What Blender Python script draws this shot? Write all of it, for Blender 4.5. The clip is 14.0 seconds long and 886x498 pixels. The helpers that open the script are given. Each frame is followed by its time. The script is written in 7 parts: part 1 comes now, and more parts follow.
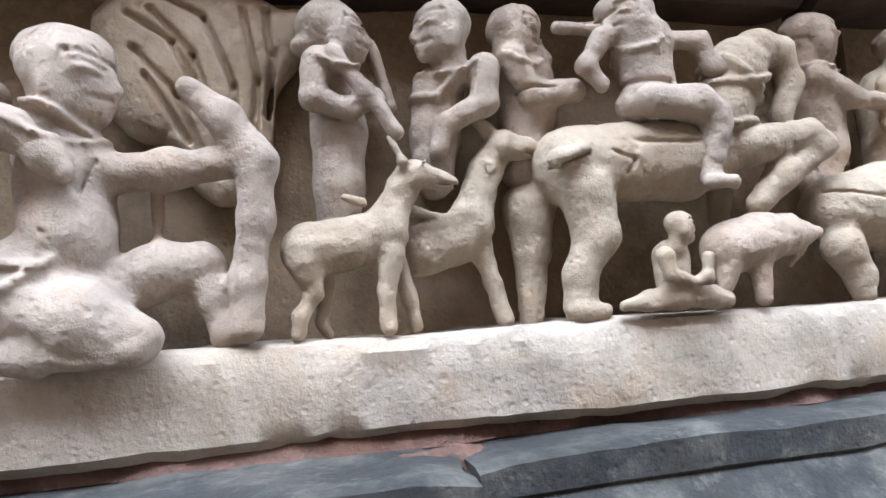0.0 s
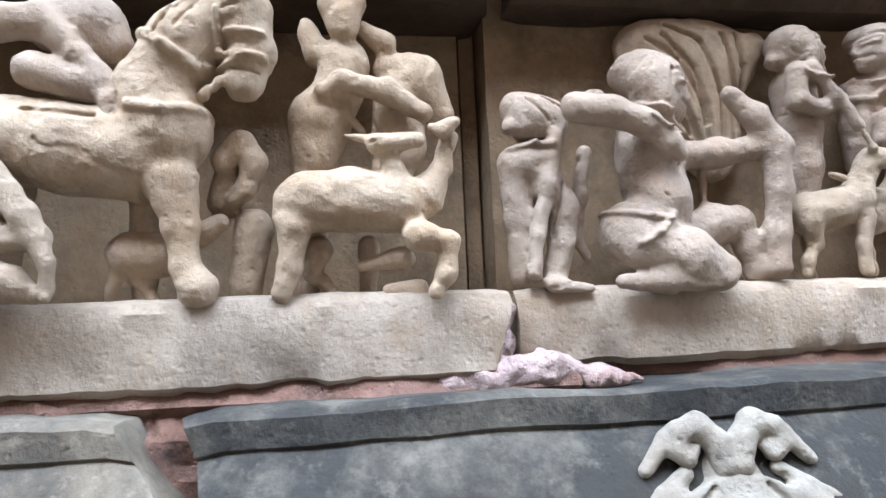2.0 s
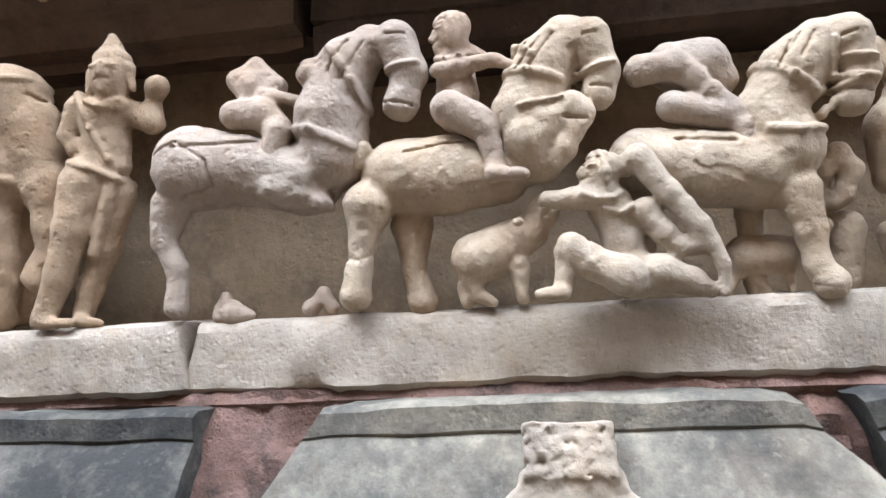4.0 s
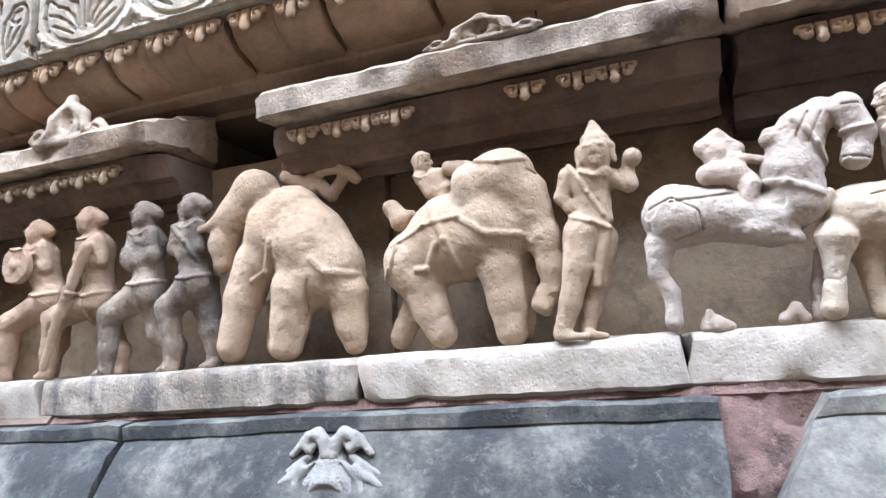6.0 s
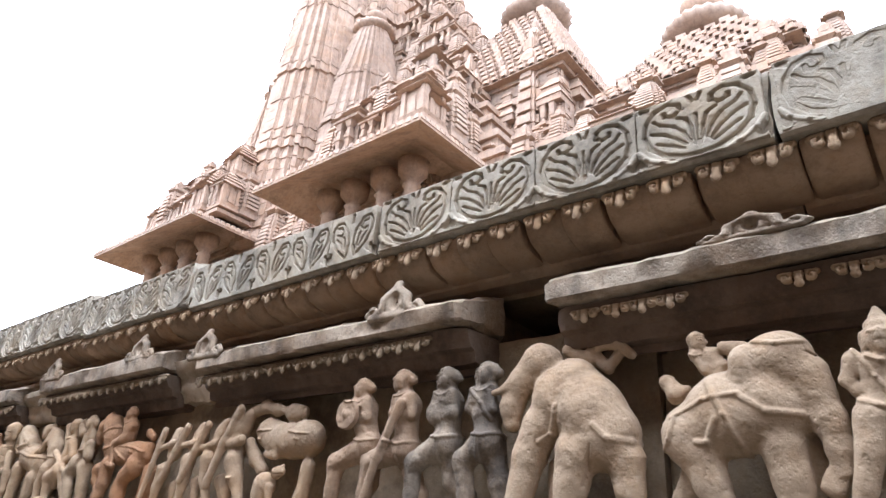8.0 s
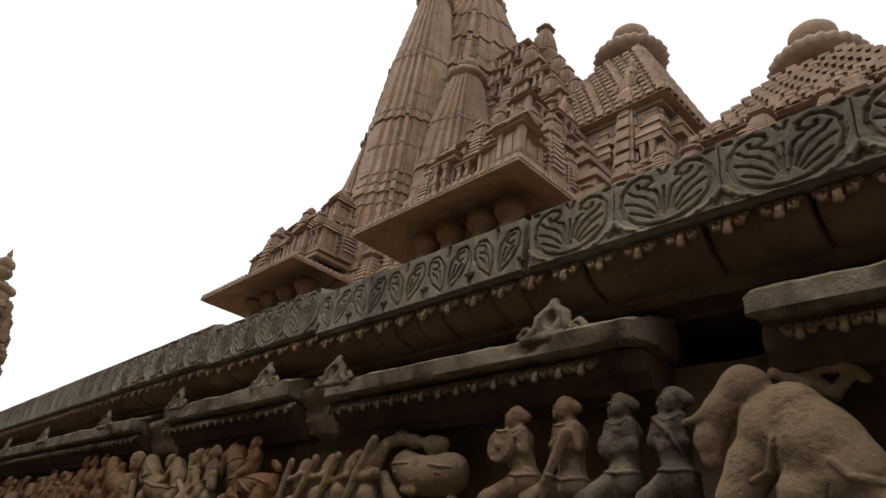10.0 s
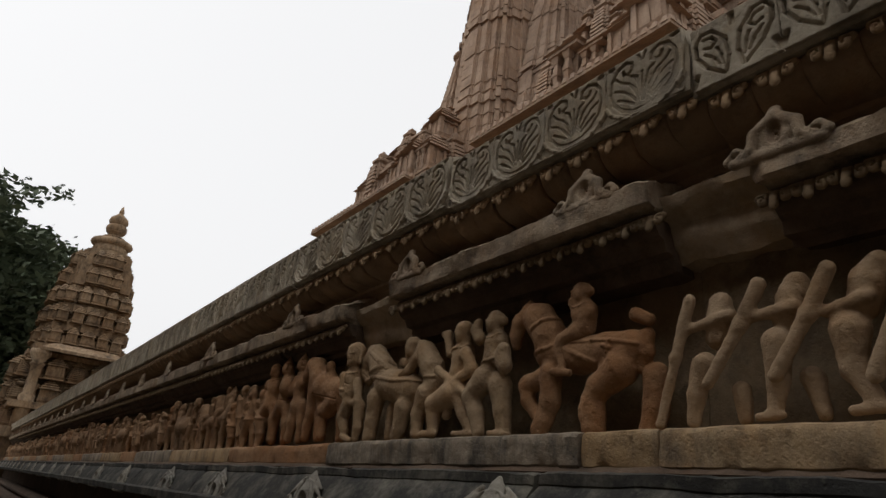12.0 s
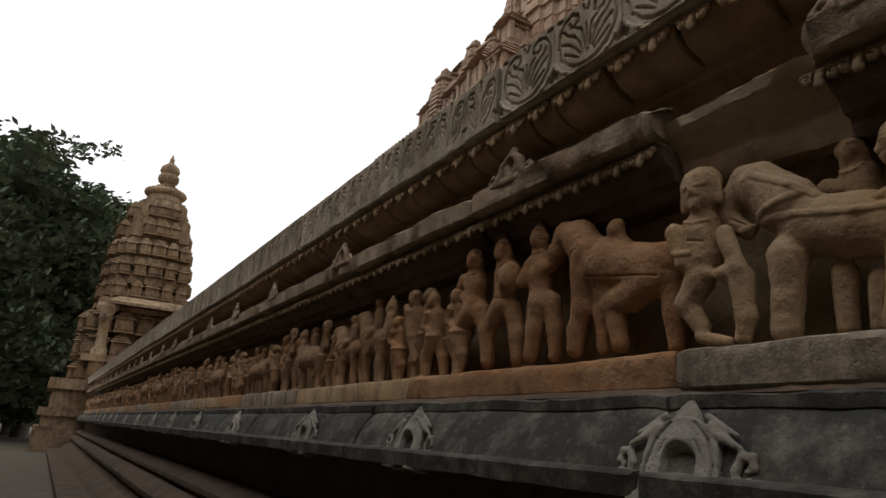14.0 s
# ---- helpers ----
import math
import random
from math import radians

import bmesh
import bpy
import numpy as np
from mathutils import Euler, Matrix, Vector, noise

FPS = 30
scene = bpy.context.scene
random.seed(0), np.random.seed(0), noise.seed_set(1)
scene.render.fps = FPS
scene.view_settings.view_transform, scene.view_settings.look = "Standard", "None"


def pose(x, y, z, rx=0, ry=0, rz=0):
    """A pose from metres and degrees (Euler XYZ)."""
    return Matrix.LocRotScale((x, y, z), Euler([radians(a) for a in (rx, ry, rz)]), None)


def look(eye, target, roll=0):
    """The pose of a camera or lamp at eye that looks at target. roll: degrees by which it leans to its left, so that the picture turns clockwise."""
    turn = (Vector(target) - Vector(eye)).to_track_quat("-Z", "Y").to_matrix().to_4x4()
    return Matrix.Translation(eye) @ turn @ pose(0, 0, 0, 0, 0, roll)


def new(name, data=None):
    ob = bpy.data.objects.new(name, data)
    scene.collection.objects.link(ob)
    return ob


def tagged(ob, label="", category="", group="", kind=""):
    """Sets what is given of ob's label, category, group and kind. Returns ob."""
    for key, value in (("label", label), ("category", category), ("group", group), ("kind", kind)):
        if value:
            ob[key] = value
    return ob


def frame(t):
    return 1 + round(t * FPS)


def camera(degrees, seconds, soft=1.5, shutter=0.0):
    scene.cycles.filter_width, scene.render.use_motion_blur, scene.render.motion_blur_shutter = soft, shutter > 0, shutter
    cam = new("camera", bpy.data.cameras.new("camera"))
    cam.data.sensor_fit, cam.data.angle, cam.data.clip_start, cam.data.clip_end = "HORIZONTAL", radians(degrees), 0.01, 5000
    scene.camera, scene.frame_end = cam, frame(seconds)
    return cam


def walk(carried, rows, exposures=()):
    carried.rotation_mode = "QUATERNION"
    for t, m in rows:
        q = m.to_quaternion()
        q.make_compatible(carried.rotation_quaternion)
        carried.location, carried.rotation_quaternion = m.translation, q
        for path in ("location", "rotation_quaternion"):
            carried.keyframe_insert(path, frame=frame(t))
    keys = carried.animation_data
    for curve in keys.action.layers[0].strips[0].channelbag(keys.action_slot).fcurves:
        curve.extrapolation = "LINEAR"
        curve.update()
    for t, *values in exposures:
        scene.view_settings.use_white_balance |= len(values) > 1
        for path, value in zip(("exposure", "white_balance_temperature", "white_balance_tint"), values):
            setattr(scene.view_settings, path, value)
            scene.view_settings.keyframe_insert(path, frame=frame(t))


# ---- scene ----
cam = camera(68.6, 14.0)
PATH = [
    (0, (0.339, -0.613, 1.566), (1.085, 2.478, 1.923), -3.9),
    (0.5, (0.192, -0.624, 1.558), (0.851, 2.482, 1.960), -4.0),
    (1, (0.000, -0.690, 1.550), (0.595, 2.427, 1.958), -3.7),
    (1.5, (-0.136, -0.741, 1.529), (0.400, 2.390, 1.918), -3.2),
    (2, (-0.291, -0.757, 1.518), (0.166, 2.390, 1.875), -2.5),
    (2.5, (-0.448, -0.746, 1.528), (-0.027, 2.406, 1.892), -2.2),
    (3, (-0.600, -0.774, 1.529), (-0.339, 2.389, 1.931), -2.1),
    (3.5, (-0.723, -0.824, 1.537), (-0.755, 2.349, 1.950), -2.4),
    (3.7, (-0.781, -0.850, 1.529), (-0.941, 2.318, 1.947), -2.8),
    (4, (-0.837, -0.898, 1.531), (-1.275, 2.248, 1.918), -2.6),
    (4.2, (-0.870, -0.926, 1.529), (-1.456, 2.195, 1.920), -2.7),
    (6.3, (-1.387, -1.398, 1.537), (-2.546, 1.523, 2.139), -3.0),
    (6.5, (-1.379, -1.414, 1.523), (-2.659, 1.435, 2.219), -1.9),
    (7, (-1.374, -1.539, 1.486), (-2.923, 1.088, 2.456), 0.1),
    (7.5, (-1.357, -1.602, 1.475), (-3.109, 0.806, 2.648), 2.1),
    (8, (-1.347, -1.645, 1.462), (-3.229, 0.565, 2.809), 4.1),
    (8.5, (-1.330, -1.683, 1.448), (-3.290, 0.352, 2.952), 5.9),
    (8.7, (-1.317, -1.699, 1.444), (-3.301, 0.283, 2.984), 6.4),
    (10.8, (-2.218, -1.573, 1.372), (-4.478, 0.173, 2.814), 8.4),
    (11, (-2.386, -1.568, 1.344), (-4.683, 0.165, 2.744), 8.1),
    (11.5, (-2.890, -1.578, 1.300), (-5.274, 0.109, 2.609), 7.5),
    (12, (-3.469, -1.494, 1.300), (-5.944, 0.150, 2.488), 5.9),
    (12.5, (-3.973, -1.486, 1.268), (-6.491, 0.134, 2.400), 5.9),
    (13, (-4.509, -1.440, 1.260), (-7.061, 0.187, 2.300), 4.9),
    (13.5, (-4.955, -1.384, 1.278), (-7.555, 0.213, 2.244), 4.2),
    (14, (-5.392, -1.421, 1.288), (-8.048, 0.120, 2.192), 3.6),
]
EXPOSURES = [(0, 2.68, 5230, 10), (2.5, 2.68, 5330, 10), (4.2, 2.55, 5400, 10), (6.5, 3.08, 4930, 10), (7.5, 2.92, 5080, 10), (8.1, 2.12, 5400, 11), (8.7, 1.0, 6200, 11),
             (9.8, -0.02, 6500, 11), (10.8, -0.52, 6600, 11), (12.5, -0.35, 6600, 10), (14, -0.2, 6600, 10)]
walk(cam, [(t, look(eye, target, roll)) for t, eye, target, roll in PATH], EXPOSURES)

# ---- world and light: a bright overcast sky ----
world = bpy.data.worlds.new("overcast")
scene.world = world
world.use_nodes = True
wn, wl = world.node_tree.nodes, world.node_tree.links
wn.clear()
sky = wn.new("ShaderNodeTexSky")
sky.sky_type, sky.sun_disc = "NISHITA", False
sky.sun_elevation, sky.sun_rotation = radians(55), radians(205)
sky.air_density, sky.dust_density = 1.6, 6.0
grey = wn.new("ShaderNodeHueSaturation")
grey.inputs["Saturation"].default_value = 0.1
wmix = wn.new("ShaderNodeMixRGB")
wmix.inputs["Fac"].default_value = 0.72
wmix.inputs[2].default_value = (9.6, 9.75, 10.0, 1)
bg = wn.new("ShaderNodeBackground")
bg.inputs["Strength"].default_value = 0.15
wout = wn.new("ShaderNodeOutputWorld")
wl.new(sky.outputs[0], grey.inputs["Color"])
wl.new(grey.outputs[0], wmix.inputs[1])
wl.new(wmix.outputs[0], bg.inputs["Color"])
wl.new(bg.outputs[0], wout.inputs["Surface"])
sun_data = bpy.data.lights.new("sun", "SUN")
sun_data.energy, sun_data.angle, sun_data.color = 0.55, radians(40), (1.0, 0.97, 0.92)
sun = new("sun", sun_data)
sun.matrix_world = look((0, 0, 40), (9, 14, 0))


# ---- materials ----
def stone(name, base, dark, pale, stain=0.45, grain=1.0, rough=0.9, bump=0.5, streak=0.0, tint=0.07, spots=0.35, patch=2.2, cover=(0.36, 0.62)):
    """Weathered stone: broad tone, stains, fine grain, pits, and a little change from piece to piece."""
    m = bpy.data.materials.new(name)
    m.use_nodes = True
    n, l = m.node_tree.nodes, m.node_tree.links
    b = n["Principled BSDF"]
    b.inputs["Roughness"].default_value = rough
    b.inputs["Specular IOR Level"].default_value = 0.25
    co = n.new("ShaderNodeNewGeometry")
    info = n.new("ShaderNodeObjectInfo")

    def tex(scale, detail, rgh=0.6, stretch=None):
        t = n.new("ShaderNodeTexNoise")
        t.inputs["Scale"].default_value, t.inputs["Detail"].default_value, t.inputs["Roughness"].default_value = scale, detail, rgh
        if stretch:
            mp = n.new("ShaderNodeMapping")
            mp.inputs["Scale"].default_value = stretch
            l.new(co.outputs["Position"], mp.inputs["Vector"])
            l.new(mp.outputs[0], t.inputs["Vector"])
        else:
            l.new(co.outputs["Position"], t.inputs["Vector"])
        return t.outputs["Fac"]

    def ramp(src, lo, hi):
        r = n.new("ShaderNodeMapRange")
        r.inputs["From Min"].default_value, r.inputs["From Max"].default_value = lo, hi
        l.new(src, r.inputs["Value"])
        return r.outputs[0]

    def mix(fac, a, c, kind="MIX"):
        x = n.new("ShaderNodeMixRGB")
        x.blend_type = kind
        for sock, v in ((x.inputs["Fac"], fac), (x.inputs[1], a), (x.inputs[2], c)):
            if isinstance(v, (tuple, list)):
                sock.default_value = (*v, 1)
            elif isinstance(v, float):
                sock.default_value = v
            else:
                l.new(v, sock)
        return x.outputs[0]

    def scaled(src, f):
        x = n.new("ShaderNodeMath")
        x.operation = "MULTIPLY"
        x.inputs[1].default_value = f
        l.new(src, x.inputs[0])
        return x.outputs[0]

    def pits(scale, size):
        """Scattered round pits."""
        v = n.new("ShaderNodeTexVoronoi")
        v.inputs["Scale"].default_value, v.inputs["Randomness"].default_value = scale, 1.0
        l.new(co.outputs["Position"], v.inputs["Vector"])
        return ramp(v.outputs["Distance"], 0.0, size)

    broad = tex(patch, 6, 0.7)
    col = mix(ramp(broad, *cover), base, pale)
    ochre = mix(0.55, base, (base[0] * 1.05, base[1] * 0.86, base[2] * 0.62))
    col = mix(scaled(ramp(tex(3.7 * grain, 5, 0.7), 0.5, 0.68), 0.75), col, ochre)
    col = mix(scaled(ramp(tex(6.5 * grain, 8, 0.72), 0.5, 0.66), stain), col, dark)
    if streak:
        col = mix(scaled(ramp(tex(2.4, 7, 0.7, (3.4, 3.4, 0.8)), 0.47, 0.62), streak), col, dark)
    col = mix(scaled(ramp(tex(17 * grain, 7, 0.7), 0.5, 0.64), 0.42), col, tuple(0.5 * (p + q) for p, q in zip(base, dark)))
    col = mix(scaled(ramp(tex(11 * grain, 5, 0.7, (1.0, 1.3, 0.8)), 0.54, 0.66), 0.4), col, ochre)
    col = mix(scaled(ramp(tex(60 * grain, 5, 0.75), 0.56, 0.74), spots * 0.65), col, dark)
    col = mix(scaled(ramp(tex(33 * grain, 4, 0.7, (1.0, 1.1, 0.9)), 0.58, 0.72), 0.4), col, pale)
    col = mix(scaled(ramp(tex(190 * grain, 3, 0.7), 0.5, 0.75), 0.14), col, dark)
    warm = mix(ramp(info.outputs["Random"], 0.0, 1.0), (1 - tint, 1 - tint * 0.95, 1 - tint * 0.85), (1 + tint, 1 + tint * 0.55, 1 + tint * 0.1))
    col = mix(1.0, col, warm, "MULTIPLY")
    l.new(col, b.inputs["Base Color"])
    bp = n.new("ShaderNodeBump")
    bp.inputs["Strength"].default_value, bp.inputs["Distance"].default_value = min(1.0, bump * 1.3), 0.005

    def plus(a, c):
        x = n.new("ShaderNodeMath")
        l.new(a, x.inputs[0])
        l.new(c, x.inputs[1])
        return x.outputs[0]

    high = plus(scaled(tex(100 * grain, 5, 0.75), 0.45), scaled(tex(24 * grain, 5, 0.65), 1.5))
    high = plus(high, plus(scaled(pits(75 * grain, 0.3), 0.3), scaled(pits(28 * grain, 0.16), 0.45)))
    l.new(high, bp.inputs["Height"])
    l.new(bp.outputs[0], b.inputs["Normal"])
    return m


SAND = stone("buff_sandstone", (0.35, 0.275, 0.19), (0.14, 0.106, 0.076), (0.43, 0.357, 0.266), stain=0.5, spots=0.5, bump=0.55)
PINK = stone("pinkish_sandstone", (0.335, 0.26, 0.196), (0.14, 0.106, 0.086), (0.41, 0.342, 0.272), stain=0.5, spots=0.5, bump=0.55)
TAN = stone("tan_sandstone", (0.34, 0.23, 0.13), (0.13, 0.085, 0.055), (0.42, 0.31, 0.20), stain=0.5, spots=0.5, bump=0.6)
ORANGE = stone("orange_sandstone", (0.28, 0.145, 0.068), (0.11, 0.06, 0.037), (0.35, 0.21, 0.115), stain=0.5, spots=0.5, bump=0.6)
STAINED = stone("black_stained_sandstone", (0.155, 0.122, 0.09), (0.058, 0.05, 0.043), (0.34, 0.265, 0.185), stain=0.75, streak=0.6, spots=0.5, bump=0.6, patch=3.5)
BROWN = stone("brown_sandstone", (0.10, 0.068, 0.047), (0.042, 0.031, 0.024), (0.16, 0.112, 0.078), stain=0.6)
WARM = stone("warm_sandstone", (0.325, 0.228, 0.14), (0.13, 0.092, 0.06), (0.405, 0.302, 0.2), stain=0.5, spots=0.5, bump=0.55)
RUST = stone("rust_brown_sandstone", (0.29, 0.19, 0.115), (0.11, 0.075, 0.05), (0.37, 0.265, 0.175), stain=0.5, spots=0.5, bump=0.6)
# Near-black brown that holds shade in its colour, for undersides, recess and plinth.
SHADED = stone("shade_dark_sandstone", (0.052, 0.036, 0.026), (0.024, 0.018, 0.014), (0.095, 0.066, 0.046), stain=0.6)
LEDGE = stone("ledge_stone", (0.35, 0.292, 0.222), (0.11, 0.096, 0.082), (0.44, 0.385, 0.318), stain=0.45, streak=0.15, spots=0.45, bump=0.5, patch=1.5)
GREYLEDGE = stone("black_stained_ledge_stone", (0.20, 0.165, 0.125), (0.05, 0.047, 0.043), (0.40, 0.33, 0.25), stain=0.7, streak=0.75, spots=0.5, bump=0.6, patch=1.8)
TANLEDGE = stone("tan_ledge_stone", (0.34, 0.225, 0.115), (0.06, 0.05, 0.042), (0.42, 0.31, 0.19), stain=0.55, streak=0.6, spots=0.5, bump=0.6, patch=1.6)
DARK = stone("lichen_black_stone", (0.038, 0.038, 0.036), (0.016, 0.016, 0.016), (0.18, 0.17, 0.14), stain=0.6, streak=0.3, bump=0.5, spots=0.4, patch=5.5, cover=(0.46, 0.7))
OCHREKAPOTA = stone("ochre_lichen_stone", (0.10, 0.095, 0.082), (0.03, 0.03, 0.029), (0.30, 0.27, 0.21), stain=0.65, streak=0.4, bump=0.5, spots=0.4, patch=4.0)
EAVESTONE = stone("eave_sandstone", (0.245, 0.178, 0.118), (0.055, 0.045, 0.037), (0.43, 0.345, 0.25), stain=0.75, streak=0.4, cover=(0.4, 0.58), bump=0.8)
GREY = stone("grey_weathered_stone", (0.335, 0.285, 0.212), (0.085, 0.072, 0.058), (0.47, 0.41, 0.318), stain=0.5, streak=0.45)
PALE = stone("pale_grey_carving", (0.19, 0.178, 0.155), (0.06, 0.057, 0.052), (0.30, 0.285, 0.245), stain=0.5, spots=0.6, bump=0.7)
BACK = stone("niche_back_stone", (0.21, 0.152, 0.092), (0.07, 0.052, 0.037), (0.30, 0.225, 0.142), stain=0.6)
MORTAR = stone("pink_mortar", (0.28, 0.20, 0.19), (0.09, 0.055, 0.048), (0.44, 0.37, 0.365), stain=0.6, grain=1.6, bump=0.9)
REDMORTAR = stone("red_brick_mortar", (0.12, 0.07, 0.052), (0.035, 0.028, 0.024), (0.26, 0.165, 0.135), stain=0.9, grain=1.6, bump=1.0)
TEMPLE = stone("temple_sandstone", (0.315, 0.215, 0.15), (0.12, 0.085, 0.065), (0.425, 0.312, 0.23), stain=0.5, grain=0.3, streak=0.3, bump=0.4, patch=0.5)
SHRINE = stone("shrine_sandstone", (0.235, 0.155, 0.09), (0.045, 0.034, 0.026), (0.38, 0.275, 0.175), stain=0.85, grain=0.3, streak=0.5, bump=0.4, patch=0.5)
FARSTONE = stone("shaded_red_brown_sandstone", (0.215, 0.125, 0.068), (0.08, 0.05, 0.033), (0.29, 0.185, 0.105), stain=0.55, spots=0.5, bump=0.6)
EARTH = stone("trodden_earth", (0.07, 0.06, 0.045), (0.04, 0.036, 0.028), (0.10, 0.088, 0.068), stain=0.4, grain=0.4)


def leaf_material():
    m = bpy.data.materials.new("tree_leaves")
    m.use_nodes = True
    n, l = m.node_tree.nodes, m.node_tree.links
    g = n.new("ShaderNodeNewGeometry")
    r = n.new("ShaderNodeValToRGB")
    r.color_ramp.elements[0].color, r.color_ramp.elements[1].color = (0.045, 0.062, 0.034, 1), (0.11, 0.135, 0.075, 1)
    l.new(g.outputs["Random Per Island"], r.inputs["Fac"])
    l.new(r.outputs[0], n["Principled BSDF"].inputs["Base Color"])
    n["Principled BSDF"].inputs["Roughness"].default_value = 0.6
    return m


LEAF = leaf_material()
BARK = stone("tree_bark", (0.09, 0.07, 0.05), (0.04, 0.03, 0.025), (0.14, 0.11, 0.08), grain=0.3)


# ---- builders ----
def finish(name, verts, faces, material, parent=None, smooth=False, label=""):
    me = bpy.data.meshes.new(name)
    me.from_pydata([tuple(v) for v in verts], [], faces)
    me.materials.append(material)
    if smooth:
        me.polygons.foreach_set("use_smooth", [True] * len(me.polygons))
    me.update()
    ob = new(name, me)
    if parent:
        ob.parent = parent
    if label:
        ob["label"] = label
    return ob


def thing(name, label, category, kind="", group=""):
    e = new(name)
    e.empty_display_size = 0.1
    return tagged(e, label, category, group, kind)


def run(name, profile, x0, x1, material, parent=None, step=0.05, rough=0.004, seed=0, fine=0.0, smooth=True, ends=0.0, label="", skew=(0.0, 0.0), ragged=0.0):
    """A stone length along x with a closed (y, z) profile, its faces worn uneven and its ends capped."""
    pts = []
    for (ya, za), (yb, zb) in zip(profile, profile[1:] + profile[:1]):
        k = max(1, int(math.hypot(yb - ya, zb - za) / max(step, 0.02)))
        pts += [(ya + (yb - ya) * i / k, za + (zb - za) * i / k) for i in range(k)]
    n = len(pts)
    cols = max(1, int(round(abs(x1 - x0) / step)))
    yc, zc = sum(p[0] for p in pts) / n, sum(p[1] for p in pts) / n
    zlow = min(p[1] for p in pts)
    verts = []
    for i in range(cols + 1):
        x = x0 + (x1 - x0) * i / cols
        pull = ends if i in (0, cols) else 0.0
        for y, z in pts:
            v = Vector((x, y, z)) * 1.0
            d = noise.noise(Vector((x * 4 + seed * 7.3, y * 6, z * 6 + seed))) * rough + (noise.noise(Vector((x * 14, y * 24 + seed, z * 24))) + noise.noise(Vector((x * 37, y * 50 + seed, z * 50))) * 0.6) * rough * 0.55
            r = Vector((0, y - yc, z - zc))
            r = r.normalized() if r.length > 1e-6 else r
            v += r * (d - pull)
            if skew != (0.0, 0.0):
                v.x += (skew[0] * (1 - i / cols) + skew[1] * i / cols) * max(0.0, 1.436 - z)
            if ragged and y < 0.2:
                low = max(0.0, 1 - (z - zlow) / 0.045)
                bite = 0.6 * noise.noise(Vector((x * 3.1 + seed, seed * 2.7, 0))) + 0.5 * noise.noise(Vector((x * 15 + seed, 3.3, z * 9))) + 0.5 * noise.noise(Vector((x * 37, 7.7, z * 25)))
                bite = max(0.0, bite) * ragged * low
                v.y += bite
                v.z += bite * 0.55
            if pull:
                v.x += noise.noise(Vector((seed, y * 12, z * 12))) * rough * 2
            verts.append(v)
    faces = []
    for i in range(cols):
        for j in range(n):
            a, b = i * n + j, i * n + (j + 1) % n
            faces.append((a, b, b + n, a + n))
    faces.append(tuple(range(n))[::-1])
    faces.append(tuple(range(cols * n, cols * n + n)))
    ob = finish(name, verts, faces, material, parent, False, label)
    bm = bmesh.new()
    bm.from_mesh(ob.data)
    bmesh.ops.recalc_face_normals(bm, faces=bm.faces)
    bm.to_mesh(ob.data)
    bm.free()
    if smooth:
        ob.data.polygons.foreach_set("use_smooth", [len(p.vertices) == 4 for p in ob.data.polygons])
        ob.data.set_sharp_from_angle(angle=radians(34))
    return ob


def box(bm, x0, x1, y0, y1, z0, z1):
    v = [bm.verts.new((x, y, z)) for z in (z0, z1) for x, y in ((x0, y0), (x1, y0), (x1, y1), (x0, y1))]
    for f in ((3, 2, 1, 0), (4, 5, 6, 7), (0, 1, 5, 4), (1, 2, 6, 5), (2, 3, 7, 6), (3, 0, 4, 7)):
        bm.faces.new([v[i] for i in f])


def part(name, bm, material, parent=None, label="", smooth=False):
    me = bpy.data.meshes.new(name)
    bm.to_mesh(me)
    bm.free()
    me.materials.append(material)
    if smooth:
        me.polygons.foreach_set("use_smooth", [True] * len(me.polygons))
    ob = new(name, me)
    if parent:
        ob.parent = parent
    if label:
        ob["label"] = label
    return ob


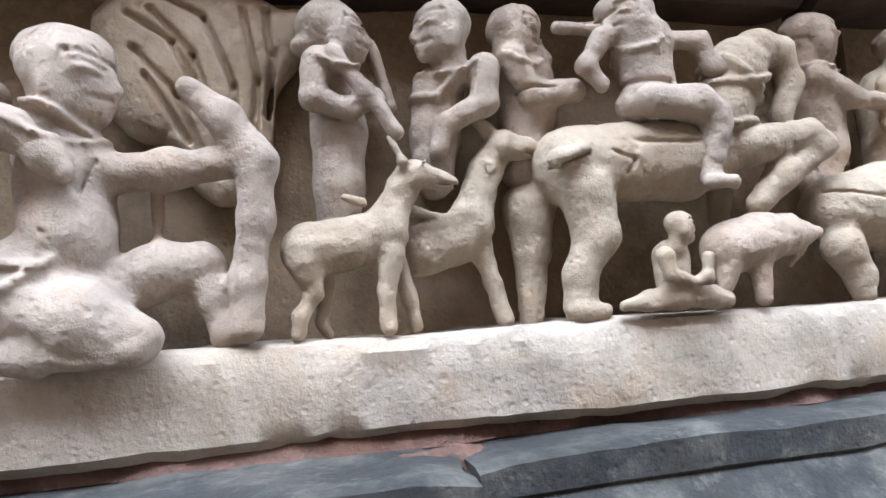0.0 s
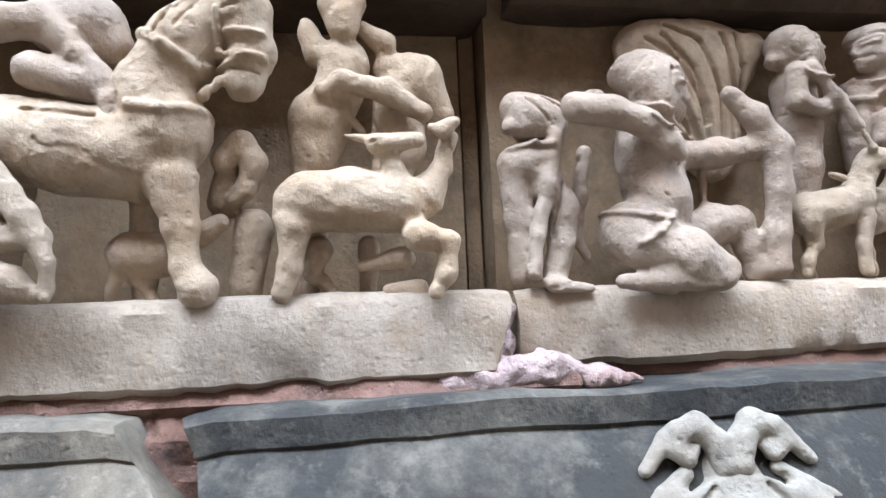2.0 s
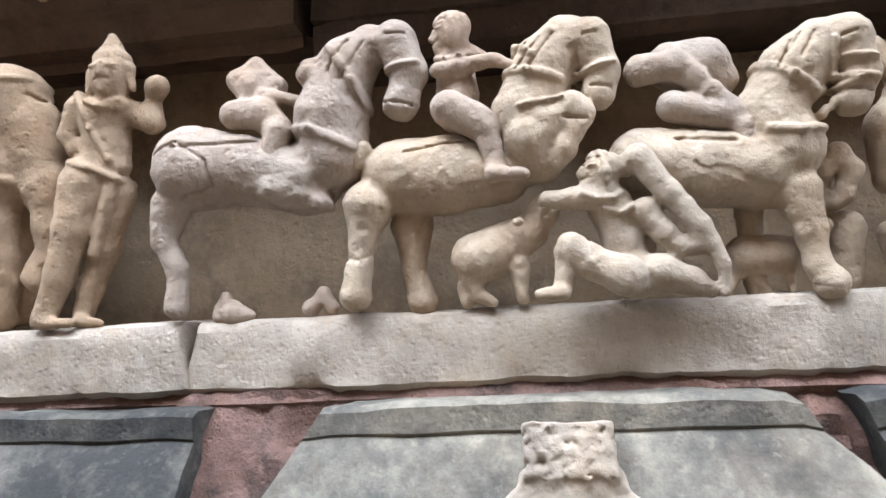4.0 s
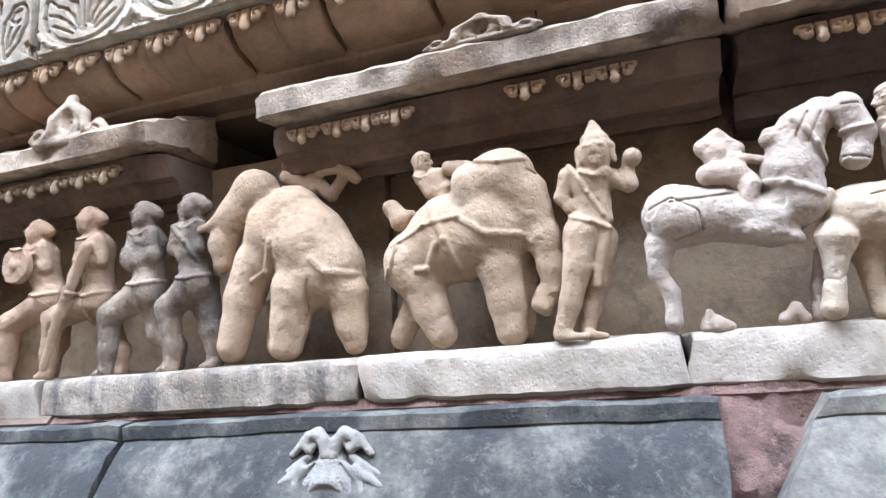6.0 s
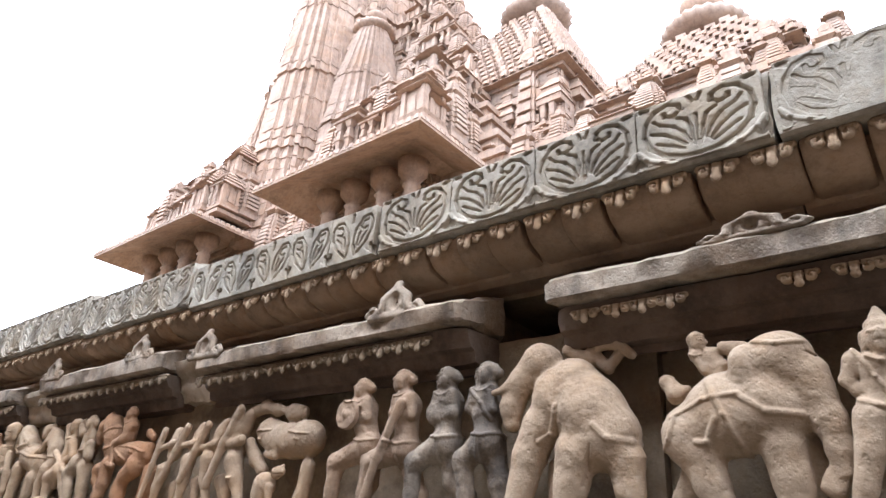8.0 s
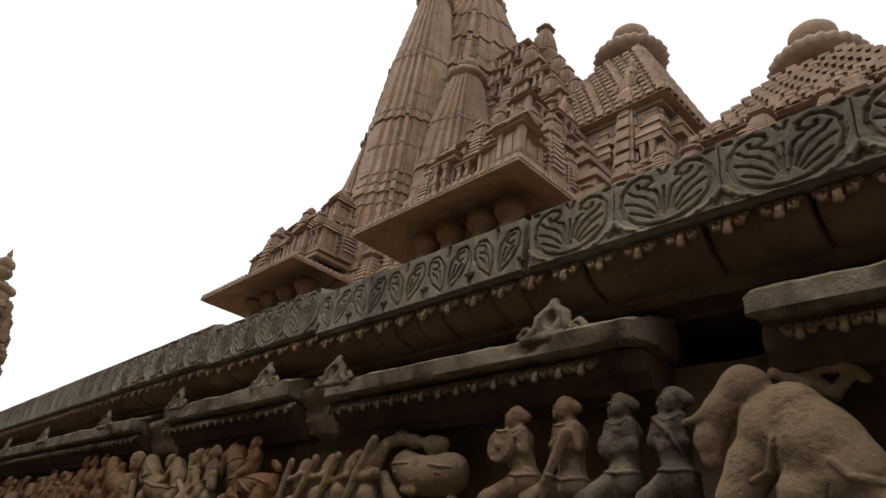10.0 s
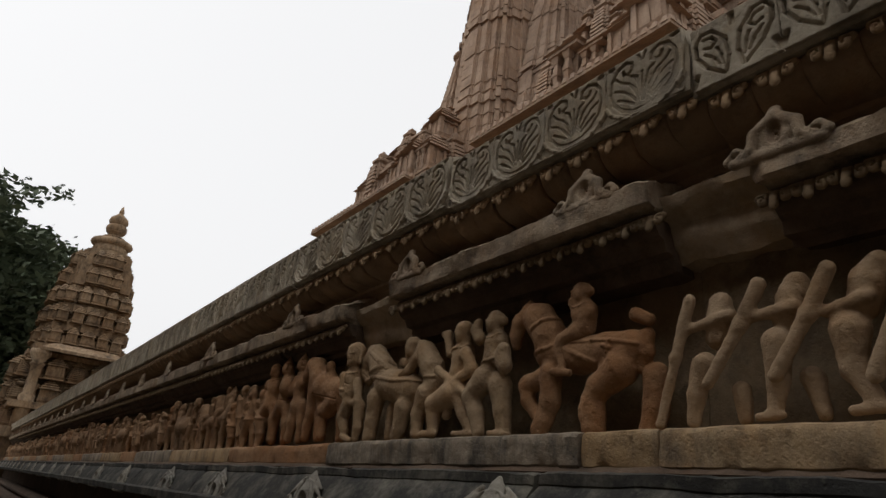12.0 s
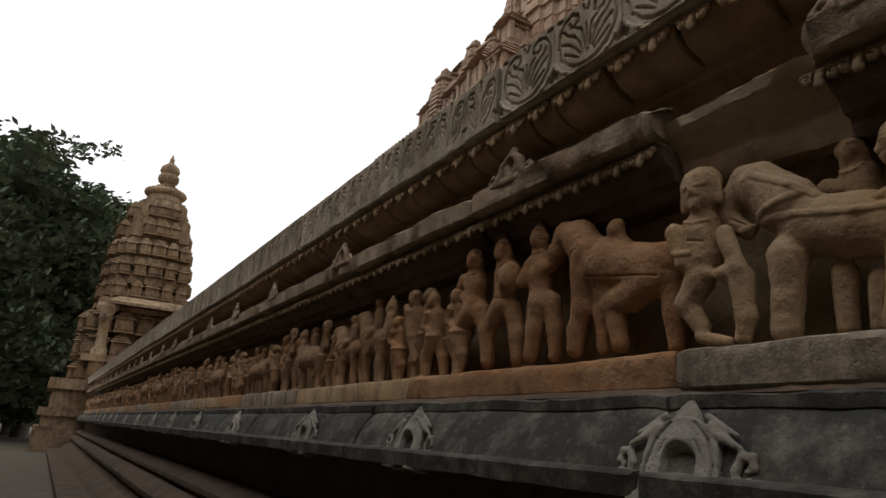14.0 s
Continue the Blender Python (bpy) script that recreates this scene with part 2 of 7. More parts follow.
class Carving:
    """A rounded stone carving: limbs, balls and cuts blended into one skin. Points are x, z, radius in centimetres from the foot; d is the depth out of the wall."""

    def __init__(self, blend=1.2):
        self.shapes, self.lines, self.blend = [], [], blend

    def limb(self, *v, d=0.0, d2=None, flat=1.0):
        k = len(v) // 3
        for i in range(k - 1):
            a, b = v[3 * i:3 * i + 3], v[3 * i + 3:3 * i + 6]
            da = d if d2 is None else d + (d2 - d) * i / (k - 1)
            db = d if d2 is None else d + (d2 - d) * (i + 1) / (k - 1)
            self.shapes.append(("cone", (a[0], -da, a[1]), a[2], (b[0], -db, b[1]), b[2], flat))
        return self

    def ball(self, x, z, rx, rz, ry=None, d=0.0):
        self.shapes.append(("ball", (x, -d, z), (rx, ry or (rx + rz) / 2, rz)))
        return self

    def plate(self, x, z, rx, rz, half, d=0.0):
        """A flat oval slab facing out of the wall."""
        self.shapes.append(("plate", (x, -d, z), (rx, half, rz)))
        return self

    def slab(self, x, z, hx, hz, half, d=0.0):
        """A flat block facing out of the wall."""
        self.shapes.append(("slab", (x, -d, z), (hx, half, hz)))
        return self

    def cut(self, x, z, r, deep=0.5, x2=None, z2=None):
        """A groove that follows the surface."""
        self.lines.append((x, z, x if x2 is None else x2, z if z2 is None else z2, r, deep))
        return self

    def band(self, *v, high=0.62):
        """A raised strap or cord that follows the surface."""
        for i in range(len(v) // 3 - 1):
            a, b = v[3 * i:3 * i + 3], v[3 * i + 3:3 * i + 6]
            self.lines.append((a[0], a[1], b[0], b[1], max(0.35, (a[2] + b[2]) / 2), -high))
        return self

    def head(self, x, z, r, face=1, d=0.0, hair=0):
        """A small stylised head that looks along face (1 right, -1 left, 0 out of the wall)."""
        self.ball(x, z, r * 0.92, r * 1.1, r * 0.92, d)
        out = 0.0 if face else 1.0
        f = face
        self.ball(x + f * r * 0.32, z - r * 0.42, r * 0.6, r * 0.62, r * 0.62, d + out * r * 0.3)
        self.limb(x + f * r * 0.9, z + r * 0.22, r * 0.1, x + f * r * 1.08, z - r * 0.16, r * 0.17, d=d + out * r * 0.98)
        self.limb(x + f * r * 0.84, z - r * 0.4, r * 0.13, x + f * r * 0.86, z - r * 0.5, r * 0.12, d=d + out * r * 0.86)
        self.limb(x + f * r * 0.74, z - r * 0.62, r * 0.13, x + f * r * 0.72, z - r * 0.85, r * 0.17, d=d + out * r * 0.8)
        self.limb(x - f * r * 0.4, z - r * 0.8, r * 0.55, x - f * r * 0.35, z - r * 1.5, r * 0.6, d=d - r * 0.1)
        if f:
            self.limb(x - f * r * 0.12, z + r * 0.15, r * 0.2, x - f * r * 0.18, z - r * 0.3, r * 0.22, x - f * r * 0.16, z - r * 0.72, r * 0.2, d=d + r * 0.82)
            self.ball(x + f * r * 0.55, z + r * 0.1, r * 0.2, r * 0.11, r * 0.14, d + r * 0.72)
            self.cut(x + f * r * 0.38, z + r * 0.26, r * 0.08, 0.3, x + f * r * 0.82, z + r * 0.25)
            self.cut(x + f * r * 0.42, z - r * 0.03, r * 0.06, 0.2, x + f * r * 0.78, z - r * 0.02)
            self.cut(x + f * r * 0.55, z - r * 0.5, r * 0.07, 0.3, x + f * r * 0.95, z - r * 0.46)
            self.cut(x + f * r * 0.08, z + r * 0.05, r * 0.08, 0.3, x + f * r * 0.14, z + r * 0.52)
            self.cut(x + f * r * 0.14, z + r * 0.52, r * 0.09, 0.35, x + f * r * 0.9, z + r * 0.46)
        else:
            for sd in (-1, 1):
                self.ball(x + sd * r * 0.36, z + r * 0.1, r * 0.22, r * 0.12, r * 0.14, d + r * 0.8)
                self.limb(x + sd * r * 0.92, z + r * 0.1, r * 0.18, x + sd * r * 0.95, z - r * 0.7, r * 0.2, d=d + r * 0.1)
                self.cut(x + sd * r * 0.15, z + r * 0.26, r * 0.08, 0.16, x + sd * r * 0.62, z + r * 0.28)
                self.cut(x + sd * r * 0.2, z - r * 0.04, r * 0.06, 0.2, x + sd * r * 0.55, z - r * 0.03)
            self.cut(x - r * 0.3, z - r * 0.48, r * 0.07, 0.3, x + r * 0.3, z - r * 0.48)
            self.cut(x - r * 0.75, z + r * 0.45, r * 0.09, 0.2, x + r * 0.75, z + r * 0.45)
        if r > 2.3:
            self.band(x - r * 1.0, z - r * 1.25, 0.3, x - r * 0.3, z - r * 1.62, 0.35, x + r * 0.5, z - r * 1.6, 0.35, x + r * 1.0, z - r * 1.25, 0.3, high=0.35)
            for k in range(5):
                u = -0.8 + 0.4 * k
                self.cut(x - f * r * 0.1 + u * r * 0.55, z + r * 1.12, r * 0.05, 0.22, x - f * r * 0.1 + u * r * 1.1, z + r * 0.6)
        if hair == 1:
            self.limb(x - face * r * 0.75, z + r * 0.2, r * 0.55, x - face * r * 1.25, z - r * 0.1, r * 0.45, d=d)
        elif hair == 2:
            self.limb(x, z + r * 0.75, r * 0.75, x, z + r * 1.6, r * 0.2, d=d)
        else:
            self.ball(x - face * r * 0.1, z + r * 0.42, r * 1.02, r * 0.78, r * 1.0, d)
        return self

    def mesh(self, name, material, cell=0.45, wear=0.16, flat=1.0, cracks=1.0):
        add = self.shapes
        lo, hi = np.full(3, 1e9), np.full(3, -1e9)
        for s in add:
            if s[0] == "cone":
                for c, r in ((s[1], s[2]), (s[3], s[4])):
                    lo, hi = np.minimum(lo, np.array(c) - r), np.maximum(hi, np.array(c) + r)
            else:
                lo, hi = np.minimum(lo, np.array(s[1]) - s[2]), np.maximum(hi, np.array(s[1]) + s[2])
        lo, hi = lo - 2.0, hi + 2.0
        dims = np.ceil((hi - lo) / cell).astype(int) + 1
        ax = [lo[i] + cell * np.arange(dims[i]) for i in range(3)]
        field = np.full(dims, 6.0)
        for s in self.shapes:
            if s[0] != "cone":
                c, r = np.array(s[1]), np.array(s[2])
                a, b = c - r - 3, c + r + 3
            else:
                p, q = np.array(s[1]), np.array(s[3])
                m = max(s[2], s[4]) + 3
                a, b = np.minimum(p, q) - m, np.maximum(p, q) + m
            sl = tuple(slice(max(0, int((a[i] - lo[i]) / cell)), max(1, min(dims[i], int((b[i] - lo[i]) / cell) + 2))) for i in range(3))
            X, Y, Z = np.meshgrid(ax[0][sl[0]], ax[1][sl[1]], ax[2][sl[2]], indexing="ij")
            if s[0] == "ball":
                qx, qy, qz = (X - c[0]) / r[0], (Y - c[1]) / r[1], (Z - c[2]) / r[2]
                k0 = np.sqrt(qx * qx + qy * qy + qz * qz) + 1e-9
                k1 = np.sqrt((qx / r[0]) ** 2 + (qy / r[1]) ** 2 + (qz / r[2]) ** 2) + 1e-9
                dist = k0 * (k0 - 1) / k1
            elif s[0] == "plate":
                oval = (np.sqrt(((X - c[0]) / r[0]) ** 2 + ((Z - c[2]) / r[2]) ** 2) - 1) * min(r[0], r[2])
                dist = np.maximum(oval, np.abs(Y - c[1]) - r[1])
            elif s[0] == "slab":
                dist = np.maximum(np.maximum(np.abs(X - c[0]) - r[0], np.abs(Z - c[2]) - r[2]), np.abs(Y - c[1]) - r[1])
            else:
                v = q - p
                vv = max(float(v @ v), 1e-9)
                h = np.clip(((X - p[0]) * v[0] + (Y - p[1]) * v[1] + (Z - p[2]) * v[2]) / vv, 0, 1)
                dy = (Y - p[1] - h * v[1]) / s[5]
                dist = np.sqrt((X - p[0] - h * v[0]) ** 2 + dy ** 2 + (Z - p[2] - h * v[2]) ** 2) - (s[2] + (s[4] - s[2]) * h)
            old = field[sl]
            k = self.blend
            h = np.maximum(k - np.abs(dist - old), 0) / k
            field[sl] = np.minimum(old, dist) - h * h * k * 0.25
        X, Z = np.meshgrid(ax[0], ax[2], indexing="ij")
        for xa, za, xb, zb, r, deep in self.lines:
            vx, vz = xb - xa, zb - za
            h = np.clip(((X - xa) * vx + (Z - za) * vz) / max(vx * vx + vz * vz, 1e-9), 0, 1)
            q = np.clip(1 - np.sqrt((X - xa - h * vx) ** 2 + (Z - za - h * vz) ** 2) / (r * 1.3), 0, 1)
            field += (deep * np.minimum(1, q * 1.8))[:, None, :]
        rnd = np.random.RandomState(len(self.shapes) * 7 + int(abs(lo[0]) * 10))

        def lumps(pitch):
            g = rnd.rand(*[int(dims[i] * cell / pitch) + 3 for i in range(3)]) - 0.5
            for i in range(3):
                u = np.arange(dims[i]) * cell / pitch
                a = u.astype(int)
                w = (u - a).reshape([-1 if m == i else 1 for m in range(3)])
                w = w * w * (3 - 2 * w)
                g = np.take(g, a, axis=i) * (1 - w) + np.take(g, a + 1, axis=i) * w
            return g
        field += wear * 2 * (lumps(3.1) + 0.8 * lumps(1.2) + 0.45 * lumps(0.65))
        if cracks:
            field += cracks * 0.5 * np.clip(1 - np.abs(lumps(7.0)) / 0.035, 0, 1) * np.clip(lumps(5.0) * 5, 0, 1)
            field += cracks * 1.1 * np.clip(lumps(1.7) - 0.26, 0, 1) + cracks * 0.4 * np.clip(lumps(4.2) - 0.2, 0, 1)
        verts, faces = skin(field, lo, cell)
        q = np.array(faces)
        for turn in range(1 if cell < 0.36 else 2):
            tot, cnt = np.zeros_like(verts), np.zeros(len(verts))
            for a, b in ((0, 1), (1, 2), (2, 3), (3, 0)):
                np.add.at(tot, q[:, a], verts[q[:, b]])
                np.add.at(cnt, q[:, a], 1)
            verts = verts * 0.5 + 0.5 * tot / np.maximum(cnt, 1)[:, None]
        verts[:, 1] *= flat
        me = bpy.data.meshes.new(name)
        me.from_pydata(verts * 0.01, [], faces)
        me.materials.append(material)
        me.polygons.foreach_set("use_smooth", [True] * len(me.polygons))
        me.update()
        return me


def skin(field, lo, cell):
    """Naive surface nets: one vertex in each cell that the zero level crosses, one quad across each crossed edge."""
    inside = field < 0
    nx, ny, nz = (d - 1 for d in field.shape)
    count, acc = np.zeros((nx, ny, nz)), np.zeros((nx, ny, nz, 3))
    corner = lambda a, i, j, k: a[i:i + nx, j:j + ny, k:k + nz]
    for axis in range(3):
        for p in range(2):
            for q in range(2):
                o = [p, q]
                o.insert(axis, 0)
                e = list(o)
                e[axis] = 1
                f0, f1 = corner(field, *o), corner(field, *e)
                cross = (f0 < 0) != (f1 < 0)
                t = np.where(cross, f0 / np.where(cross, f0 - f1, 1), 0)
                count += cross
                for i in range(3):
                    acc[..., i] += cross * (t if i == axis else o[i])
    on = count > 0
    index = np.full(on.shape, -1)
    index[on] = np.arange(on.sum())
    cells = np.argwhere(on)
    verts = lo + cell * (cells + acc[on] / count[on][:, None])
    quads = []
    for axis in range(3):
        u, w = (axis + 1) % 3, (axis + 2) % 3
        sl0 = [slice(1, -1)] * 3
        sl0[axis] = slice(0, field.shape[axis] - 1)
        sl1 = list(sl0)
        sl1[axis] = slice(1, field.shape[axis])
        a, b = inside[tuple(sl0)], inside[tuple(sl1)]
        for flip in (False, True):
            idx = np.argwhere((a & ~b) if not flip else (~a & b))
            off = np.ones(3, int)
            off[axis] = 0
            base = idx + off
            ring = []
            for du, dw in ((-1, -1), (0, -1), (0, 0), (-1, 0)):
                c = base.copy()
                c[:, u] += du
                c[:, w] += dw
                ring.append(index[c[:, 0], c[:, 1], c[:, 2]])
            r = np.stack(ring, 1)
            quads.append(r[:, ::-1] if flip else r)
    q = np.concatenate(quads)
    return verts, q[(q >= 0).all(1)].tolist()


# ---- the platform wall, along x, its frieze ledge at y = 0 ----
END = -36.0
earth_bm = bmesh.new()
box(earth_bm, -400, 300, -300, 400, -0.5, 0.0)
tagged(part("ground", earth_bm, EARTH), "trodden dark earth court round the platform", "ground", kind="structure")

# Added wall out of view: blocks the low sky to darken the frieze.
court = bmesh.new()
box(court, -30, 30, -8.6, -8.0, 0.0, 12.0)
tagged(part("court_wall", court, BROWN), "unseen plain wall added behind the camera to block low sky light", "wall", kind="structure")
core = bmesh.new()
box(core, END, 6.0, 0.29, 9.0, 0.0, 2.14)
box(core, END, -2.76, 0.29, 9.0, 2.14, 2.34)
box(core, -2.3, 6.0, 0.29, 9.0, 2.14, 2.34)
box(core, -2.76, -2.3, 0.9, 9.0, 2.14, 2.34)
box(core, END, 6.0, 0.29, 9.0, 2.34, 2.66)
tagged(part("wall_core", core, BACK), "rough sandstone wall behind the frieze of the platform", "wall", kind="structure")
top = bmesh.new()
box(top, END, 6.0, 0.3, 40.0, 2.664, 2.72)
tagged(part("platform_floor", top, BACK), "weathered stone paving on top of the platform", "floor", kind="structure")

# lower mouldings down to the ground, their shade put into the stone colour
base_run = thing("plinth", "weathered stone mouldings under the frieze wall, darkened with painted shade", "plinth", "structure")
x = 4.0
k = 0
while x > END:
    w = 1.5 + 0.7 * random.random()
    e = max(x - w, END)
    run("stone_course", [(0.2, 0.7), (-0.1, 0.7), (-0.14, 0.74), (-0.14, 0.78), (-0.1, 0.82), (0.0, 0.85), (0.2, 0.85)], x, e + 0.006, SHADED, base_run, 0.08, 0.006, k)
    run("stone_course", [(0.2, 0.44), (-0.2, 0.44), (-0.27, 0.5), (-0.28, 0.56), (-0.24, 0.63), (-0.16, 0.68), (0.2, 0.695)], x, e + 0.006, SHADED, base_run, 0.08, 0.006, k + 50)
    # The wide bottom step is added to cover the lighter ground with dark.
    run("stone_course", [(0.2, 0.0), (-0.95, 0.0), (-0.95, 0.12), (-0.87, 0.17), (-0.55, 0.18), (-0.5, 0.25), (-0.42, 0.31), (-0.27, 0.36), (-0.22, 0.435), (0.2, 0.435)], x, e + 0.006, SHADED, base_run, 0.1, 0.006, k + 90)
    x, k = e, k + 1

# the dark rounded moulding (a stone roof-like course) with its lip
eave_low = thing("kapota_moulding", "black lichen-covered curved stone moulding below the frieze", "moulding", "structure")
LOW = [(0.2, 1.18), (-0.13, 1.18), (-0.19, 1.186), (-0.196, 1.236), (-0.186, 1.243), (-0.148, 1.25), (-0.128, 1.30), (-0.09, 1.36), (-0.056, 1.396), (-0.06, 1.4), (-0.06, 1.43), (-0.045, 1.436), (0.2, 1.436)]
cuts = [4.0, 1.9, 0.5, -0.5, -1.13, -1.3, -2.7, -3.37, -5.0, -6.55]
while cuts[-1] > END:
    cuts.append(cuts[-1] - 1.1 - 0.9 * random.random())
LEAN = {2: (0.0, 0.35), 3: (0.75, -0.6)}
for i, (a, b) in enumerate(zip(cuts, cuts[1:])):
    if i == 4:
        continue
    back = 0.045 if i < 2 else 0.0
    run("curved_stone", [(y + back if y < 0.1 else y, z) for y, z in LOW], a - (0.03 if i == 3 else 0.007), b + (0.035 if i == 2 else 0.007), OCHREKAPOTA if i == 3 else DARK, eave_low, 0.03 if a > -9 else 0.06, 0.008, i + 3, ends=0.006, skew=LEAN.get(i, (0.0, 0.0)))
# Recess back coloured almost black in place of the moulding's own shadow.
run("recess", [(0.28, 0.84), (0.14, 0.84), (0.14, 1.19), (0.28, 1.19)], 4.0, END, SHADED, eave_low, 0.2, 0.004, 77)
bed = thing("mortar_bed", "crumbling pink and red mortar in the open joints under the ledge", "mortar", "structure")
# Real red mortar, its colour deepened to include the crack shadow below the ledge.
run("mortar", [(0.2, 1.42), (0.09, 1.42), (0.075, 1.437), (0.09, 1.462), (0.2, 1.47)], 3.0, -0.02, REDMORTAR, bed, 0.015, 0.014, 5)
run("mortar", [(0.2, 1.42), (0.02, 1.42), (0.006, 1.437), (0.02, 1.46), (0.2, 1.47)], -0.02, -3.0, REDMORTAR, bed, 0.015, 0.014, 8)
run("mortar", [(0.2, 1.42), (0.0, 1.42), (-0.012, 1.44), (0.005, 1.458), (0.2, 1.47)], -3.0, END, BROWN, bed, 0.05, 0.01, 6)
joint = Carving(1.2)
joint.limb(-18, 143.6, 0.7, -10, 144.2, 1.2, -3, 145.4, 2.0, 2, 145.6, 1.9, 8, 144.4, 1.2, 14, 143.8, 0.6, d=4.2)
joint.limb(-4, 146, 1.6, -2, 148.5, 1.4, -1.4, 153, 0.9, d=-2)
fill = new("mortar", joint.mesh("mortar", MORTAR, 0.3, 0.55))
fill.location, fill.parent = (-0.075, 0.062, 0), bed
run("mortar", [(0.2, 1.2), (0.0, 1.2), (-0.02, 1.3), (0.0, 1.4), (0.02, 1.44), (0.2, 1.45)], -0.3, -0.66, REDMORTAR, bed, 0.01, 0.04, 15)
run("mortar", [(0.2, 1.2), (-0.03, 1.2), (-0.05, 1.3), (0.0, 1.4), (0.01, 1.44), (0.2, 1.45)], -1.02, -1.4, REDMORTAR, bed, 0.01, 0.04, 16)

run("mortar", [(0.2, 1.2), (0.02, 1.2), (-0.03, 1.3), (0.03, 1.39), (0.05, 1.43), (0.2, 1.44)], 0.56, 0.44, REDMORTAR, bed, 0.01, 0.02, 17)

# ledge blocks under the figures
ledge = thing("frieze_ledge", "long worn stone blocks carrying the carved frieze, stained grey", "ledge", "structure")
marks = [3.6, 1.9, -0.078, -0.105, -1.35, -2.06, -3.05, -3.3, -4.6, -4.88, -6.57, -8.1, -9.65]
while marks[-1] > END:
    marks.append(marks[-1] - 0.7 - 1.1 * random.random())
for i, (a, b) in enumerate(zip(marks, marks[1:])):
    if i == 2:
        continue
    f = 0.062 if i < 2 else random.uniform(-0.008, 0.008)
    lo = 1.446 + random.uniform(-0.004, 0.006)
    prof = [(0.32, lo), (f + 0.012, lo), (f, lo + 0.01), (f - 0.002, 1.54), (f + 0.004, 1.552), (f + 0.014, 1.557), (0.32, 1.558)]
    mat = {5: GREYLEDGE, 7: TANLEDGE, 8: TANLEDGE, 9: GREYLEDGE, 10: ORANGE}.get(i, LEDGE if i < 7 else (GREYLEDGE, ORANGE, TANLEDGE)[i % 3])
    run("ledge_block", prof, a - 0.004, b + 0.004, mat, ledge, 0.014 if i < 11 else 0.06, 0.009, i * 3 + 1, ends=0.006, ragged=0.018 if i < 11 else 0.0)

# the back of the niche, slabs with upright joints
back = thing("niche_back", "upright buff sandstone slabs behind the frieze figures", "wall", "structure")
seams = [4.0, 1.2, -0.075, -0.105, -2.045, -2.07, -3.3, -4.6]
while seams[-1] > END:
    seams.append(seams[-1] - 0.9 - 0.6 * random.random())
for i, (a, b) in enumerate(zip(seams, seams[1:])):
    f = 0.27 if a - b < 0.1 else (0.2 if i < 2 else 0.245) + random.uniform(-0.01, 0.01)
    run("back_slab", [(0.32, 1.5), (f, 1.5), (f, 2.16), (0.32, 2.16)], a - 0.003, b + 0.003, BACK, back, 0.06, 0.008, i + 11)

# the eave above the figures, in lengths with broken gaps
eave = thing("stone_eave", "projecting stone eave over the frieze, weathered pale on top", "eave", "structure")
LIP = [(0.26, 2.222), (0.05, 2.21), (-0.005, 2.212), (-0.015, 2.22), (-0.02, 2.295), (-0.005, 2.308), (0.08, 2.345), (0.26, 2.40)]
UNDER = [(0.32, 2.05), (0.15, 2.05), (0.135, 2.062), (0.135, 2.085), (0.10, 2.092), (0.085, 2.13), (0.06, 2.138), (0.045, 2.17), (0.04, 2.205), (0.32, 2.218)]


def eave_rise(x):
    """The eave sits lower at the start of the wall than further on."""
    return -0.04 if x > -4.3 else 0.012 if x > -6.4 else 0.0


def eave_length(a, b, seed, step):
    up = eave_rise(b + 0.1)
    run("eave_stone", [(y, z + up - (0.02 if up < 0 and z > 2.29 else 0)) for y, z in LIP], a, b, EAVESTONE, eave, step * 0.7, 0.02, seed + 31, ends=0.02)
    # Undersides take darker stone than the lip, standing in for the eave's shade.
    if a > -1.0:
        run("eave_underside", [(0.32, 1.985), (0.14, 1.985), (0.12, 2.0), (0.11, 2.05), (0.32, 2.055)], a - 0.006, b + 0.006, SHADED, eave, step, 0.008, seed + 91, ends=0.01)
    run("eave_underside", [(y, z + (up if z > 2.06 else 0)) for y, z in UNDER], a - 0.01, b + 0.012, SHADED if a > -1.1 else BROWN, eave, step, 0.008, seed + 71, ends=0.01)


for i, (a, b) in enumerate([(4.0, 1.1), (1.09, -0.05), (-0.07, -1.19), (-1.2, -2.32), (-2.64, -4.27), (-4.62, -6.15), (-6.63, -7.6)]):
    eave_length(a, b, i, 0.035)
x = -7.62
while x > END:
    w = 1.0 + 1.2 * random.random()
    eave_length(x, max(x - w, END) + 0.01, int(-x * 10), 0.07)
    x -= w
BROKEN = [(0.32, 2.08), (0.18, 2.08), (0.15, 2.14), (0.14, 2.2), (0.08, 2.25), (0.07, 2.28), (0.12, 2.31), (0.2, 2.35), (0.32, 2.41)]
for a, b in ((-4.28, -4.61), (-6.16, -6.62)):
    run("broken_stone", BROKEN, a + 0.03, b - 0.03, SAND, eave, 0.016, 0.022, int(-a * 9), label="broken-off eave stone with raw pale edge")

# recessed course, bracket course and carved band over the eave
upper = thing("upper_course", "brown sandstone course in shade below the carved band", "cornice", "structure")
UP = [(0.3, 2.36), (0.2, 2.36), (0.19, 2.41), (0.16, 2.425), (0.15, 2.45), (0.08, 2.5), (0.05, 2.535), (0.3, 2.54)]
band = thing("carved_band", "grey stone band carved with palmette scrolls along the platform edge", "frieze", "structure")
BAND = [(0.6, 2.545), (-0.03, 2.545), (-0.04, 2.555), (-0.035, 2.815), (-0.02, 2.832), (0.02, 2.84), (0.6, 2.842)]
joints = [4.0, 1.0, -1.6, -3.06, -4.42, -5.66, -7.38, -9.85, -12.75]
while joints[-1] > END:
    joints.append(joints[-1] - 1.3 - 1.2 * random.random())


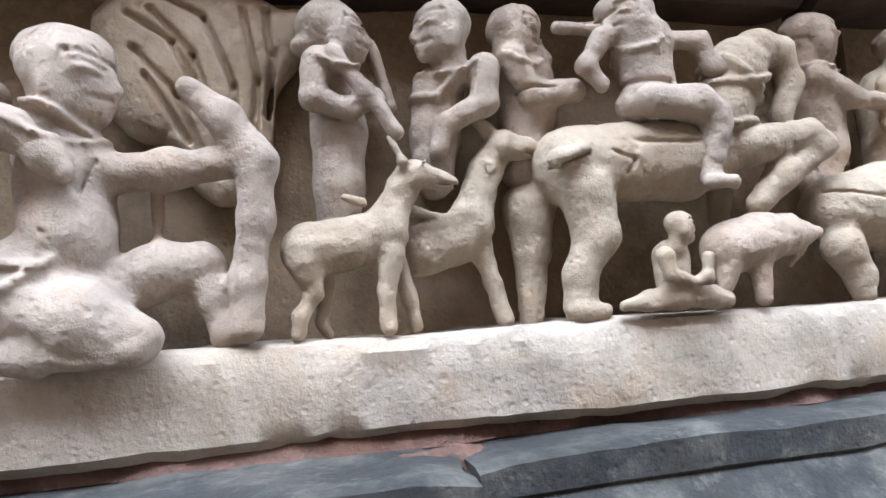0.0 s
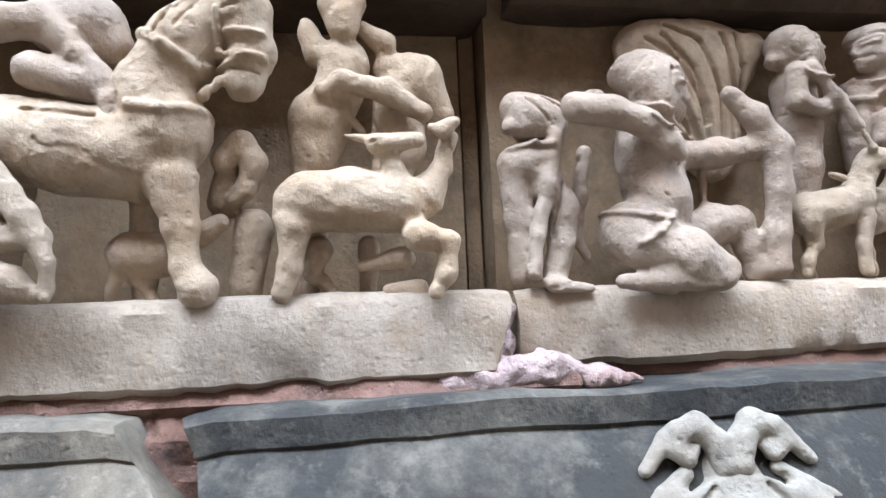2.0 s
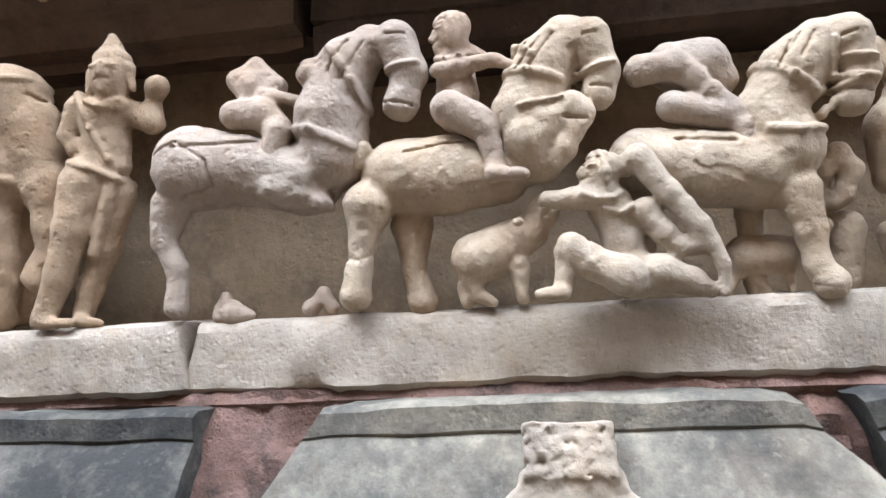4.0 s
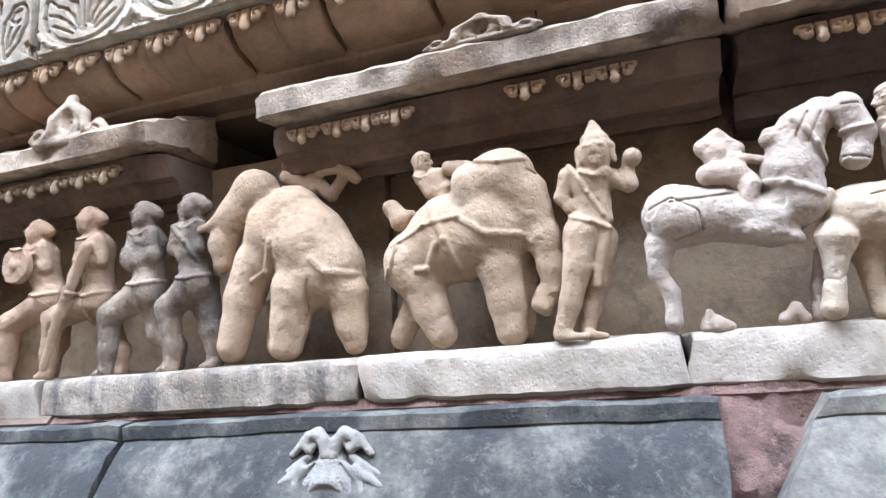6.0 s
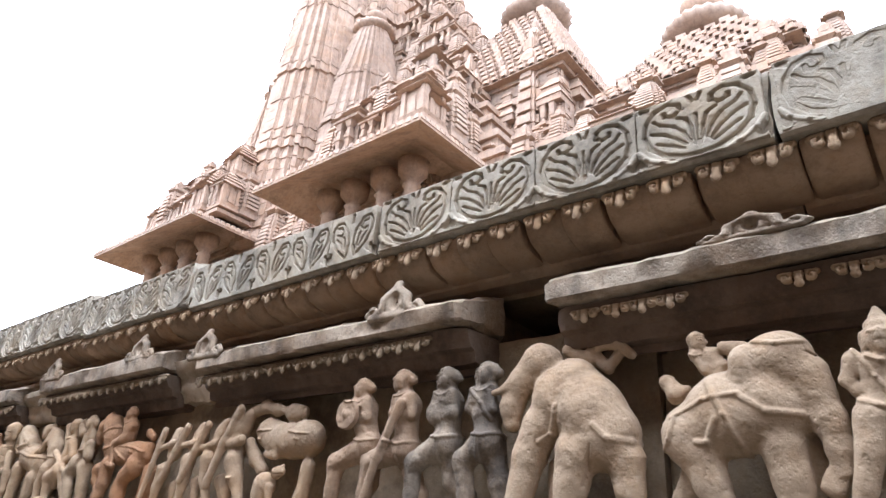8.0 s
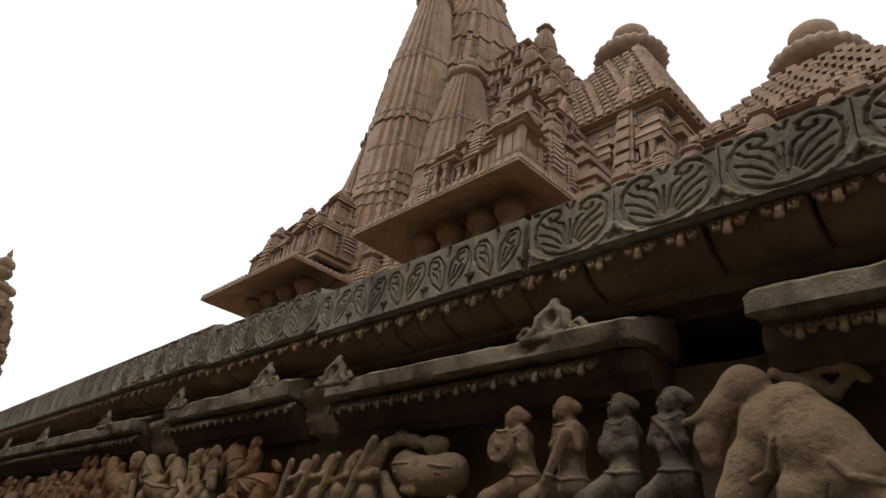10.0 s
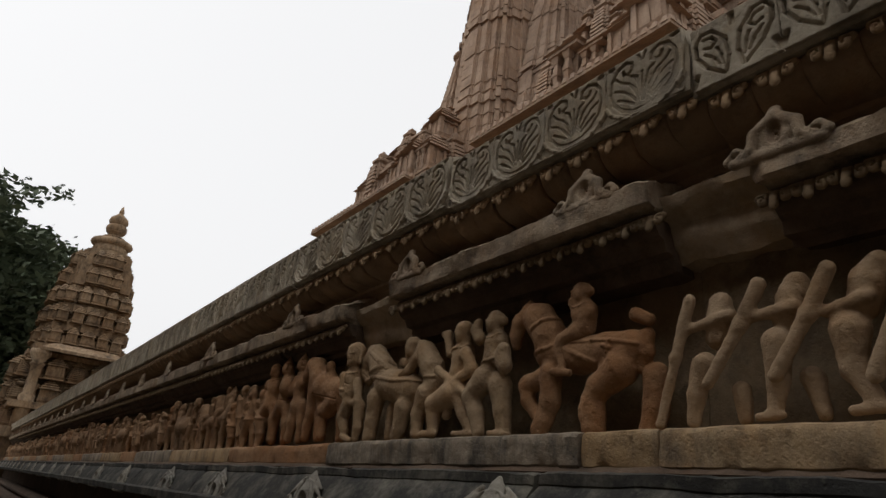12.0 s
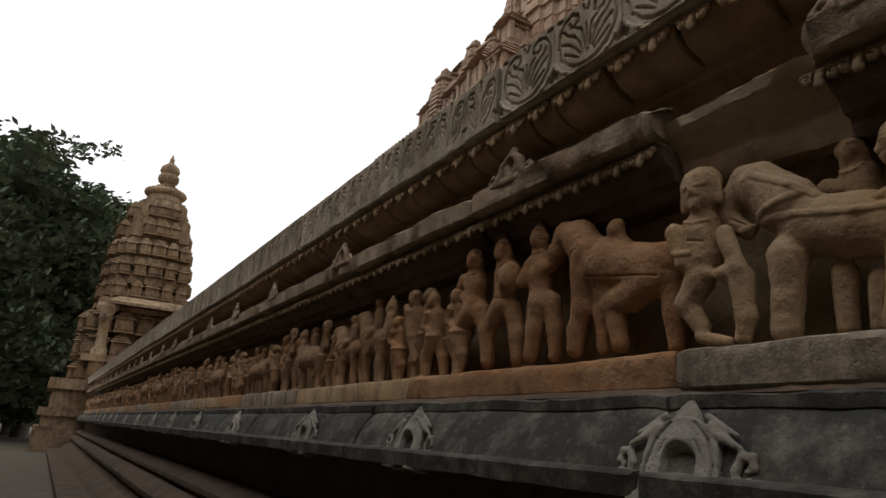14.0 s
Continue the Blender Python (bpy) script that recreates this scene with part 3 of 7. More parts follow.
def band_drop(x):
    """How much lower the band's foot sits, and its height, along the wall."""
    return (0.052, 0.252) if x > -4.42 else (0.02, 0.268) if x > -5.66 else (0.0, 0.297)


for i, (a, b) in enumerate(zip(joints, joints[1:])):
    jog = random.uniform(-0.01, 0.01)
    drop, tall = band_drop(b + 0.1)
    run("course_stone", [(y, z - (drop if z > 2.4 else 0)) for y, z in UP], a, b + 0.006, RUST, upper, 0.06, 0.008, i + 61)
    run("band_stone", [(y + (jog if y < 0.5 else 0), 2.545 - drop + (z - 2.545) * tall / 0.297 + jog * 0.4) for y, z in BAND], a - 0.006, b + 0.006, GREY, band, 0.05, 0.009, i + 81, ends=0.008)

# ---- the temple on the platform ----
def tower_mesh(name, cx, cy, half, z0, z1, material, parent, layers=44, power=2.2, steps=((1.0, 0.17), (0.95, 0.21), (0.93, 0.4), (0.85, 0.44), (0.83, 0.6), (0.76, 0.64), (0.74, 0.8)), groove=0.03, topw=0.34, label=""):
    """A curved spire of many grooved courses on a stepped square plan."""
    def ring(s):
        q = []
        prev = None
        for depth, span in steps:
            if prev is not None:
                q.append((depth, prev))
            q.append((depth, span))
            prev = span
        pts = [(a, -b) for a, b in reversed(q)] + q
        out = []
        for k in range(4):
            c, sn = math.cos(k * math.pi / 2), math.sin(k * math.pi / 2)
            out += [((a * c - b * sn) * s, (a * sn + b * c) * s) for a, b in pts]
        return out
    verts, faces = [], []
    n = None
    rows = []
    for i in range(layers):
        f = i / layers
        w = half * (1 - (1 - topw) * f ** power)
        za, zb = z0 + (z1 - z0) * f, z0 + (z1 - z0) * (i + 1) / layers
        g = groove * half * (0.5 if i % 3 else 1.0)
        bulge = 1.0 + (0.045 if i % 8 == 0 else 0.02 if i % 8 == 1 else 0)
        rows += [(w * bulge, za), (w * bulge, za + (zb - za) * 0.62), (w - g, za + (zb - za) * 0.66), (w - g, zb)]
    for s, z in rows:
        r = ring(s)
        n = len(r)
        verts += [(cx + a, cy + b, z) for a, b in r]
    for i in range(len(rows) - 1):
        for j in range(n):
            a, b = i * n + j, i * n + (j + 1) % n
            faces.append((a, b, b + n, a + n))
    faces.append(tuple(range((len(rows) - 1) * n, len(rows) * n)))
    faces.append(tuple(range(n))[::-1])
    return finish(name, verts, faces, material, parent, False, label)


def lathe(name, cx, cy, prof, material, parent, seg=24, ribs=0.0, smooth=True, label=""):
    verts, faces = [], []
    for r, z in prof:
        for k in range(seg):
            a = 2 * math.pi * k / seg
            q = r * (1 + ribs * (1 if k % 2 else -1))
            verts.append((cx + q * math.cos(a), cy + q * math.sin(a), z))
    for i in range(len(prof) - 1):
        for k in range(seg):
            a, b = i * seg + k, i * seg + (k + 1) % seg
            faces.append((a, b, b + seg, a + seg))
    faces += [tuple(range(seg))[::-1], tuple(range((len(prof) - 1) * seg, len(prof) * seg))]
    return finish(name, verts, faces, material, parent, smooth, label)


def crown(cx, cy, z, r, material, parent):
    """Ribbed stone disc and pot finial."""
    lathe("ribbed_disc", cx, cy, [(r * 0.6, z - r * 0.25), (r * 0.92, z - r * 0.12), (r, z), (r * 0.92, z + r * 0.16), (r * 0.55, z + r * 0.28), (r * 0.5, z + r * 0.34)], material, parent, 48, 0.035, label="ribbed stone disc")
    lathe("finial", cx, cy, [(r * 0.5, z + r * 0.3), (r * 0.55, z + r * 0.38), (r * 0.32, z + r * 0.46), (r * 0.26, z + r * 0.54), (r * 0.42, z + r * 0.62), (r * 0.52, z + r * 0.82), (r * 0.5, z + r * 0.98), (r * 0.36, z + r * 1.14), (r * 0.12, z + r * 1.22), (r * 0.08, z + r * 1.3), (0.01, z + r * 1.4)], material, parent, 24, label="rounded ball finial")


def roof_slab(name, x0, x1, y0, y1, z_edge, rise, inset, material, parent, thick=0.14):
    """A sloping eave slab on four sides of a box, hollow below."""
    v = [(x0, y0, z_edge), (x1, y0, z_edge), (x1, y1, z_edge), (x0, y1, z_edge)]
    i = [(x0 + inset, y0 + inset, z_edge + rise), (x1 - inset, y0 + inset, z_edge + rise), (x1 - inset, y1 - inset, z_edge + rise), (x0 + inset, y1 - inset, z_edge + rise)]
    verts = v + i + [(a, b, c - thick) for a, b, c in v] + [(a, b, c - thick * 1.4) for a, b, c in i]
    faces = [(0, 1, 5, 4), (1, 2, 6, 5), (2, 3, 7, 6), (3, 0, 4, 7), (4, 5, 6, 7), (1, 0, 8, 9), (2, 1, 9, 10), (3, 2, 10, 11), (0, 3, 11, 8), (8, 12, 13, 9), (9, 13, 14, 10), (10, 14, 15, 11), (11, 15, 12, 8), (15, 14, 13, 12)]
    return finish(name, verts, faces, material, parent)


def tiered_roof(cx, cy, half, z0, z1, tiers, material, parent, topw=0.3):
    """Pyramid of overhanging stone tiers, each edged with rounded blocks."""
    h = (z1 - z0) / tiers
    for i in range(tiers):
        w = half * (1 - (1 - topw) * i / tiers)
        za = z0 + h * i
        bm = bmesh.new()
        box(bm, cx - w * 0.9, cx + w * 0.9, cy - w * 0.9, cy + w * 0.9, za, za + h)
        box(bm, cx - w, cx + w, cy - w, cy + w, za + h * 0.35, za + h * 0.5)
        k = max(4, int(w * 2 / 0.3))
        for j in range(k):
            p = -w + 2 * w * (j + 0.5) / k
            b = w / k * 0.7
            up = h * (0.95 if (i + j) % 3 else 1.15)
            box(bm, cx + p - b, cx + p + b, cy - w - 0.04, cy - w + 0.2, za + h * 0.5, za + up)
            box(bm, cx + p - b * 0.6, cx + p + b * 0.6, cy - w - 0.08, cy - w + 0.2, za + h * 0.5, za + h * 0.8)
            box(bm, cx + w - 0.2, cx + w + 0.04, cy + p - b, cy + p + b, za + h * 0.5, za + up)
            box(bm, cx + w - 0.2, cx + w + 0.08, cy + p - b * 0.6, cy + p + b * 0.6, za + h * 0.5, za + h * 0.8)
        part("roof_tier", bm, material, parent)


def frustum(bm, x, y, hx0, hy0, z0, hx1, hy1, z1):
    v = [bm.verts.new((x + sx * hx, y + sy * hy, z)) for hx, hy, z in ((hx0, hy0, z0), (hx1, hy1, z1)) for sx, sy in ((-1, -1), (1, -1), (1, 1), (-1, 1))]
    for f in ((3, 2, 1, 0), (4, 5, 6, 7), (0, 1, 5, 4), (1, 2, 6, 5), (2, 3, 7, 6), (3, 0, 4, 7)):
        bm.faces.new([v[i] for i in f])


def stack(bm, x, y, rows):
    """Square mouldings one above the other: half width below, half width above, bottom, top."""
    for a, b, z0, z1 in rows:
        frustum(bm, x, y, a, a, z0, b, b, z1)


def aedicule_mesh(kind):
    """A miniature carved shrine one unit wide: framed niche (0), pair of turned posts (1), ringed turret (2), little curved spire (3)."""
    bm = bmesh.new()
    if kind == 0:
        stack(bm, 0, 0, [(0.5, 0.5, 0.0, 0.08), (0.42, 0.48, 0.1, 0.2), (0.36, 0.36, 0.2, 0.8)])
        for sx in (-1, 1):
            frustum(bm, sx * 0.34, -0.34, 0.08, 0.1, 0.2, 0.07, 0.1, 0.78)
            frustum(bm, 0.34, sx * 0.34, 0.1, 0.08, 0.2, 0.1, 0.07, 0.78)
        frustum(bm, 0, -0.34, 0.1, 0.06, 0.26, 0.06, 0.06, 0.66)
        frustum(bm, 0.34, 0, 0.06, 0.1, 0.26, 0.06, 0.06, 0.66)
        stack(bm, 0, 0, [(0.56, 0.44, 0.8, 0.9), (0.4, 0.4, 0.9, 0.95), (0.46, 0.36, 0.95, 1.03), (0.3, 0.3, 1.03, 1.08), (0.36, 0.24, 1.08, 1.17), (0.2, 0.22, 1.17, 1.22), (0.24, 0.08, 1.22, 1.36)])
    elif kind == 1:
        stack(bm, 0, 0.12, [(0.5, 0.5, 0.0, 0.1), (0.3, 0.3, 0.1, 0.9)])
        for px, py in ((-0.32, -0.3), (0.08, -0.3), (0.4, 0.0), (0.4, 0.4)):
            for a, b, z0, z1 in ((0.1, 0.1, 0.1, 0.2), (0.06, 0.09, 0.2, 0.42), (0.11, 0.11, 0.42, 0.5), (0.09, 0.06, 0.5, 0.72), (0.08, 0.13, 0.72, 0.88)):
                frustum(bm, px, py, a, a, z0, b, b, z1)
        stack(bm, 0, 0.05, [(0.52, 0.52, 0.88, 0.96), (0.58, 0.42, 0.96, 1.06), (0.36, 0.36, 1.06, 1.12), (0.44, 0.2, 1.12, 1.26), (0.2, 0.22, 1.26, 1.32), (0.26, 0.06, 1.32, 1.44)])
    else:
        n = 7 if kind == 2 else 10
        top = 1.0 if kind == 2 else 1.5
        if kind == 2:
            stack(bm, 0, 0, [(0.46, 0.46, 0.0, 0.1), (0.34, 0.4, 0.1, 0.24)])
        for i in range(n):
            f = i / n
            w = 0.46 * (1 - (0.35 if kind == 2 else 0.62) * f ** 2)
            za = (0.24 if kind == 2 else 0.0) + (top - 0.24) * f
            zb = za + (top - 0.24) / n
            for hx, hy in ((w, w * 0.55), (w * 0.55, w), (w * 0.8, w * 0.8)):
                frustum(bm, 0, 0, hx, hy, za, hx * 0.95, hy * 0.95, za + (zb - za) * 0.68)
            frustum(bm, 0, 0, w * 0.72, w * 0.72, za, w * 0.72, w * 0.72, zb)
        zt = zb
        for r0, r1, z0, z1 in ((0.16, 0.3, 0, 0.06), (0.32, 0.32, 0.06, 0.12), (0.3, 0.14, 0.12, 0.2), (0.16, 0.16, 0.2, 0.3), (0.12, 0.02, 0.3, 0.4)):
            frustum(bm, 0, 0, r0, r0 * 0.7, zt + z0, r1, r1 * 0.7, zt + z1)
            frustum(bm, 0, 0, r0 * 0.7, r0, zt + z0, r1 * 0.7, r1, zt + z1)
    me = bpy.data.meshes.new("aedicule")
    bm.to_mesh(me)
    bm.free()
    me.materials.append(TEMPLE)
    return me


MINI = [aedicule_mesh(k) for k in range(4)]


def mini(kind, x, y, z, w, h, parent, turn=0.0):
    """One small carved shrine of the given width and height."""
    ob = new("spirelet" if kind == 3 else "aedicule", MINI[kind])
    ob.parent = parent
    ob.matrix_basis = pose(x, y, z, 0, 0, turn) @ Matrix.Diagonal((w, w, h / (1.4 if kind < 2 else 1.2 if kind == 2 else 1.7), 1))
    return ob


def spirelet(cx, cy, half, z0, h, parent, material):
    mini(3, cx, cy, z0, half * 2.2, h, parent)


def bead_mesh():
    bm = bmesh.new()
    frustum(bm, 0, 0, 0.07, 0.07, -0.05, 0.04, 0.05, 0.08)
    me = bpy.data.meshes.new("eave_bead")
    bm.to_mesh(me)
    bm.free()
    me.materials.append(TEMPLE)
    return me


BEAD = bead_mesh()


def balcony(x0, x1, y0, y1, z_edge, floor_z, material, parent):
    """A roofed balcony: thin sloping eave edged with beads, squat pillars with brackets, seat wall and base."""
    roof_slab("balcony_eave", x0, x1, y0, y1, z_edge, 0.6, 1.15, material, parent, 0.09)
    n = 26
    for i in range(n):
        for bx, by in ((x0 + (x1 - x0) * (i + 0.5) / n, y0 + 0.05), (x1 - 0.05, y0 + (y1 - y0) * (i + 0.5) / n)):
            ob = new("eave_bead", BEAD)
            ob.parent = parent
            ob.location = (bx, by, z_edge + 0.02)
    ix0, ix1, iy0 = x0 + 1.15, x1 - 1.15, y0 + 1.15
    for px in (ix0 + 0.2, (ix0 + ix1) / 2 - 0.5, (ix0 + ix1) / 2 + 0.5, ix1 - 0.2):
        lathe("pillar", px, iy0 + 0.2, [(0.24, floor_z), (0.24, floor_z + 0.3), (0.17, floor_z + 0.35), (0.17, z_edge - 0.55), (0.22, z_edge - 0.5), (0.16, z_edge - 0.42), (0.34, z_edge - 0.2), (0.36, z_edge + 0.1)], material, parent, 12, 0, True)
    bm = bmesh.new()
    box(bm, ix0, ix1, iy0, y1, floor_z - 0.9, floor_z)
    box(bm, ix0 - 0.1, ix1 + 0.1, iy0 - 0.1, y1, floor_z - 0.25, floor_z - 0.1)
    box(bm, ix0 - 0.05, ix1 + 0.05, iy0 - 0.05, y1, floor_z + 0.55, floor_z + 0.68)
    part("balcony_base", bm, material, parent)
    bm = bmesh.new()
    box(bm, ix0 + 0.8, ix1 - 0.8, iy0 + 1.6, y1, floor_z, z_edge + 0.5)
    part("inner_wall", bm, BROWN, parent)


def carved_storey(x0, x1, y0, y1, z0, z1, material, parent):
    """A storey crowded with small carved shrines between ledges."""
    bm = bmesh.new()
    h = z1 - z0
    box(bm, x0 + 0.3, x1 - 0.3, y0 + 0.3, y1, z0, z1)
    for a, b, o in ((0.0, 0.08, 0.02), (0.1, 0.15, 0.12), (0.72, 0.77, 0.2), (0.8, 0.86, 0.1), (0.9, 1.0, 0.22)):
        box(bm, x0 + o, x1 - o, y0 + o, y1, z0 + h * a, z0 + h * b)
    part("carved_storey", bm, material, parent)
    rnd = random.Random(int((x0 + 50) * 10 + z0 * 3))
    w = min(0.75, h * 0.55)
    n = max(2, int((x1 - x0) / (w * 0.95)))
    for i in range(n):
        big = 1.15 if i % 3 == 1 else 0.9
        mini(rnd.choice((0, 0, 1, 2)), x0 + (x1 - x0) * (i + 0.5) / n, y0 + 0.28, z0 + h * 0.12, w * big, h * big * rnd.uniform(0.9, 1.1), parent)
        if rnd.random() < 0.6:
            mini(rnd.choice((2, 3)), x0 + (x1 - x0) * (i + rnd.random()) / n, y0 + 0.5, z0 + h * 0.85, w * 0.75, h * rnd.uniform(0.5, 0.75), parent)
    m = max(2, int(min(y1 - y0, 4.5) / (w * 0.95)))
    for i in range(m):
        big = 1.15 if i % 3 == 1 else 0.9
        mini(rnd.choice((0, 1, 2)), x1 - 0.28, y0 + min(y1 - y0, 4.5) * (i + 0.5) / m, z0 + h * 0.12, w * big, h * big * rnd.uniform(0.9, 1.1), parent)


temple = thing("temple", "tall carved sandstone temple with clustered curved spires on the platform", "temple")
body = bmesh.new()
box(body, -22.5, -1.5, 9.2, 20.0, 2.7, 9.6)
box(body, -20.0, -8.0, 8.4, 20.0, 2.7, 4.6)
part("temple_body", body, TEMPLE, temple)
MC = (-18.0, 12.5)
tower_mesh("main_spire", MC[0], MC[1], 3.6, 9.6, 25.5, TEMPLE, temple, 64, 2.6, topw=0.34)
crown(MC[0], MC[1], 25.8, 1.35, TEMPLE, temple)
for dx, dy, hw, z0, h in ((-2.9, -0.9, 1.7, 9.6, 13.9), (2.2, -2.0, 1.6, 9.6, 9.0), (0.3, -2.7, 1.7, 9.6, 14.0), (-3.2, 1.9, 1.6, 9.6, 11.0), (2.9, 0.4, 1.9, 9.6, 11.0), (-1.9, -2.9, 1.0, 9.6, 7.2)):
    tower_mesh("side_spire", MC[0] + dx, MC[1] + dy, hw, z0, z0 + h, TEMPLE, temple, 34, 2.4)
    crown(MC[0] + dx, MC[1] + dy, z0 + h + 0.1, hw * 0.5, TEMPLE, temple)
for i in range(9):
    bm = bmesh.new()
    xe = MC[0] + 7.6 - 0.42 * i
    box(bm, MC[0] + 1.0, xe, 11.0 + 0.1 * i, 14.0 - 0.1 * i, 13.0 + 0.8 * i, 13.8 + 0.8 * i)
    box(bm, MC[0] + 1.0, xe + 0.15, 10.85 + 0.1 * i, 14.1 - 0.1 * i, 13.55 + 0.8 * i, 13.68 + 0.8 * i)
    part("gable_step", bm, TEMPLE, temple)
    for k in range(5):
        mini((0, 2, 1)[(i + k) % 3], xe - 0.3 - 0.8 * k, 10.95 + 0.1 * i, 13.1 + 0.8 * i, 0.7, 1.15, temple)
    mini(2, xe - 0.1, 12.4, 13.6 + 0.8 * i, 0.8, 1.2, temple)
spirelet(MC[0] + 4.3, 12.4, 0.45, 20.1, 1.8, temple, TEMPLE)
for i in range(7):
    terrace = bmesh.new()
    box(terrace, -22.6 + 0.45 * i, -8.4 - 0.5 * i, 8.5 + 0.42 * i, 16.0, 9.0 + 0.9 * i, 9.9 + 0.9 * i)
    box(terrace, -22.7 + 0.45 * i, -8.3 - 0.5 * i, 8.4 + 0.42 * i, 16.0, 9.62 + 0.9 * i, 9.78 + 0.9 * i)
    part("terrace_step", terrace, TEMPLE, temple)
rs = random.Random(4)
for i in range(95):
    k = rs.randrange(7)
    bx = rs.uniform(-22.4 + 0.45 * k, -8.6 - 0.5 * k)
    spirelet(bx, 8.5 + 0.42 * k + rs.uniform(-0.1, 0.25), rs.uniform(0.26, 0.46), 9.2 + 0.9 * k + rs.uniform(-0.3, 0.2), rs.uniform(1.2, 1.9), temple, TEMPLE)
for i in range(22):
    spirelet(rs.uniform(-8.6, -2.6), rs.uniform(8.5, 9.6), rs.uniform(0.22, 0.36), rs.uniform(8.9, 9.4), rs.uniform(0.9, 1.3), temple, TEMPLE)
balcony(-14.0, -8.6, 5.9, 10.0, 9.15, 6.9, TEMPLE, temple)
balcony(-22.6, -16.8, 5.9, 10.5, 9.4, 7.0, TEMPLE, temple)
carved_storey(-13.1, -9.4, 6.9, 10.0, 9.85, 11.2, TEMPLE, temple)
carved_storey(-12.6, -9.9, 7.5, 10.0, 11.2, 12.4, TEMPLE, temple)
carved_storey(-12.0, -10.4, 8.2, 10.0, 12.4, 13.6, TEMPLE, temple)
carved_storey(-21.8, -17.4, 6.9, 10.5, 10.05, 11.5, TEMPLE, temple)
carved_storey(-21.0, -17.8, 7.5, 10.5, 11.5, 12.7, TEMPLE, temple)
carved_storey(-20.2, -18.4, 8.1, 10.5, 12.7, 13.6, TEMPLE, temple)
carved_storey(-17.2, -13.4, 8.2, 11.0, 7.0, 9.2, TEMPLE, temple)
carved_storey(-16.8, -13.6, 8.6, 11.0, 9.2, 11.6, TEMPLE, temple)
carved_storey(-16.2, -12.6, 9.2, 11.6, 11.6, 14.0, TEMPLE, temple)
carved_storey(-9.0, -1.6, 8.3, 11.0, 8.0, 9.6, TEMPLE, temple)
tiered_roof(-10.1, 12.6, 2.4, 13.4, 17.3, 12, TEMPLE, temple)
crown(-10.1, 12.6, 17.75, 1.2, TEMPLE, temple)
carved_storey(-12.3, -7.9, 10.3, 14.0, 9.6, 13.4, TEMPLE, temple)
tiered_roof(-4.7, 12.0, 2.3, 10.9, 13.3, 9, TEMPLE, temple)
crown(-4.7, 12.0, 13.75, 1.1, TEMPLE, temple)
carved_storey(-6.8, -2.6, 9.8, 14.0, 9.0, 10.9, TEMPLE, temple)

# ---- the small shrine at the platform's far corner ----
shrine = thing("corner_shrine", "small weathered shrine with a curved spire and pot finial", "shrine")
SX, SY = -38.0, 1.75
tower_mesh("spire", SX, SY, 1.85, 6.3, 11.6, SHRINE, shrine, 7, 2.3, ((1.0, 0.2), (0.93, 0.24), (0.91, 0.5), (0.84, 0.54), (0.8, 0.8)), 0.16, 0.42)
crown(SX, SY, 11.9, 0.95, SHRINE, shrine)
lathe("pot_finial", SX, SY, [(0.2, 12.40), (0.45, 12.55), (0.3, 12.65), (0.16, 12.72), (0.36, 12.90), (0.46, 13.12), (0.4, 13.32), (0.2, 13.50), (0.1, 13.60), (0.13, 13.68), (0.03, 14.00)], SHRINE, shrine, 24)
lathe("neck", SX, SY, [(0.85, 11.4), (0.75, 11.6), (0.7, 11.9)], SHRINE, shrine)
roof_slab("porch_eave", SX + 0.2, SX + 3.0, SY - 1.7, SY + 1.7, 6.0, 0.3, 0.5, SHRINE, shrine, 0.12)
b2 = bmesh.new()
box(b2, SX - 1.9, SX + 1.6, SY - 1.9, SY + 1.9, 2.7, 6.35)
box(b2, SX - 2.1, SX + 2.0, SY - 2.1, SY + 2.1, 5.75, 5.95)
box(b2, SX - 2.2, SX + 3.0, SY - 2.2, SY + 2.2, 3.5, 3.75)
part("shrine_body", b2, SHRINE, shrine)
for py in (SY - 1.6, SY + 1.6):
    lathe("pillar", SX + 2.6, py, [(0.3, 2.7), (0.3, 4.0), (0.2, 4.1), (0.2, 5.2), (0.3, 5.3), (0.22, 5.4), (0.4, 5.7), (0.4, 5.9)], SHRINE, shrine, 12)
b3 = bmesh.new()
for s, z0, z1 in ((2.9, 0.0, 0.9), (2.7, 0.9, 1.3), (2.85, 1.3, 1.6), (2.5, 1.6, 2.3), (2.7, 2.3, 2.7)):
    box(b3, SX - s, SX + s + 0.9, SY - s - 0.4, SY + s, z0, z1)
part("shrine_base", b3, SHRINE, shrine)
SHRINEMINI = [me.copy() for me in MINI]
for me in SHRINEMINI:
    me.materials[0] = SHRINE


def shrine_piece(kind, x, y, z, w, h):
    ob = new("aedicule", SHRINEMINI[kind])
    ob.parent = shrine
    ob.matrix_basis = pose(x, y, z) @ Matrix.Diagonal((w, w, h / 1.4, 1))


for j in range(5):
    z = 6.45 + j * 0.98
    w = 1.85 * (1 - 0.58 * ((z - 6.3) / 5.3) ** 2.3)
    for i in range(-2, 3):
        if abs(i) * 0.62 < w - 0.3:
            shrine_piece(0, SX + w * (1.0 if abs(i) < 2 else 0.86) - 0.05, SY + i * 0.62 * w / 1.85, z, 0.5 if i else 0.62, 0.8)
            shrine_piece(0, SX + i * 0.62 * w / 1.85, SY - w * (1.0 if abs(i) < 2 else 0.86) + 0.05, z, 0.5 if i else 0.62, 0.8)
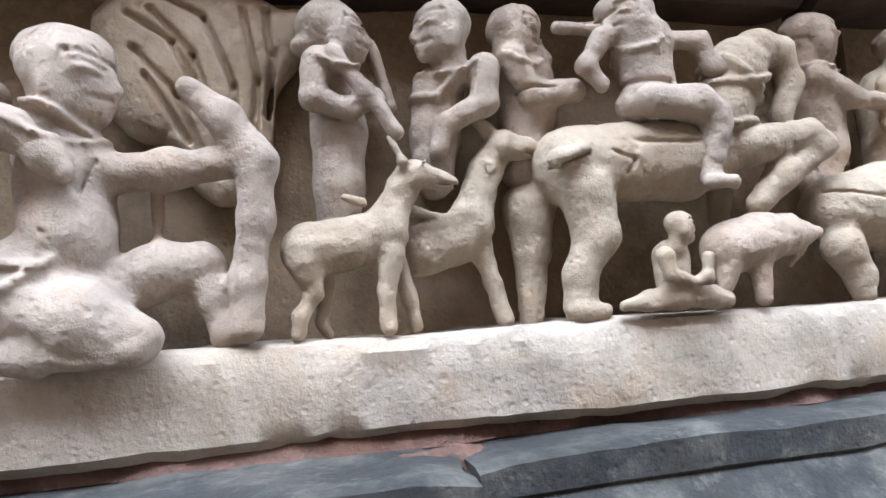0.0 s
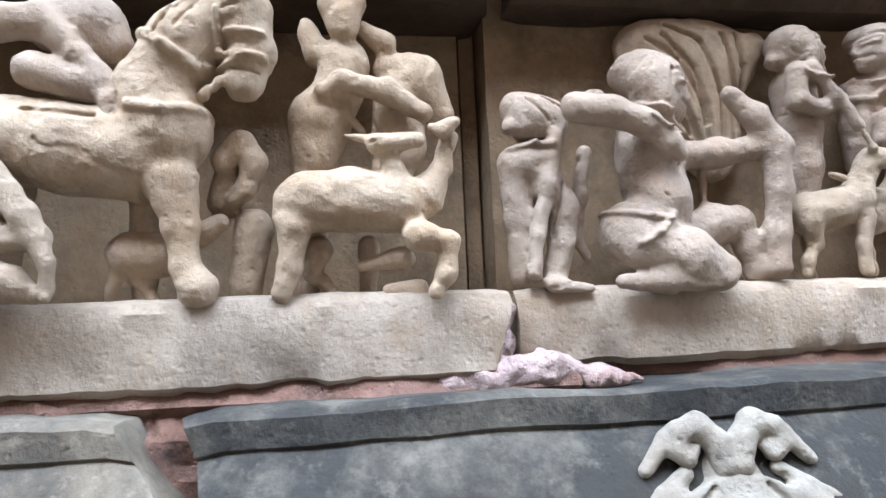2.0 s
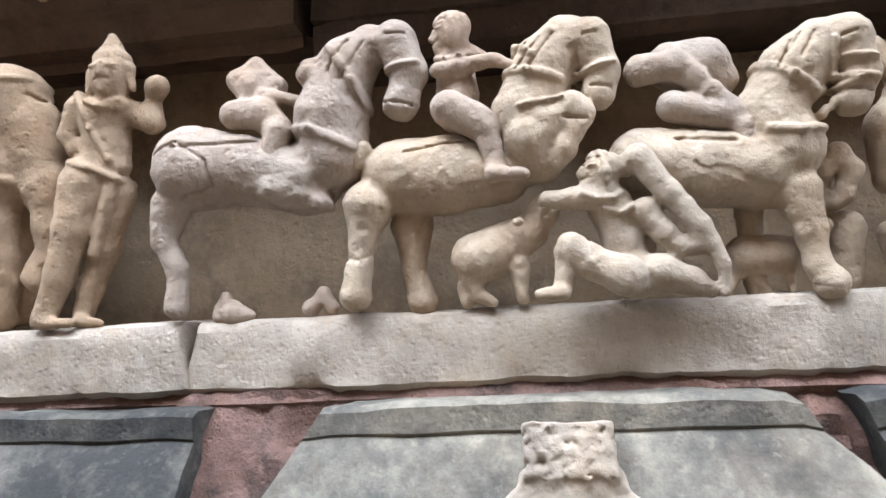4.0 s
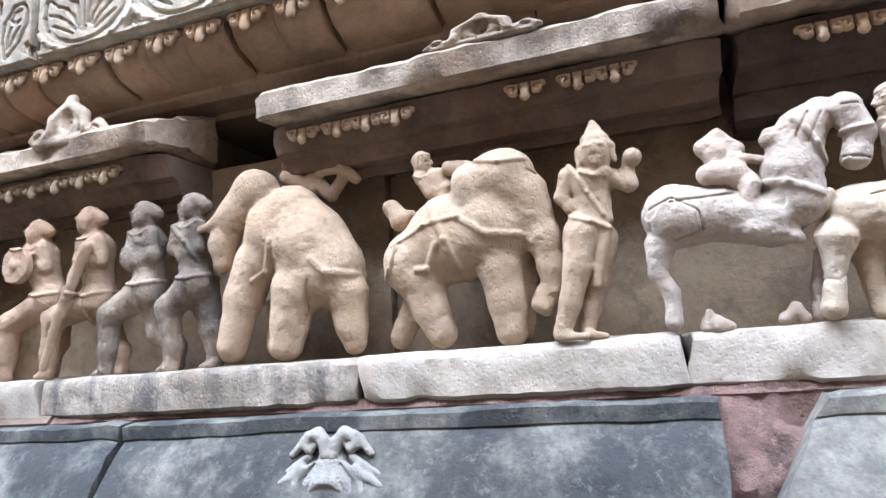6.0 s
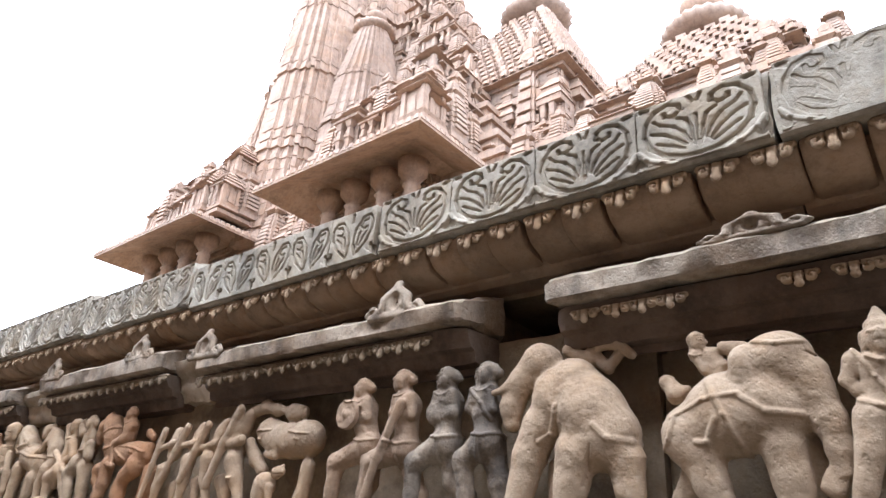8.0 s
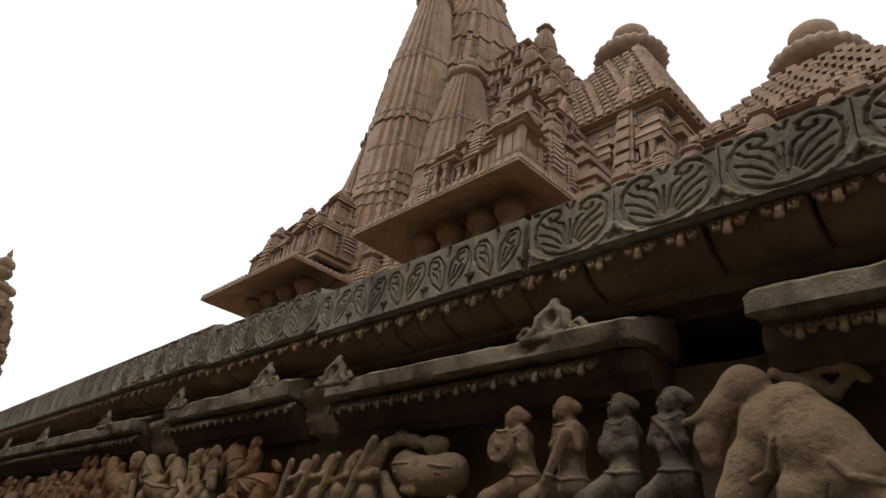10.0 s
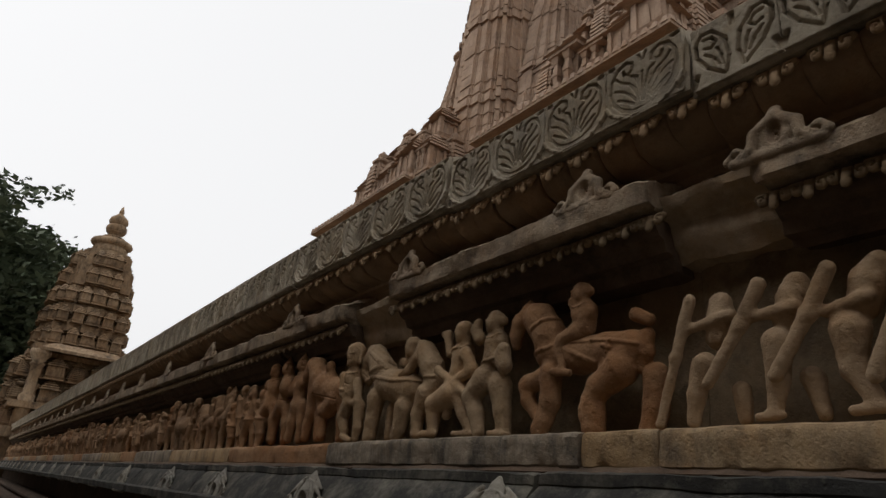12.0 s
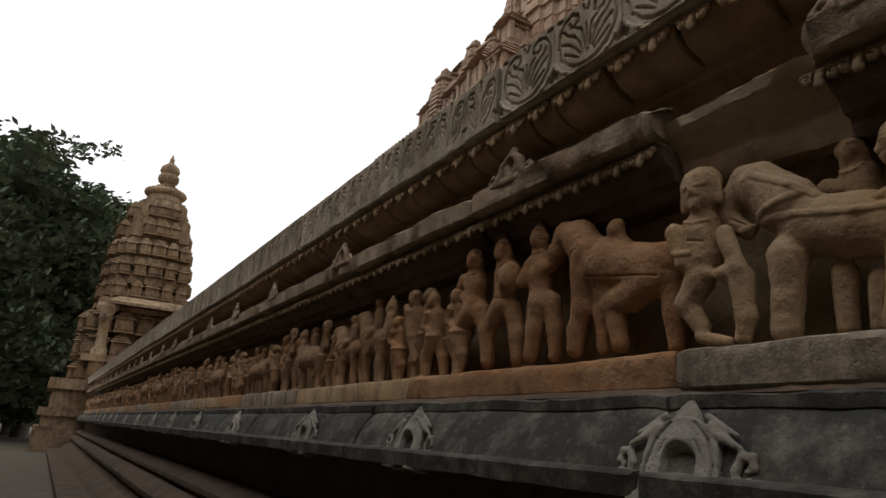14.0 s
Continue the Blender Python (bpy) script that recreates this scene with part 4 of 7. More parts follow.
for z, h in ((2.7, 1.0), (3.75, 1.1), (4.8, 1.0)):
    for i in range(5):
        shrine_piece((1, 0, 2)[i % 3], SX + 1.8 + 0.25 * (i % 2), SY - 1.7 + 0.85 * i, z, 0.8, h)
        shrine_piece((0, 2, 1)[i % 3], SX - 1.6 + 0.85 * i, SY - 1.95 - 0.2 * (i % 2), z, 0.8, h)


# ---- trees beyond the shrine ----
def tree(x, y, h, spread, seed):
    r = random.Random(seed)
    t = thing("tree", "broad leafy dark green tree behind the shrine", "tree", group="trees behind the shrine")
    t.location = (x, y, 0)
    verts, faces = [], []

    def tube(p, q, ra, rb, seg=7):
        d = (q - p).normalized()
        u = d.orthogonal().normalized()
        w = d.cross(u)
        o = len(verts)
        for c, rad in ((p, ra), (q, rb)):
            for k in range(seg):
                a = 2 * math.pi * k / seg
                verts.append(c + (u * math.cos(a) + w * math.sin(a)) * rad)
        faces.extend([(o + k, o + (k + 1) % seg, o + seg + (k + 1) % seg, o + seg + k) for k in range(seg)])

    tips = []
    fork = Vector((0, 0, h * 0.22))
    tube(Vector((0, 0, 0)), fork, 0.5, 0.38)
    for i in range(9):
        a = i * 2.4 + r.random()
        mid = fork + Vector((math.cos(a) * spread * 0.4, math.sin(a) * spread * 0.4, h * r.uniform(0.05, 0.4)))
        tube(fork, mid, 0.22, 0.13)
        for k in range(4):
            b = a + r.uniform(-1, 1)
            tip = mid + Vector((math.cos(b), math.sin(b), r.uniform(-0.3, 1.2))) * spread * r.uniform(0.25, 0.55)
            tip.z = min(tip.z, h)
            tube(mid, tip, 0.1, 0.03)
            tips.append(tip)
            tips.append((mid + tip) / 2)
    finish("trunk", verts, faces, BARK, t, True)
    lv, lf = [], []
    for tip in tips:
        for c in range(9):
            cc = tip + Vector((r.gauss(0, 1), r.gauss(0, 1), r.gauss(0, 0.7))) * spread * 0.16
            for k in range(40):
                p = cc + Vector((r.gauss(0, 1), r.gauss(0, 1), r.gauss(0, 0.8))) * 0.42
                u = Vector((r.gauss(0, 1), r.gauss(0, 1), r.gauss(0, 0.5))).normalized() * r.uniform(0.18, 0.36)
                w = u.orthogonal().normalized() * u.length * 0.45
                o = len(lv)
                lv.extend([p - u, p + w, p + u, p - w])
                lf.append((o, o + 1, o + 2, o + 3))
    crown_ob = finish("crown", lv, lf, LEAF, t)
    crown_ob["kind"] = "stuff"
    return t


for k, (tx, ty, th, sp) in enumerate(((-50, -5.5, 16, 6.5), (-56, -10.5, 18, 7.5), (-48, -12.5, 13, 6.0), (-62, -7.0, 17, 7.0), (-55, -2.8, 16.5, 5.4), (-51, -2.2, 13.5, 4.2), (-66, -16.0, 21, 8.5), (-54, -17.5, 15, 7.0), (-47, -7.0, 9, 4.5))):
    tree(tx, ty, th * 1.3, sp * 1.15, k + 1)
for k, (tx, ty) in enumerate(((-46, -4.0), (-49, -9.0), (-52, -13.5), (-58, -5.5), (-45, -13.0))):
    tree(tx, ty, 5.5, 5.0, k + 31)


# ---- the frieze of statues ----
LEDGE_TOP = 1.556


def place(c, name, label, category, material, x, y, cell=0.45, flat=1.0):
    """Cuts the carving and stands it on the ledge."""
    c.blend *= 1.25 if c.blend < 0.9 else 1.5
    ob = new(name, c.mesh(name, material, cell, flat=flat, cracks=0.6 if c.blend < 1.3 else 0.3))
    ob.location = (x, y, LEDGE_TOP)
    return tagged(ob, label, category, "frieze carvings")


def soldier(head, chest, hip, knee, foot, knee2, foot2, gear):
    """A marching soldier in deep relief, bent forward on one knee-high step; points are x, z in centimetres."""
    c = Carving(1.0)
    head, chest, hip, knee, foot, knee2, foot2 = ((x, (z - 4.2) * 1.1) for x, z in (head, chest, hip, knee, foot, knee2, foot2))
    hx, hz = head
    cx, cz = chest
    px, pz = hip
    c.head(hx, hz, 3.8, -1, 2, 1)
    c.limb(hx + 0.4, hz - 4, 2.2, cx, cz + 2, 5.0, cx * 0.6 + px * 0.4, cz * 0.55 + pz * 0.45, 4.1, px, pz, 4.9, d=1)
    c.limb(px, pz, 4.6, *knee, 3.4, foot[0] + 0.6, foot[1] + 7, 2.6, foot[0], foot[1] + 2, 2.2, d=2.5)
    c.limb(foot[0] + 0.8, foot[1] + 1, 1.4, foot[0] - 3.4, foot[1] + 0.7, 1.0, d=3)
    c.limb(px, pz, 4.5, *knee2, 3.3, foot2[0], foot2[1] + 7, 2.6, foot2[0], foot2[1] + 2, 2.2, d=-1)
    c.limb(foot2[0] + 0.6, foot2[1] + 1, 1.4, foot2[0] - 3.2, foot2[1] + 0.7, 1.0, d=1)
    c.limb(cx + 3.2, cz + 4, 2.0, cx + 4.2, cz - 2, 1.7, cx - 1.5, cz - 3.2, 1.4, d=4)
    c.limb(cx - 3.4, cz + 4, 1.9, cx - 4.6, cz - 1, 1.6, cx - 2.0, cz - 2.6, 1.3, d=3.4)
    c.band(px - 4.4, pz + 2.4, 0.5, px, pz + 1.4, 0.6, px + 4.4, pz + 2.2, 0.5)
    c.band(px - 0.6, pz + 1.2, 0.6, px - 1.4, pz - 6, 0.7)
    if gear == "shield":
        c.plate(cx - 2.2, cz - 1.2, 5.2, 5.2, 1.2, 8.2).ball(cx - 2.2, cz - 1.2, 1.2, 1.2, 0.9, 9.4)
    elif gear == "club":
        c.limb(cx + 2.5, cz + 1.5, 1.7, px - 8, pz - 3, 1.5, foot[0] + 4.5, 3.5, 1.2, d=8.0)
    elif gear == "drum":
        c.ball(cx - 3.0, cz - 2.0, 3.6, 3.6, 2.4, 4.6)
    else:
        c.band(cx - 4, cz + 5, 0.6, cx + 1, cz, 0.7, cx + 4, cz - 5, 0.6)
    return c


c = Carving(0.9)
c.head(-2.2, 26.6, 4, 1, 3, 0)
c.ball(-3.2, 30, 4.8, 3.3, d=1)
c.ball(-10.4, 26.2, 2.1, 1.8, d=0)
c.limb(-4.8, 22.6, 2.8, -3.2, 18.9, 4.3, -2.9, 14.1, 4.4, d=1)
c.ball(-2.5, 11.1, 4.3, 4.8, d=2)
c.ball(-6.2, 7.2, 5.2, 4.5, d=2)
c.limb(-15.6, 23, 2, -10.9, 22.6, 1.9, -6.2, 20.9, 2, d=7)
c.limb(-5.9, 20.8, 1.7, -3.3, 18.6, 1.4, -1.6, 16.8, 1, d=7)
c.limb(-0.3, 17.7, 2.1, 6.7, 18.2, 1.9, 13.6, 19, 1.7, d=2)
c.limb(8.7, 26.4, 1.2, 12.3, 23.1, 1.8, 15.2, 18.7, 2, 14.9, 12.5, 1.7, 13.9, 6.4, 1.7, 13.8, 1.8, 1.7, d=3)
c.limb(5.2, 15.7, 0.6, 5, 9.1, 0.7, d=0)
c.limb(-6.6, 5.3, 3.4, -0.8, 3.4, 3.7, 4, 1.3, 2.3, d=5)
c.limb(3.2, 0, 1.3, -4.6, 0.3, 1.6, -10.5, 0.3, 0.9, d=6)
c.limb(0.7, 6, 3.2, 5.8, 8.2, 2.7, 9.3, 8.6, 1.9, 10.6, 5, 1.7, 11.5, 1.4, 1.6, d=1)
c.band(-11.1, 10, 0.4, -6.4, 8.7, 0.4, -3.7, 8.4, 0.5)
c.band(-2.8, 9, 0.4, -6, 6.4, 0.5, -8.4, 5.1, 0.4)
c.band(-5.9, 24.3, 0.4, -2.3, 22.7, 0.4, 0, 21.3, 0.4)
c.cut(0.4, 18.6, 0.2, x2=-1.1, z2=15.3)
c.cut(-3.8, 11.7, 0.2, x2=-3.4, z2=11.4)
place(c, "stone_archer", "kneeling archer drawing a bow, carved in worn buff sandstone", "statue", PINK, 0.16, 0.095, 0.26)
c = Carving(1.2)
c.ball(-2.6, 32.6, 10.4, 10.1, 3.6, d=0)
c.ball(1.8, 36, 9, 6.7, 3.2, d=0)
c.ball(-6.4, 37.6, 6.9, 4.8, 2.7, d=0)
c.ball(1.4, 25, 5.6, 8.9, 2.7, d=0)
c.limb(6.8, 34.3, 1.6, 9.3, 37.8, 2, 10.7, 38.7, 1.7, d=0)
c.cut(0.9, 19.3, 0.42, 1.0, x2=-0.5, z2=27.5)
c.cut(-0.5, 27.5, 0.42, 1.0, x2=-4.1, z2=35.1)
c.cut(-4.1, 35.1, 0.42, 1.0, x2=-8.8, z2=38.4)
c.cut(3.1, 20, 0.42, 1.0, x2=2.6, z2=30)
c.cut(2.6, 30, 0.42, 1.0, x2=-0.5, z2=38.1)
c.cut(-0.5, 38.1, 0.42, 1.0, x2=-5.4, z2=40.9)
c.cut(4.5, 21.7, 0.42, 1.0, x2=5.3, z2=30.9)
c.cut(5.3, 30.9, 0.42, 1.0, x2=3.8, z2=39.5)
c.cut(-1, 21.8, 0.42, 1.0, x2=-3.7, z2=28.8)
c.cut(-3.7, 28.8, 0.42, 1.0, x2=-8.3, z2=34.2)
c.cut(6.2, 26.7, 0.42, 1.0, x2=7.3, z2=34.3)
c.cut(6.8, 34.3, 0.42, 1.0, x2=6.5, z2=40)
c.cut(-2.5, 23.4, 0.42, 1.0, x2=-6.9, z2=30.9)
c.cut(0.5, 25, 0.42, 1.0, x2=-1.7, z2=33.4)
c.cut(-1.7, 33.4, 0.42, 1.0, x2=-6.3, z2=38.9)
place(c, "stone_tree", "swept palm fronds carved behind the archer", "carving", SAND, 0.26, 0.175, 0.26)
c = Carving(0.8)
c.limb(-3, 24.5, 2.4, -1.3, 23.3, 3.2, 1.6, 23.3, 2.4, d=2)
c.limb(-4.5, 21.5, 1, -1.4, 21.8, 1.3, 2.1, 21.5, 1.1, d=3)
c.ball(-1.7, 16.8, 2.9, 2.7, d=2)
c.limb(1.5, 20, 1.1, 0, 13.3, 1.1, -1.8, 7, 0.9, -2.6, 2, 1.1, d=4)
c.limb(0.3, 14.4, 2.6, 2.4, 10.9, 2.1, 2.2, 6.3, 1.7, 0.8, 1.3, 1.7, d=2)
c.limb(-3.6, 16.9, 2.3, -3.2, 9.4, 2, -3.4, 1.5, 1.5, d=1)
c.limb(-0.1, 0.4, 1.1, 5, -0.3, 0.6, d=4)
c.limb(6.8, 18.8, 1, 5.7, 12.6, 1, 4.5, 7.4, 1, 6.1, 4.4, 0.7, d=0)
c.band(-4.5, 18.8, 0.4, -1.5, 19.2, 0.5, 0.8, 18.9, 0.5)
c.cut(-2.4, 25.1, 0.2, x2=0.4, z2=22.1)
c.cut(0, 25.7, 0.2, x2=2.8, z2=23.9)
c.cut(2, 13.8, 0.2, x2=0.7, z2=6.4)
place(c, "broken_statue", "standing statue broken off above the waist, pinkish stone", "statue", PINK, -0.03, 0.095, 0.26)
c = Carving(0.68)
c.head(-0.1, 34.7, 3, 1, 2, 0)
c.ball(-1.7, 36.4, 3.6, 3.2, d=1)
c.ball(-3.8, 33.9, 2, 1.4, d=1)
c.limb(-1.1, 29.8, 3.3, -0.6, 23.6, 3.1, -0.9, 17.5, 3, -1.2, 12.8, 2.4, d=0)
c.limb(-3.2, 31.1, 1.6, -3.6, 26.6, 1.5, 0.4, 25.3, 1.3, 3.2, 26.7, 1.2, d=4)
c.limb(-1.3, 31.5, 1, 2.2, 27, 1, 5.3, 22.5, 0.9, d=5)
c.limb(3.6, 34.8, 0.8, 5.6, 27.1, 0.8, d=0)
place(c, "stone_attendant", "turbaned attendant holding a staff, carved behind the deer", "statue", PINK, 0.41, 0.135, 0.26)
c = Carving(0.68)
c.head(0, 35.6, 3.3, -1, 3, 0)
c.ball(0.5, 37.8, 3.5, 2.4, d=1)
c.limb(-0.1, 29.3, 3.3, -0.8, 23.9, 3, -1.4, 18.2, 2.4, d=0)
c.limb(4.8, 30.9, 2.1, 4.6, 26.8, 1.6, -0.5, 23.9, 1.2, -1.6, 20.7, 1.1, d=4)
c.band(-4.4, 28.5, 0.4, -1.3, 27.5, 0.5, 1.8, 30.4, 0.4)
place(c, "stone_attendant", "attendant with long earrings and a beaded necklace, sandstone carving", "statue", PINK, 0.53, 0.145, 0.26)
c = Carving(0.68)
c.head(-1.2, 36.3, 3, 1, 2, 0)
c.ball(-0.8, 37.4, 3.6, 2.9, d=1)
c.limb(1, 35.2, 1.7, 3.2, 33.7, 1, d=1)
c.limb(0.2, 31, 4, 0.6, 26.5, 3.6, -0.8, 19.5, 2.9, d=0)
c.limb(-2.7, 32.4, 1.8, -0.1, 27.6, 1.4, 5.1, 28.4, 1.6, d=4)
c.cut(-1.9, 28.2, 0.2, x2=2.3, z2=28.4)
place(c, "stone_attendant", "attendant seen from behind beside the horse, worn sandstone", "statue", PINK, 0.64, 0.145, 0.26)
c = Carving(0.56)
c.limb(-7.8, 9.4, 3.1, -3.5, 10, 2.8, 0.3, 11.1, 2.7, d=0)
c.limb(1, 12.8, 2.1, 2.5, 15.9, 1.7, 3.5, 17.4, 1.9, d=0)
c.limb(4.3, 17.3, 1.6, 6.4, 16.7, 1.1, 8, 16.3, 0.8, d=1)
c.limb(2.4, 18.7, 0.7, 1, 21.3, 0.4, d=2)
c.ball(4.6, 18.2, 0.3, 0.3, d=3)
c.limb(-8.2, 7.9, 1.9, -7.5, 4.9, 1, -9, 2.6, 0.8, -9.3, 0.8, 0.8, d=1)
c.limb(-6.2, 6, 1.1, -6.7, 1.9, 0.6, -6, 0.5, 0.6, d=-2)
c.limb(0.8, 8.7, 1.5, 0.1, 4.5, 0.9, 0.1, 0.9, 0.9, d=1)
c.limb(1.8, 8.1, 1.2, 3.1, 3.7, 0.8, 3.6, 0.7, 0.7, d=-2)
c.limb(-2, 14.3, 0.5, -3.9, 15, 0.4, d=1)
c.cut(6.3, 16.2, 0.2, x2=8.3, z2=16)
place(c, "stone_deer", "small deer looking up, pale sandstone", "statue", SAND, 0.44, 0.085, 0.26)
c = Carving(0.56)
c.limb(-7.9, 9.4, 3.2, -3.8, 10.5, 2.8, -1.8, 12.3, 3, d=0)
c.limb(-1.2, 14.2, 2.2, 0.6, 18.7, 2, 2.5, 21.7, 1.8, d=0)
c.limb(3, 21.6, 2, 5.3, 21.4, 1.4, 7.7, 21.1, 0.9, d=1)
c.limb(1.3, 23.8, 1, -0.8, 25.7, 0.5, d=0)
c.limb(-0.7, 9.4, 1.6, 0.5, 5.3, 1, 1.7, 0.9, 1, d=0)
c.limb(-9.3, 14.1, 0.7, -4.6, 12.8, 0.6, d=1)
c.cut(5.1, 20.6, 0.2, x2=7.8, z2=20.4)
place(c, "stone_deer", "second deer standing behind the first, pale sandstone", "statue", SAND, 0.57, 0.125, 0.26)
c = Carving(0.74)
c.limb(-14.1, 18.8, 4.9, -7.2, 19.2, 4.8, 0.8, 19.4, 5.2, 8.5, 21, 3.6, d=0)
c.limb(-13.3, 15.2, 3.4, -12.5, 10, 2.7, -15, 5.3, 1.9, -15.4, 1.4, 2, d=2)
c.limb(-16.1, 1.2, 1.3, -12.9, 1, 1, d=3)
c.limb(-18.5, 14.3, 3.4, -18.5, 8.9, 2.2, -19.2, 0.9, 1.6, d=-4)
c.limb(9.2, 20.4, 2.7, 17.7, 21.8, 2, 20.2, 20.5, 1.6, 13.4, 16.6, 2, 9.2, 12.8, 1.4, d=3)
c.limb(8.9, 18.2, 2, 7.9, 10.7, 1.1, d=-3)
c.limb(6.8, 24.6, 3.8, 9.8, 31.2, 3.9, 13.3, 34, 2.7, 16.8, 33.8, 2.1, 18.3, 29.8, 1.7, 16.1, 24.9, 1.6, d=1)
c.band(6.1, 31.9, 0.6, 10.2, 27.3, 0.6, 13.7, 24.6, 0.5)
c.cut(-7.8, 20.7, 0.3, x2=0.5, z2=20.5)
c.limb(-18.1, 18.5, 1, -14.7, 19.5, 0.8, d=5)
c.band(4.4, 28.8, 0.5, 9.4, 28.1, 0.5, 14, 29.7, 0.5)
c.band(2.6, 24.6, 0.5, 6.1, 22.7, 0.5, 9.6, 23.5, 0.5)
c.cut(-17.8, 17.8, 0.2, x2=-14, z2=19.1)
c.cut(-11, 19.5, 0.2, x2=-8, z2=18.4)
c.cut(-8, 18.4, 0.2, x2=-9, z2=16.9)
place(c, "stone_horse", "horse lunging with raised foreleg, yellowish worn sandstone", "statue", SAND, 0.82, 0.105, 0.26)
c = Carving(0.68)
c.head(-3.1, 36.4, 2.7, -1, 3, 0)
c.ball(-2.9, 38, 3.9, 2.6, d=2)
c.limb(-1, 33.5, 3.9, -0.8, 28.6, 3.2, -2.7, 26, 2.3, d=2)
c.limb(-2.3, 25.6, 1.9, 3.7, 25.1, 2.3, 6.1, 23.8, 1.9, d=5)
c.limb(6.2, 22.7, 1.9, 4.6, 16, 1.3, d=5)
c.limb(3.7, 15.3, 1, 6.9, 15.3, 0.9, d=6)
c.limb(-6.9, 34.1, 1.4, -9.2, 30.3, 1.2, -7.5, 28.1, 1, d=3)
c.limb(2.3, 34, 1.1, 6.4, 34, 1.3, 8.1, 30.7, 1.2, 12.7, 30.4, 0.9, d=3)
c.limb(-6.3, 35.9, 1, -11.7, 36.1, 0.8, d=1)
c.cut(-4, 28.2, 0.3, x2=0.7, z2=27.9)
place(c, "stone_rider", "rider leaning back on the lunging horse, worn sandstone", "statue", PINK, 0.79, 0.105, 0.26)
c = Carving(0.50)
c.head(0, 9.9, 1.7, 1, 2, 0)
c.limb(-0.3, 6.8, 2.2, -0.3, 3.8, 2.2, d=0)
c.limb(-2.9, 6.7, 1.2, -2.6, 4.6, 0.9, -0.4, 3.9, 0.6, d=3)
c.limb(2.5, 6.3, 0.9, 2, 4, 0.9, 0.2, 3.4, 0.6, d=3)
c.limb(-0.7, 2.2, 1.8, -4, 1.9, 1.2, -7.3, 1.4, 0.8, d=1)
c.limb(0.8, 2.3, 1.6, 3.8, 1.9, 1.3, 5.9, 1.3, 1, d=1)
place(c, "stone_figure", "small squatting figure below the horse's belly", "statue", SAND, 0.78, 0.065, 0.26)
c = Carving(0.56)
c.limb(-5.8, 7.6, 3.3, -1, 8.7, 3.3, d=0)
c.limb(2.8, 9, 2.6, 7, 9.1, 1, d=0)
c.limb(-6.7, 5.2, 1.5, -7.8, 1.8, 0.8, d=1)
c.limb(-2.2, 5.7, 1.4, -2.3, 1.3, 0.9, d=1)
c.limb(0.1, 4.5, 0.8, -0.3, 1.2, 0.7, d=-2)
c.limb(2.2, 11, 0.5, 3.9, 11.2, 0.4, d=0)
c.limb(5, 7.1, 0.4, 2.8, 5.1, 0.3, d=0)
place(c, "stone_boar", "small boar standing on the ledge, greyish sandstone", "statue", PINK, 0.92, 0.075, 0.26)
c = Carving(0.68)
c.head(-4.1, 37, 3.1, 1, 2, 0)
c.ball(-4.3, 38.7, 3.9, 2.9, d=1)
c.limb(-4.2, 29.8, 4.3, -3.1, 21.8, 3.4, -4.3, 17.3, 2.8, d=0)
c.limb(-5.9, 31.4, 1.7, -0.6, 28.1, 1.4, 8.3, 26.9, 1.1, d=4)
c.limb(1.4, 28.2, 0.8, 5.4, 27.8, 0.8, 12.8, 29.2, 0.8, d=4)
place(c, "stone_attendant", "attendant holding a bow behind the animals", "statue", PINK, 1.12, 0.145, 0.26)
c = Carving(0.68)
c.head(2.5, 36.2, 3.4, 1, 2, 0)
c.limb(0.9, 30, 4.3, 0, 22.2, 3.5, -1.4, 17.1, 3, d=0)
c.limb(-3.3, 29.9, 1.6, -3.1, 24.8, 1.6, 3, 24.8, 1.3, d=4)
place(c, "stone_attendant", "standing attendant with folded arm, worn sandstone", "statue", SAND, 1.21, 0.145, 0.26)
c = Carving(0.74)
c.limb(-9, 12.5, 4.7, -1.5, 12.7, 6, 10.1, 12, 5.9, d=0)
c.limb(-10.8, 7.2, 2.7, -8.7, 3.4, 1.9, -8.6, 1.1, 1.6, d=2)
c.limb(6.1, 6.6, 3.2, 5.9, 0.3, 2.1, d=1)
c.limb(15.4, 12.7, 4.8, 19.9, 9.3, 3.1, d=1)
c.cut(-12.4, 14.5, 0.2, x2=-6.2, z2=13.2)
place(c, "stone_bull", "heavy beast with a smooth back, worn sandstone", "statue", SAND, 1.15, 0.105, 0.26)
c = Carving(0.68)
c.limb(-7.8, 10.9, 3.7, -2.8, 11.2, 3.7, 3.5, 10.4, 3.5, d=0)
c.limb(6, 11.2, 2.6, 8.2, 14.7, 1.2, 9.4, 18.6, 1.1, d=0)
c.limb(7, 19.3, 0.7, 8.4, 19.1, 1, 9.8, 20, 0.7, d=2)
c.limb(2.6, 13.5, 1.6, 2, 16.1, 1.3, d=1)
c.limb(0.6, 17.3, 1.4, 5.2, 17.7, 1, d=2)
c.limb(-0.3, 18.1, 0.5, -3.4, 18.7, 0.4, d=1)
c.limb(-9.3, 8.1, 2.3, -9.8, 3.5, 1.3, -10.8, 0.2, 1.2, d=1)
c.limb(-6.9, 5.4, 1.8, -7.7, 2.8, 1, -6.3, 1.7, 0.8, -4.6, -0.1, 0.9, d=-3)
c.limb(-0.6, 5.9, 1.4, -0.8, 0.2, 1, d=-4)
c.limb(5, 6.4, 2.1, 8.5, 5.5, 1.2, 8, 1.6, 1.2, 6.7, -0.4, 1, d=2)
c.limb(4.9, 0.2, 1.4, 1.5, 0.1, 0.9, d=-1)
c.limb(3.3, 4.1, 1.5, -1.7, 3.2, 0.7, d=-1)
